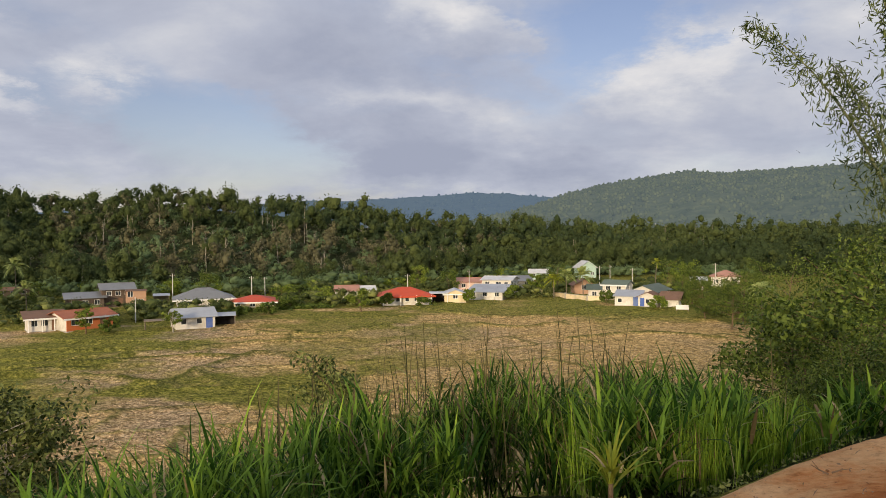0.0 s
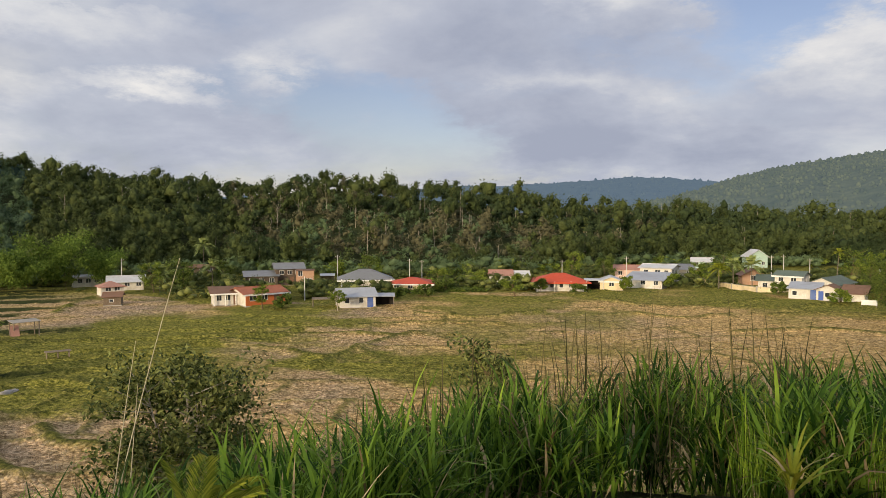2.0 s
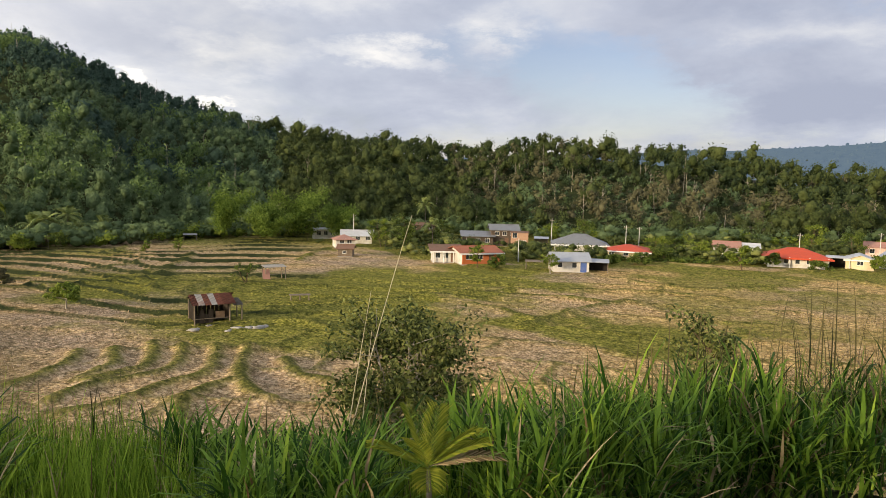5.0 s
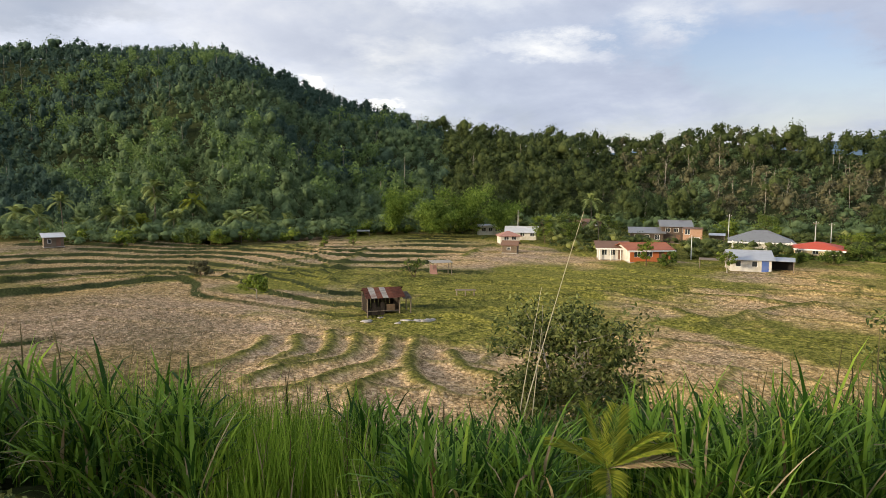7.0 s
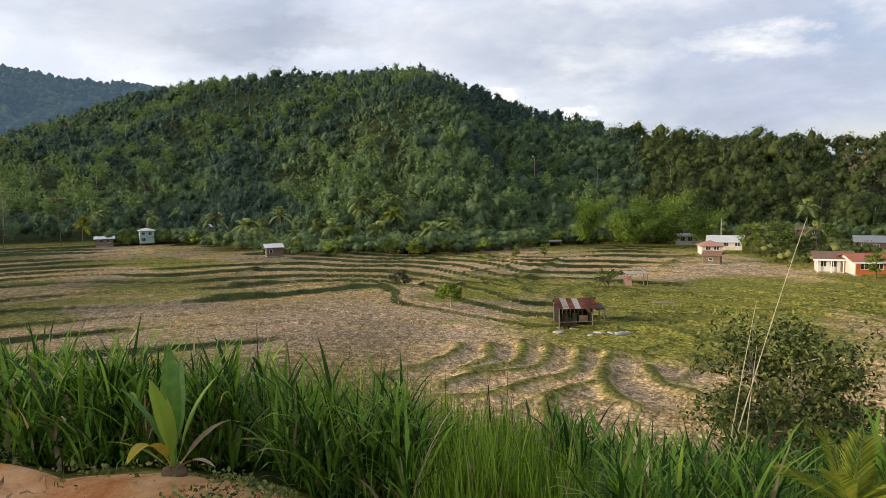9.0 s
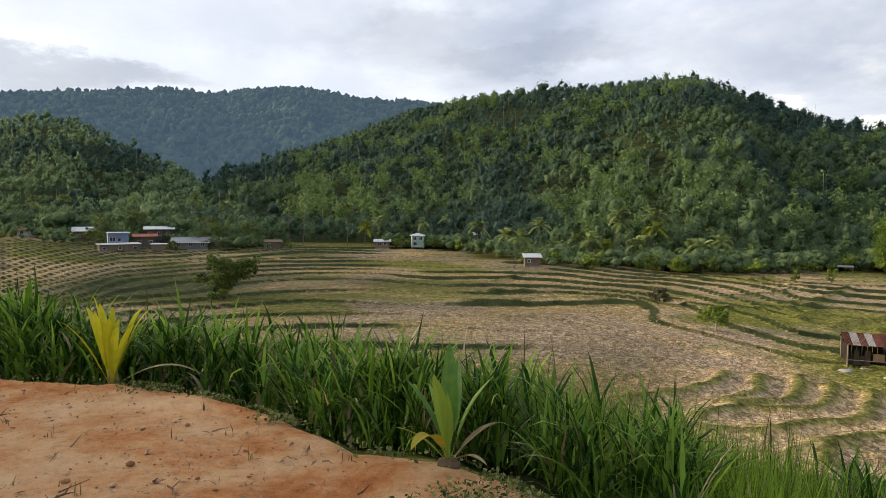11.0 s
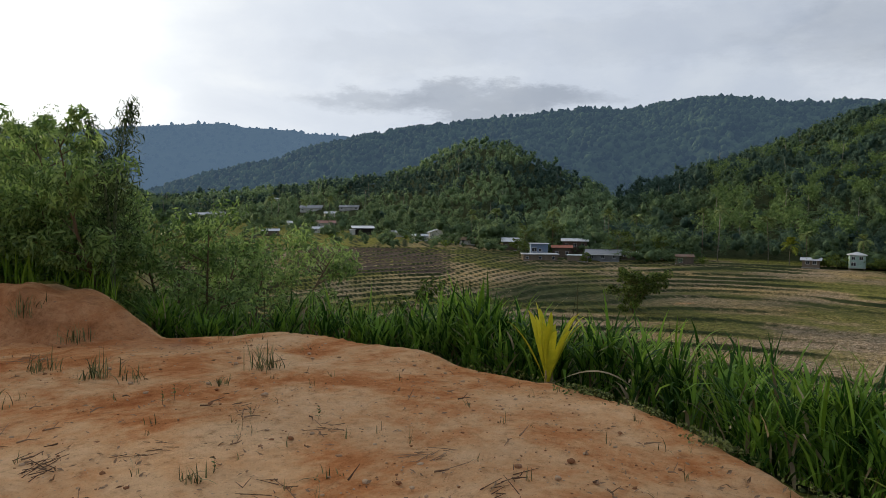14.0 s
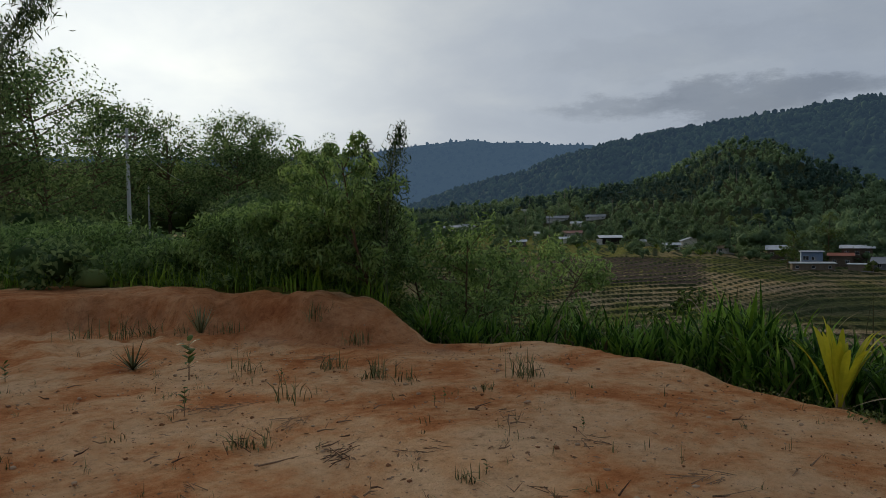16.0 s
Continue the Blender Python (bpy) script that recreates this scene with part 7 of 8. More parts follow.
def wire(name, a, b, sag, label):
    c = bpy.data.curves.new(name, "CURVE")
    c.dimensions, c.bevel_depth, c.bevel_resolution = "3D", 0.018, 0
    sp = c.splines.new("POLY")
    sp.points.add(14)
    for k, p in enumerate(sp.points):
        s = k / 14
        q = Vector(a).lerp(Vector(b), s)
        p.co = (q.x, q.y, q.z - sag * 4 * s * (1 - s), 1)
    c.materials.append(POLE)
    return tagged(new(name, c), label, "wire", "overhead wires")


t1, t2, t3 = [p.matrix_world.translation + Vector((0, 0, h)) for p, h in ((p1, 6.6), (p2, 4.5), (p3, 5.3))]
wire("cable", t2, t3, 1.4, "pale slack cable between two poles")
wire("cable", t1, t3 + Vector((0, 0, 0.5)), 0.8, "dark cable running into the wood")
wire("cable", t1, t1 + Vector((6, -22, 2)), 0.6, "dark cable running off the tall pole")

# ---- the near wood, thickets and bamboo ----
LEAF_BACKLIT = surface("wood_leaf", (0.069, 0.1207, 0.0403), (0.2645, 0.345, 0.1207), 0.3, 0.6, 0, island=0.6, through_light=0.5, local=False)
for i, (az, r, h, w) in enumerate(((-164, 30, 8.2, 7), (-160.5, 34, 8.0, 7), (-166, 52, 12.5, 10), (-158, 58, 12.0, 8.5), (-155.5, 66, 13.0, 9), (-152.6, 66, 12.6, 9), (-149.6, 70, 13.2, 9.5), (-146.9, 72, 12.4, 9),
                                   (-144.6, 76, 11.4, 8.5), (-142.6, 82, 9.4, 8), (-147.8, 60, 8.5, 8), (-151.5, 78, 9.0, 8), (-162.4, 44, 10.5, 8), (-169, 34, 9.5, 8))):
    limb_tree("forest_tree", spot(az, r), h, w, 7000, 0.135 if r > 50 else 0.085, "tall dark broadleaf tree at the edge of the wood", "tree", 100 + i, clear=0.18, droop=0.3, lobes=48, girth=0.014, group="wood beyond the terrace",
              leaf_m=LEAF_BACKLIT)
LEAF_WILLOW = surface("slender_leaf", (0.085, 0.155, 0.035), (0.33, 0.45, 0.13), 0.8, 0.45, 0, island=0.6, through_light=0.55, local=False)
for i, (az, r, h, w) in enumerate(((-136.9, 12.0, 2.9, 1.5), (-139.0, 12.6, 1.9, 1.7), (-141.4, 13.0, 1.5, 1.7), (-144.5, 13.4, 1.6, 1.9), (-146.6, 14.0, 1.5, 1.7), (-150.2, 15.0, 0.8, 2.0), (-153.5, 16.5, 0.7, 2.2),
                                   (-133.2, 12.8, 2.7, 2.0), (-130.6, 13.2, 2.9, 2.2), (-127.8, 14.0, 3.0, 2.2), (-157.5, 18, 1.2, 2.5), (-161, 19, 1.2, 2.6))):
    limb_tree("thicket_shrub", spot(az, r), h * (1.14 if az > -134 else 1), w * 1.15, 8000, 0.064, "dense slender-leaved green shrub behind the earth bank", "shrub", 140 + i, stems=3, clear=0.04, droop=1.2, slim=0.28, girth=0.010, lobes=54,
              group="thicket beyond the terrace", leaf_m=LEAF_WILLOW)
for i, (az, r, h, w) in enumerate(((27.5, 12, 1.3, 2.4), (30.2, 11, 1.4, 2.2), (24.2, 14, 1.4, 2.2), (33.5, 10.5, 1.6, 2.4), (22.0, 17, 1.2, 1.8), (28.8, 16, 2.1, 3.0), (25.8, 20, 2.2, 3.2), (31.5, 19, 3.2, 3.8),
                                   (34.5, 17, 3.2, 3.6), (36.5, 12, 2.2, 2.8))):
    limb_tree("thicket_shrub", spot(az, r), h * 0.85, w, 7000, 0.028, "dense leafy green shrub beside the terrace", "shrub", 170 + i, stems=3, clear=0.08, droop=0.6, slim=0.5, girth=0.012, lobes=44, group="thicket east of the terrace", leaf_m=LEAF_BRIGHT if i % 2 == 0 else LEAF_DARK)
for i, (az, r, h, w) in enumerate(((27.5, 36, 8.2, 7), (31, 32, 8.0, 7), (26.8, 56, 9.0, 8), (29.5, 60, 11.5, 9), (33.5, 44, 9.5, 8), (23.0, 128, 9.5, 9), (30.8, 85, 12.5, 10), (26, 95, 11.5, 10), (20.4, 130, 8.5, 8), (19.4, 158, 9, 8), (22.2, 118, 9, 9))):
    limb_tree("forest_tree", spot(az, r), h, w, 4200, 0.14, "leafy green tree in the thicket east of the fields", "tree", 190 + i, clear=0.2, lobes=26, girth=0.014, group="trees east of the fields", leaf_m=LEAF_DARK)
frond_palm("palm", spot(24.3, 108), 7.0, 18, 3.4, "small coconut palm standing in the thicket", 205, PALM_DARK, 0.8, 0.16, 22, 0.05)
frond_palm("palm", spot(31.5, 66), 9.5, 13, 3.0, "coconut palm above the thicket", 206, PALM_DARK, 0.8, 0.16, 22, 0.05)


LEAF_BAMBOO = surface("narrow_bamboo_leaf", (0.030, 0.052, 0.018), (0.150, 0.190, 0.070), 0.8, 0.5, 0, island=0.7, through_light=0.35, local=False)


def bamboo(m, culms, label, seed):
    """Arching bamboo culms, each with its own sprays of narrow leaves."""
    g = np.random.default_rng(seed)
    t = thing("bamboo", m, label, "bamboo")
    for tall, heading, lean in culms:
        c = np.array([[math.cos(heading) * lean * s ** 2.2, math.sin(heading) * lean * s ** 2.2, tall * (s - 0.10 * s ** 4)] for s in np.linspace(0, 1, 16)])
        bm = bmesh.new()
        for k in range(15):
            add_rod(bm, c[k], c[k + 1], 0.035 * (1.02 - k / 16), 0.035 * (1.02 - (k + 1) / 16), 6)
        part("culm", bm, surface("bamboo_culm", (0.07, 0.09, 0.03), (0.20, 0.20, 0.09), 2.0, 0.4, 0.1) if "bamboo_culm" not in bpy.data.materials else bpy.data.materials["bamboo_culm"], t)
        n = 1500
        s = g.uniform(0.28, 1.0, n)
        k = s * 15
        i = np.minimum(k.astype(int), 14)
        p = c[i] + (c[i + 1] - c[i]) * (k - i)[:, None]
        off = g.normal(size=(n, 3)) * (0.05 + 0.24 * (1 - s))[:, None]
        p = p + off
        p[:, 2] -= np.abs(g.normal(size=n)) * 0.08
        v, f = leaves(p, g.uniform(0.035, 0.068, n), None, 1.3, 0.17, seed + 2)
        ob = new("foliage", sheet("foliage", v, f, LEAF_BAMBOO, smooth=False))
        ob.parent = t
    return t


bamboo(spot(33.4, 9.3), [(5.2, 2.95, 1.9), (6.4, 2.6, 0.9), (6.0, 2.2, 0.5), (4.4, 3.0, 0.9), (5.6, 1.2, 1.2)], "clump of arching bamboo with narrow leaves beside the terrace", 220)
bamboo(spot(-136.2, 11.6), [(3.3, 0.6, 0.35), (2.9, 3.9, 0.4)], "slender bamboo shoots standing out of the thicket", 221)
bamboo(spot(-166.5, 8.5), [(4.9, 1.0, 2.3), (5.2, 0.4, 1.7)], "arching bamboo at the terrace's far side", 222)

# trees and palms among the houses
for i, (az, r, h, w, mat) in enumerate(((-33.0, 168, 8, 7, LEAF_DARK), (-34.8, 164, 7, 5, LEAF_BRIGHT), (-32.5, 158, 6, 5, LEAF_DARK), (-40.6, 178, 5, 6, LEAF_BRIGHT), (-29.8, 180, 7, 6, LEAF_DARK), (-21.2, 182, 6, 6, LEAF_BRIGHT),
                                        (-13.0, 163, 4.5, 6, LEAF_BRIGHT), (-11.5, 166, 4.2, 6, LEAF_DARK), (-14.0, 142, 2.6, 5, LEAF_DARK), (-12.2, 150, 3.0, 6, LEAF_DARK), (-9.8, 160, 4.6, 7, LEAF_BRIGHT), (-16.3, 140, 2.2, 4, LEAF_DARK),
                                        (-4.6, 150, 3, 3, LEAF_DARK), (-1.6, 151, 2.2, 4, LEAF_DARK), (1.9, 157, 3.4, 3.4, LEAF_BRIGHT), (7.3, 178, 5.5, 5, LEAF_BRIGHT), (18.7, 168, 8.5, 7, LEAF_BRIGHT), (20.0, 160, 5.5, 7, LEAF_DARK),
                                        (17.6, 186, 9, 8, LEAF_DARK), (22.0, 150, 6, 7, LEAF_DARK), (24.3, 190, 9, 9, LEAF_DARK), (-18.2, 182, 7, 7, LEAF_DARK), (-2.2, 182, 8, 6, LEAF_BRIGHT), (0.5, 188, 7, 7, LEAF_DARK), (9.2, 205, 8, 8, LEAF_DARK), (-60.6, 158, 3.0, 4.4, LEAF_BRIGHT), (-62.8, 160, 3.6, 4.6, LEAF_DARK), (-58.4, 160, 3.4, 4.4, LEAF_DARK), (-25.4, 126, 2.6, 3.0, LEAF_DARK), (-80.0, 221, 4.0, 5, LEAF_DARK), (-82.6, 222, 4.4, 5, LEAF_DARK), (-100.2, 214, 3.4, 4, LEAF_DARK), (-105.6, 222, 6.5, 6, LEAF_DARK), (-98.0, 232, 7, 7, LEAF_DARK), (-102.8, 252, 9, 8, LEAF_DARK), (-105.0, 245, 8, 7, LEAF_DARK), (-96.6, 236, 6, 6, LEAF_DARK), (-94.4, 238, 6, 7, LEAF_DARK), (16.9, 146, 3.0, 4, LEAF_BRIGHT), (13.0, 156, 3.6, 4, LEAF_DARK), (5.4, 166, 3.4, 4, LEAF_BRIGHT))):
    h, w = (h * 1.5, w * 1.2) if az < -93 and r > 230 else (h, w)
    limb_tree("garden_tree", spot(az, r), h, w, 1500, 0.21, "leafy green fruit tree beside the houses", "tree", 240 + i, clear=0.25, lobes=18, girth=0.014, group="trees among the houses", leaf_m=mat)
for i, (az, r, h, L, mat) in enumerate(((8.9, 168, 4.6, 3.2, PALM_LEAF), (9.9, 170, 5.6, 3.2, PALM_LEAF), (11.2, 172, 5.2, 3.4, PALM_YELLOW), (16.7, 172, 8.4, 1.6, PALM_LEAF), (-71.4, 184, 9, 3.6, PALM_DARK), (-78.9, 236, 9, 3.4, PALM_DARK),
                                        (-65.2, 186, 12, 4, PALM_DARK), (-62.6, 188, 11.5, 4, PALM_DARK), (-64.0, 168, 5, 4.2, PALM_DARK), (-67.5, 172, 5.5, 4.5, PALM_DARK), (-59.3, 166, 5.2, 4.5, PALM_DARK), (-57.8, 172, 6.0, 4, PALM_DARK),
                                        (-43.0, 196, 6, 4, PALM_DARK), (-41.5, 190, 5, 4, PALM_DARK), (-98.6, 262, 11, 3.6, PALM_DARK), (-96.4, 258, 10, 3.6, PALM_DARK), (-103.0, 268, 11, 3.4, PALM_DARK), (-107.3, 276, 10, 3.4, PALM_DARK),
                                        (-109.5, 290, 9, 3.4, PALM_DARK), (-121, 392, 12, 4, PALM_DARK), (-123, 398, 11, 4, PALM_DARK), (-125.4, 420, 12, 4, PALM_DARK), (-31.2, 200, 9, 3.4, PALM_DARK), (-33.8, 172, 4, 3, PALM_LEAF), (-81.0, 233, 8, 3.4, PALM_DARK), (-84.5, 240, 9, 3.4, PALM_DARK), (-87, 242, 10, 3.6, PALM_DARK), (-90.5, 246, 12, 3.2, PALM_DARK), (-91.6, 248, 11.5, 3.0, PALM_DARK), (-61.6, 160, 2.4, 3.4, PALM_LEAF), (-58.6, 159, 2.0, 3.4, PALM_LEAF), (-70.2, 176, 3.0, 4.4, PALM_LEAF), (-68.6, 176, 5.4, 4.4, PALM_DARK), (-66.2, 175, 3.0, 4.6, PALM_LEAF), (-72.8, 186, 5.5, 4.2, PALM_DARK), (-65.4, 178, 9.5, 4.2, PALM_LEAF), (-62.4, 176, 8.5, 4.0, PALM_LEAF), (-57.2, 168, 3.0, 4.6, PALM_LEAF), (-60.0, 170, 3.6, 4.8, PALM_LEAF), (-55.4, 172, 3.4, 4.0, PALM_DARK), (-76.5, 210, 8, 4.2, PALM_LEAF), (-74.2, 196, 6, 4.4, PALM_DARK), (-85.6, 238, 6, 4, PALM_LEAF), (-34.4, 166, 3.6, 3.4, PALM_DARK), (-30.6, 172, 5, 3.2, PALM_LEAF))):
    r += 9 if -76 < az < -54 and r < 180 else 0
    h *= 1.35 if az < -86 else 1
    frond_palm("palm", spot(az, r), h, 18, L * 1.15, "coconut palm at the edge of the fields", 270 + i, PALM_DARK if i % 3 else mat, 0.7 + 0.1 * (i % 5), 0.11, 20, 0.10, stiff=0.15 + 0.05 * (i % 4))
# feathery bamboo clumps at the foot of the hill
LEAF_CLUMP = surface("feathery_bamboo_leaf", (0.055, 0.105, 0.018), (0.215, 0.300, 0.055), 0.3, 0.6, 0, island=0.4, through_light=0.35, local=False)
x = np.array([-131.0, -117.0, -124.0, -110.5, -120.0])
y = np.array([121.0, 132.0, 128.0, 140.0, 126.0])
wood("bamboo_clump", x, y, np.array([14.5, 15.5, 12, 12, 11]), ["plume"], 7000, 0.25, LEAF_CLUMP, "bright feathery bamboo clumps at the forest foot", 300, 1.25)


def undergrowth():
    """A belt of bushes along the forest foot and round the houses."""
    g = np.random.default_rng(310)
    az = np.concatenate([g.uniform(-84, 24, 460), g.uniform(-84, -46, 260), g.uniform(-135, -92, 300)])
    foot = profile(HILL, az, 1)
    r = foot - g.uniform(-6, 9, len(az))
    r = np.where((az > -76) & (az < -52), foot - g.uniform(-6, 22, len(az)), r)
    r = np.where((az < -92), foot - g.uniform(-10, 40, len(az)) * (1 + 0.6 * (az < -104)), r)
    x, y = r * np.sin(np.radians(az)), r * np.cos(np.radians(az))
    keep = ((az < -92) | (r > 161)) & ~((np.abs(az + 72) < 1.2) & (r < 170)) & ~in_front(x, y)
    x, y = x[keep], y[keep]
    wood("undergrowth", x, y, g.uniform(2.4, 6.5, len(x)), ["dome", "plume"], 120, 0.36, LEAF_MID, "bushes and banana leaves along the forest foot", 311, 1.6)
    k = g.uniform(size=len(x)) < 0.3
    wood("undergrowth", x[k] + 2, y[k] + 2, g.uniform(2, 4.5, k.sum()), ["dome", "plume"], 120, 0.6, LEAF_BRIGHT, "light green bushes along the forest foot", 312, 1.5)
    # hedges and bushes round the houses
    az = g.uniform(-42, 24, 620)
    r = profile(HAMLET, az, 1) + 3 + 52 * g.uniform(0, 1, 620) ** 1.2
    x, y = r * np.sin(np.radians(az)), r * np.cos(np.radians(az))
    near = np.ones(620, bool)
    for o in bpy.data.objects:
        if o.name.startswith(("house", "hut", "carport", "lean_to")) and o.parent is None:
            q = o.matrix_world.translation
            f = Vector((q.x, q.y, 0)).normalized()
            side, along = (x - q.x) * f.y - (y - q.y) * f.x, (x - q.x) * f.x + (y - q.y) * f.y
            near &= ~((np.abs(side) < 6.0) & (along > -9) & (along < 9))
    x, y = x[near], y[near]
    k = g.uniform(size=len(x)) < 0.45
    wood("garden_bushes", x[k], y[k], g.uniform(1.2, 4.2, k.sum()), ["dome"], 190, 0.27, LEAF_OLIVE, "light green garden bushes round the houses", 321, 1.7)
    wood("garden_bushes", x[~k], y[~k], g.uniform(1.2, 4.6, (~k).sum()), ["dome", "flat"], 190, 0.27, LEAF_EAST, "dark green garden bushes round the houses", 322, 1.7)
    az = g.uniform(-17.5, -9, 70)
    r = g.uniform(146, 152, 70) + (az + 17) * 0.6
    wood("hedge", r * np.sin(np.radians(az)), r * np.cos(np.radians(az)), g.uniform(0.9, 1.7, 70), ["dome"], 90, 0.36, LEAF_DARK, "dark green hedge along the field", 323, 2.2)
    # thick growth under the near wood
    az = g.uniform(-170, -138, 420)
    r = 15 + 62 * g.uniform(0, 1, 420)
    tall = np.clip(r * 0.075, 0.5, 4.5) * g.uniform(0.7, 1.2, 420)
    x, y = r * np.sin(np.radians(az)), r * np.cos(np.radians(az))
    k = ~((az > -158.5) & (az < -148.5) & (r < 64) & (r > 18))
    wood("undergrowth", x[k], y[k], tall[k], ["dome", "plume"], 260, 0.24, LEAF_BACKLIT, "tangled green undergrowth below the near wood", 324, 1.5)
    az = g.uniform(-160, -146, 90)
    r = g.uniform(84, 104, 90)
    wood("undergrowth", r * np.sin(np.radians(az)), r * np.cos(np.radians(az)), g.uniform(4.5, 8, 90), ["dome", "tall"], 170, 0.4, LEAF_BACKLIT, "dense bushes closing the view under the wood", 325, 1.5)
    n = 5200
    az = g.uniform(-170, -136, n)
    r = profile(RIM, az, 1) + 0.4 + 22 * g.uniform(0, 1, n) ** 1.6
    x, y = r * np.sin(np.radians(az)), r * np.cos(np.radians(az))
    v, f = blades(np.column_stack([x, y, land(x, y) - 0.05]), g.uniform(0.25, 0.75, n), g.uniform(0.006, 0.016, n), np.abs(g.normal(size=n)) * 0.45 + 0.05, g.uniform(0, 6.28, n), 4)
    tagged(new("meadow_grass", sheet("meadow_grass", v, f, GRASS_LIGHT)), "rough light green grass behind the earth bank", "grass", kind="stuff")
    # gardens round the houses on the upper terraces
    az = g.uniform(-112, -92, 110)
    r = profile([(-112, 285), (-106, 246), (-100, 228), (-92, 226)], az, 1) * g.uniform(0.97, 1.14, 110)
    x, y = r * np.sin(np.radians(az)), r * np.cos(np.radians(az))
    clear = np.ones(110, bool)
    for o in bpy.data.objects:
        if o.name.startswith(("house", "hut")) and o.parent is None:
            q = o.matrix_world.translation
            f = Vector((q.x, q.y, 0)).normalized()
            side, along = (x - q.x) * f.y - (y - q.y) * f.x, (x - q.x) * f.x + (y - q.y) * f.y
            clear &= ~((np.abs(side) < 4.0) & (along > -12) & (along < 8))
    wood("garden_bushes", x[clear], y[clear], g.uniform(3, 8, clear.sum()) * np.where(r[clear] > 1.05 * profile([(-112, 285), (-106, 246), (-100, 228), (-92, 226)], az[clear], 1), 1.6, 0.8), ["dome", "tall", "plume"], 210, 0.5, LEAF_MID, "dark garden trees round the terrace houses", 326, 1.2)
    # village trees up the valley
    az = g.uniform(-136, -95, 460)
    r = profile([(-136, 430), (-126, 400), (-120, 352), (-110, 292), (-104, 256), (-95, 240)], az, 1) * np.where(np.arange(460) % 3, g.uniform(0.98, 1.35, 460), g.uniform(0.74, 1.0, 460) + 0.2 * (az > -112))
    x, y = r * np.sin(np.radians(az)), r * np.cos(np.radians(az))
    k = ~in_front(x, y)
    x, y = x[k], y[k]
    wood("village_trees", x, y, g.uniform(3, 8, len(x)) * np.where((np.arange(460) % 3 > 0)[k], 1.35, 0.8), ["dome", "tall", "plume"], 140, 0.55, LEAF_MID, "garden trees between the far houses", 313)


undergrowth()


# ---- stubble and litter ----
def stubble():
    """Cut rice: low tufts of a few stalks, close to the terrace; green regrowth between."""
    g = np.random.default_rng(330)
    n = 21000
    az = g.uniform(-112, 26, n)
    r = 36.5 + 62 * g.uniform(0, 1, n) ** 1.2
    x, y = r * np.sin(np.radians(az)), r * np.cos(np.radians(az))
    green = greenness(x, y, az, r)
    straw = green + g.normal(size=n) * 0.14 < 0.45
    z = land(x, y) + terraces(x, y)[0]
    for sel, mat, h, many, lab in ((straw, STRAW, 0.30, 5, "tufts of pale cut rice stubble"), (~straw, FIELD_GREEN, 0.22, 3, "low green and yellow regrowth in the fields")):
        m = sel.sum() * many
        b = np.repeat(np.column_stack([x[sel], y[sel], z[sel] - 0.05]), many, 0) + g.normal(size=(m, 3)) * np.array([0.09, 0.09, 0])
        v, f = blades(b, g.uniform(0.5, 1.3, m) * h, g.uniform(0.02, 0.055, m), np.abs(g.normal(size=m)) * 0.45, g.uniform(0, 6.28, m), 1)
        tagged(new("stubble", sheet("stubble", v, f, mat)), lab, "stubble", kind="stuff")


STRAW = surface("rice_straw", (0.16, 0.115, 0.075), (0.54, 0.42, 0.30), 0.5, 0.8, 0, island=0.7, local=False)
FIELD_GREEN = surface("field_grass", (0.10, 0.11, 0.02), (0.28, 0.24, 0.06), 0.3, 0.6, 0, island=0.6, local=False)
stubble()


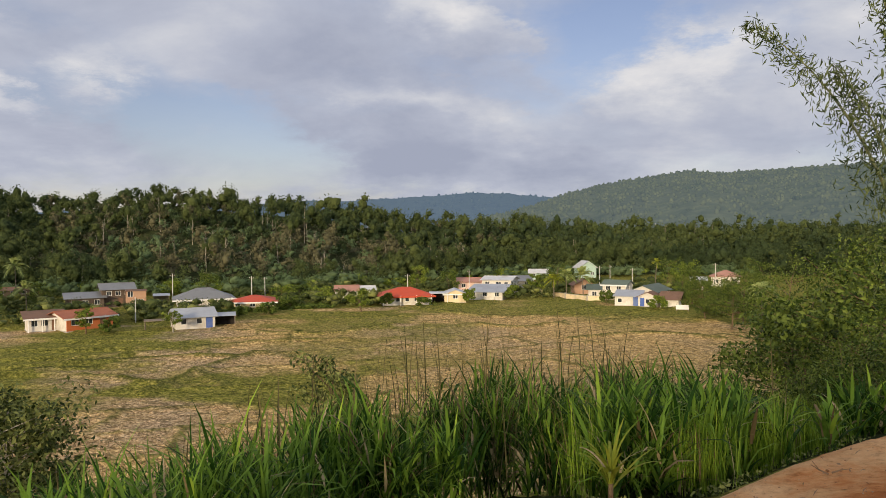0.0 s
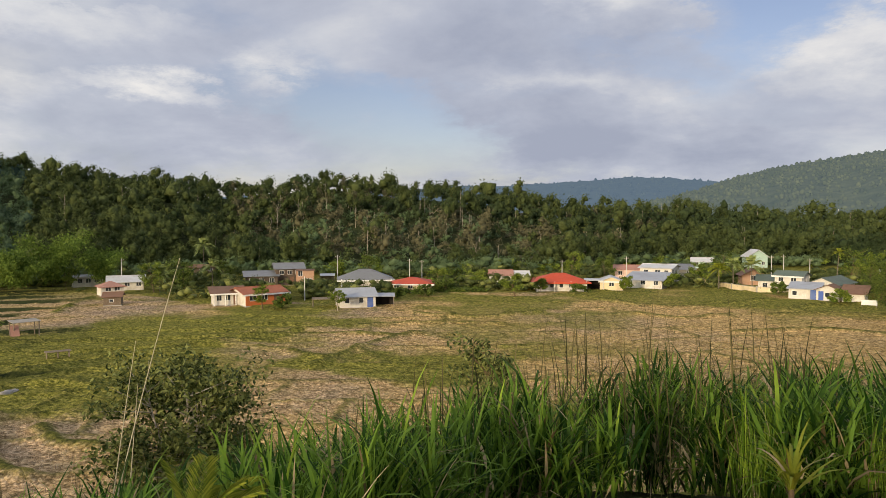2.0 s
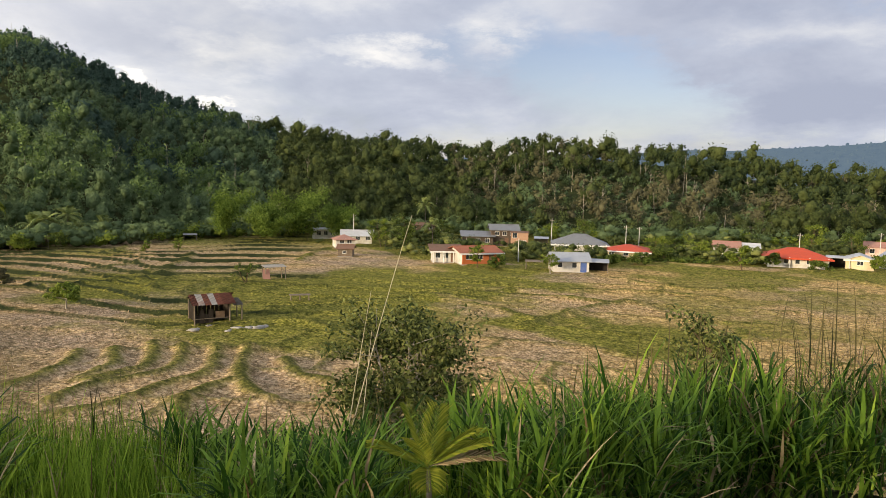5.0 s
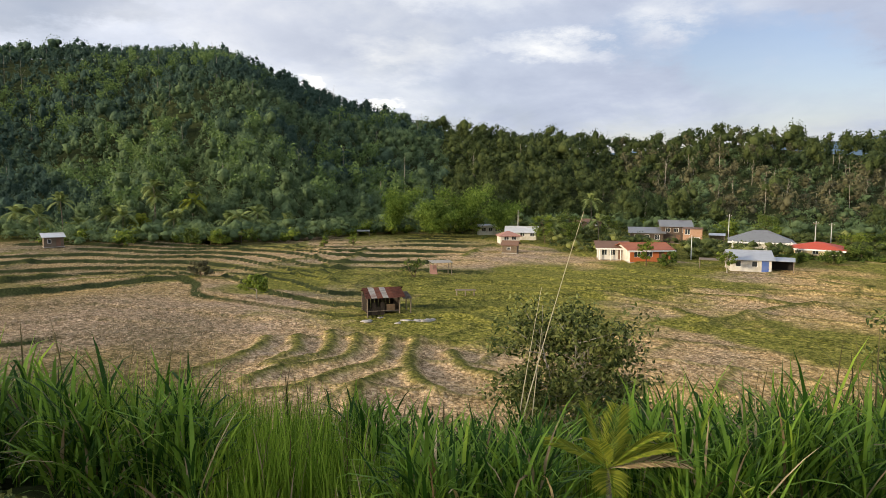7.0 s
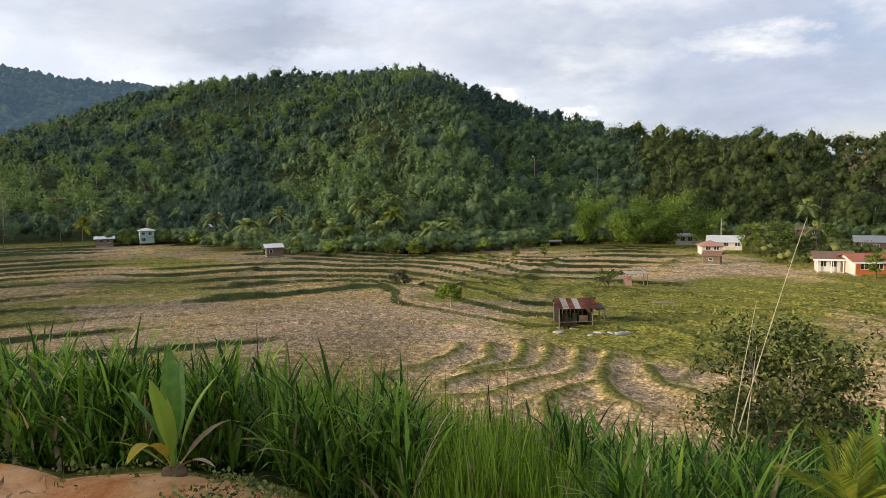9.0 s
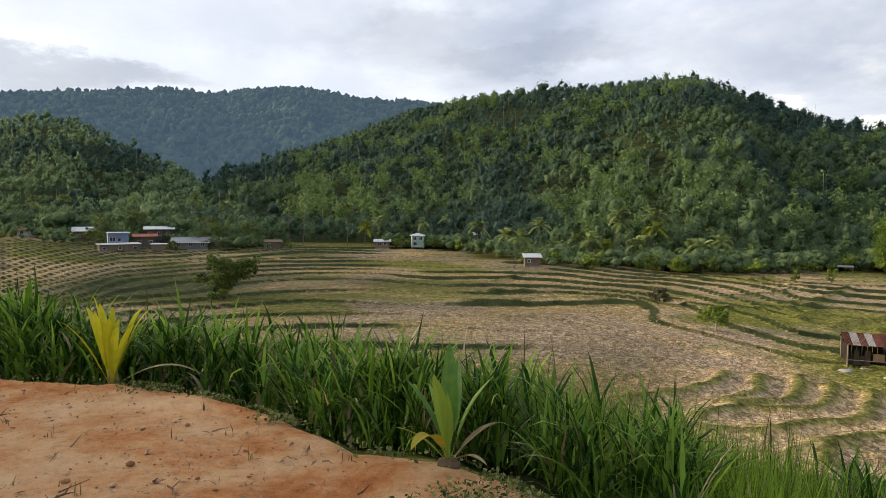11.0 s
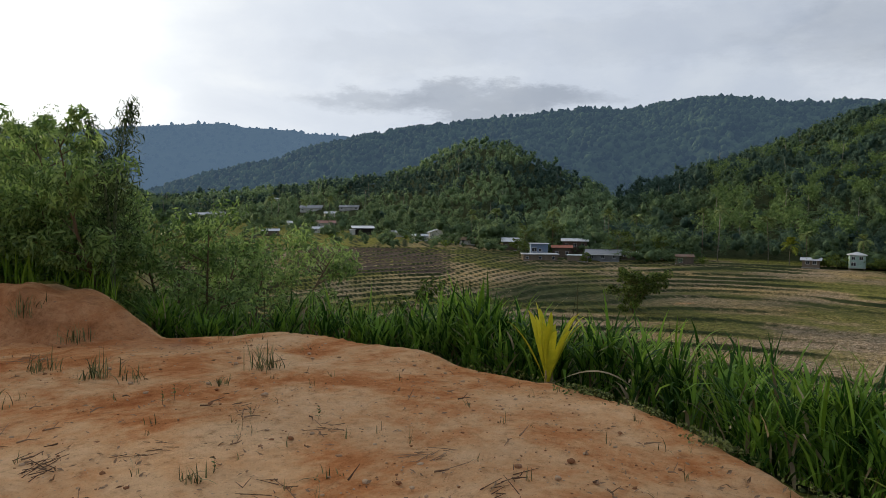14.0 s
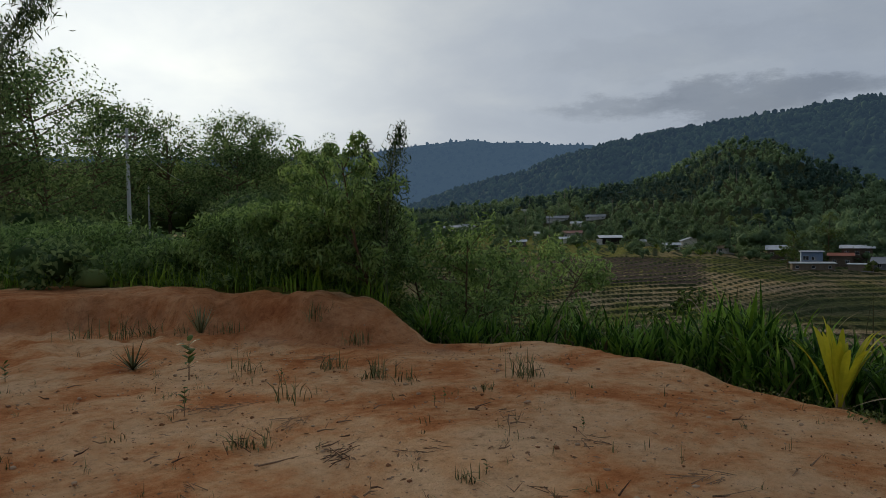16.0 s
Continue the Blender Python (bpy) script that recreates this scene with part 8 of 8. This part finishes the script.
def terrace_litter():
    g = np.random.default_rng(350)

    def at(t0, t1, r0, r1):
        az, r = g.uniform(t0, t1), g.uniform(r0, r1)
        x, y = r * math.sin(radians(az)), r * math.cos(radians(az))
        return x, y, height(x, y), r, az
    TWIG = surface("dry_twig", (0.10, 0.056, 0.032), (0.30, 0.19, 0.11), 9.0, 0.9, 0.2, thing=0.9)
    SPIKE = surface("spiky_leaf", (0.040, 0.045, 0.016), (0.15, 0.14, 0.055), 3.0, 0.6, 0, island=0.7, local=False)
    SPIKE_PALE = surface("pale_spiky_leaf", (0.10, 0.105, 0.045), (0.30, 0.29, 0.14), 3.0, 0.6, 0, island=0.7, local=False)
    DULL_GRASS = surface("dull_grass", (0.055, 0.060, 0.018), (0.235, 0.215, 0.085), 3.0, 0.7, 0, island=0.9, local=False)
    # tufts of grass
    tuft_sets = ((-140.4, 7.97, 0.36, 22), (-137.0, 7.5, 0.38, 30), (-146.6, 8.1, 0.42, 12), (-143.3, 6.7, 0.40, 14), (-147.4, 5.5, 0.20, 14), (-145.9, 5.45, 0.20, 14), (-125.2, 7.4, 0.44, 32), (-130.1, 4.5, 0.18, 12), (-141.6, 10.3, 0.42, 34),
                 (-138.5, 9.6, 0.36, 26), (-156.0, 11.3, 0.60, 26), (-158.2, 11.3, 0.58, 12), (-154.0, 11.4, 0.45, 30), (-148.2, 10.9, 0.40, 20), (-151.6, 11.2, 0.30, 16), (-134.4, 7.3, 0.22, 12), (-126.9, 5.3, 0.12, 8), (-120.4, 4.4, 0.14, 8), (-133.6, 5.0, 0.12, 8), (-128.5, 6.9, 0.14, 10), (-152.2, 7.2, 0.16, 10), (-155.5, 6.0, 0.15, 8))
    for az, r, h, n in tuft_sets:
        m = spot(az, r)
        n = int(n * 1.8)
        b = np.column_stack([g.normal(size=n) * (0.03 + 0.14 * h), g.normal(size=n) * (0.03 + 0.11 * h), np.full(n, -0.02)])
        v, f = blades(b, g.uniform(0.3, 1.0, n) * h * 0.85, g.uniform(0.003, 0.0065, n), np.abs(g.normal(size=n)) * 0.75, g.uniform(0, 6.28, n), 4)
        ob = new("grass_tuft", sheet("grass_tuft", v, f, DULL_GRASS if h > 0.13 else GRASS_DRY))
        ob.matrix_world = m
        tagged(ob, "small tuft of thin grass on the bare earth", "grass tuft", "tufts on the terrace", "stuff")
    # small leafy plants: bearing, distance, height, pairs of leaves
    for az, r, h, n in ((-150.9, 8.1, 0.40, 6), (-151.1, 6.5, 0.24, 4), (-131.7, 6.4, 0.13, 3), (-132.5, 6.3, 0.11, 3), (-128.6, 4.6, 0.10, 3), (-144.2, 7.6, 0.12, 3), (-121.2, 5.6, 0.10, 3), (-162.6, 8.7, 0.22, 4)):
        t = thing("seedling", spot(az, r), "small dark-leaved seedling on the bare earth", "seedling", "seedlings on the terrace")
        part("stem", rod((0, 0, -0.03), (0.03 * h, 0, h * 0.95), 0.012 * h + 0.002, 0.004 * h + 0.001, 6), TWIG, t)
        for i in range(2 * n + 1):
            one = np.ones(1)
            f = 0.25 + 0.7 * (i // 2) / n
            v, q = arching(np.array([[0.03 * h * f, 0, f * h]]), one * h * g.uniform(0.24, 0.38), one * h * g.uniform(0.055, 0.085), one * (3.14 * (i % 2) + 1.3 * (i // 2) + g.uniform(-0.3, 0.3)), one * g.uniform(0.5, 1.1), one * g.uniform(0.6, 1.3), 5)
            ob = new("leaf", sheet("leaf", v, q, LEAF_DARK))
            ob.parent = t
    # small dry sprigs all over the earth
    n = 190
    az, r = g.uniform(-166, -82, n), 2.6 + 7.5 * g.uniform(0, 1, n) ** 0.8
    keep = r < profile(RIM, az, 1)
    az, r = np.repeat(az[keep], 5), np.repeat(r[keep], 5)
    n = len(r)
    x, y = r * np.sin(np.radians(az)) + g.normal(size=n) * 0.018, r * np.cos(np.radians(az)) + g.normal(size=n) * 0.018
    v, f = blades(np.column_stack([x, y, land(x, y) - 0.01]), g.uniform(0.03, 0.13, n), g.uniform(0.0015, 0.0035, n), np.abs(g.normal(size=n)) * 0.7, g.uniform(0, 6.28, n), 3)
    tagged(new("grass_sprigs", sheet("grass_sprigs", v, f, DULL_GRASS)), "thin dry sprigs of grass on the bare earth", "grass", kind="stuff")
    # spiky rosettes: bearing, distance, length of leaf, leaves, half width, spread
    for az, r, L, n, wide, spread, mat, lab in ((-154.75, 8.77, 0.40, 26, 0.011, 1.42, SPIKE, "wide spiky dark rosette plant on the bare earth"), (-150.2, 10.95, 0.52, 22, 0.013, 0.62, SPIKE_PALE, "upright spiky grey-green rosette at the foot of the bank")):
        k = np.arange(n)
        v, f = arching(np.zeros((n, 3)), L * g.uniform(0.72, 1.05, n), np.full(n, wide), k * 2.4, spread * np.sqrt((k + 0.5) / n), g.uniform(-0.1, 0.22, n), 4)
        ob = new("spiky_plant", sheet("spiky_plant", v, f, mat))
        ob.matrix_world = spot(az, r)
        tagged(ob, lab, "plant")
    # sticks
    for i in range(158):
        x, y, z, r, az = at(-166, -84, 2.2, 8.5) if i < 130 else at(14, 40, 3.6, 7.0)
        if r > np.interp(az, [p[0] for p in RIM], [p[1] for p in RIM]) - 0.4:
            continue
        L, a = g.uniform(0.05, 0.15) * (1.9 if g.uniform() < 0.14 else 1), g.uniform(0, 3.14)
        bm = bmesh.new()
        k = Vector((math.cos(a), math.sin(a), 0))
        s = Vector((-k.y, k.x, 0))
        add_rod(bm, -k * L / 2, s * L * 0.08 + Vector((0, 0, 0.012)), 0.0065, 0.0055, 5)
        add_rod(bm, s * L * 0.08 + Vector((0, 0, 0.012)), k * L / 2 + Vector((0, 0, g.uniform(0, 0.05))), 0.0045, 0.002, 5)
        if g.uniform() < 0.4:
            add_rod(bm, s * L * 0.08 + Vector((0, 0, 0.02)), k * L * 0.2 + s * L * 0.3 + Vector((0, 0, g.uniform(0.02, 0.09))), 0.0035, 0.0015, 5)
        ob = part("stick", bm, TWIG, None)
        ob.matrix_world = pose(x, y, z + 0.012)
        tagged(ob, "dry brown stick lying on the earth", "stick", "sticks on the terrace")
    # heaps of thin dead twigs
    for az, r, n in ((-143.2, 6.0, 16), (-147.6, 5.6, 12), (-148.7, 6.6, 22), (-139.6, 5.1, 26), (-150.2, 4.6, 12), (-141.2, 8.6, 16), (-132.6, 5.2, 14), (-127.0, 6.0, 16), (-119.5, 5.3, 14), (-112.6, 4.7, 18), (-124.6, 4.2, 14), (-106.6, 4.2, 14)):
        bm = bmesh.new()
        flow = g.uniform(0, 3.14)
        for _ in range(n):
            a, L = flow + g.normal() * 0.5, g.uniform(0.05, 0.22)
            c, k = Vector((g.normal() * 0.13 * math.cos(flow) + g.normal() * 0.05, g.normal() * 0.13 * math.sin(flow) + g.normal() * 0.05, 0.006 + g.uniform(0, 0.02))), Vector((math.cos(a), math.sin(a), g.normal() * 0.12))
            add_rod(bm, c - k * L / 2, c + k * L / 2, 0.0032, 0.0016, 5)
        ob = part("twig_heap", bm, TWIG, None)
        ob.matrix_world = spot(az, r)
        tagged(ob, "loose heap of thin dead brown twigs on the earth", "twigs", "twig heaps on the terrace", "stuff")
    # dead leaves and bark crumbs
    n = 3000
    az, r = np.where(np.arange(n) % 6 > 0, g.uniform(-166, -84, n), g.uniform(10, 42, n)), 1.8 + 8.5 * g.uniform(0, 1, n) ** 0.8
    keep = (r < profile(RIM, az, 1) - 0.1) & (fbm(az * r / 57.3 * 1.6, r * 1.6, 2, 95) > 0.46)
    az, r = az[keep], r[keep]
    x, y = r * np.sin(np.radians(az)), r * np.cos(np.radians(az))
    v, f = leaves(np.column_stack([x, y, land(x, y) + 0.012]), g.uniform(0.008, 0.035, len(x)), np.tile([0, 0, 2.0], (len(x), 1)), 0.0, 0.35, 96)
    tagged(new("dead_leaves", sheet("dead_leaves", v, f, TWIG, smooth=False)), "dead leaves and crumbs of bark on the earth", "litter", kind="stuff")
    # pebbles and clods
    n = 5600
    az, r = np.where(np.arange(n) % 6 > 0, g.uniform(-166, -84, n), g.uniform(10, 42, n)), g.uniform(1.6, 10, n)
    x, y = r * np.sin(np.radians(az)), r * np.cos(np.radians(az))
    keep = r < profile(RIM, az, 1) - 0.1
    x, y = x[keep], y[keep]
    n = len(x)
    z = land(x, y)
    ico = bmesh.new()
    bmesh.ops.create_icosphere(ico, subdivisions=1, radius=1.0)
    base = np.array([v.co[:] for v in ico.verts])
    tri = np.array([[v.index for v in f.verts] for f in ico.faces])
    ico.free()
    s = g.uniform(0.003, 0.010, n) * np.where(g.uniform(size=n) < 0.09, 2.6, 1)
    V = (base[None] * (1 + 0.35 * g.normal(size=(n, len(base), 1)) * 0.5) * s[:, None, None] * np.array([1, 1, 0.6]) + np.column_stack([x, y, z + 0.004])[:, None]).reshape(-1, 3)
    F = (tri[None] + np.arange(n)[:, None, None] * len(base)).reshape(-1, 3)
    tagged(new("clods", sheet("clods", V, F, surface("earth_clod", (0.26, 0.12, 0.055), (0.50, 0.34, 0.21), 6.0, 0.95, 0.2, island=0.8, local=False))), "crumbs of orange earth and small pale pebbles", "pebbles", kind="stuff")


terrace_litter()
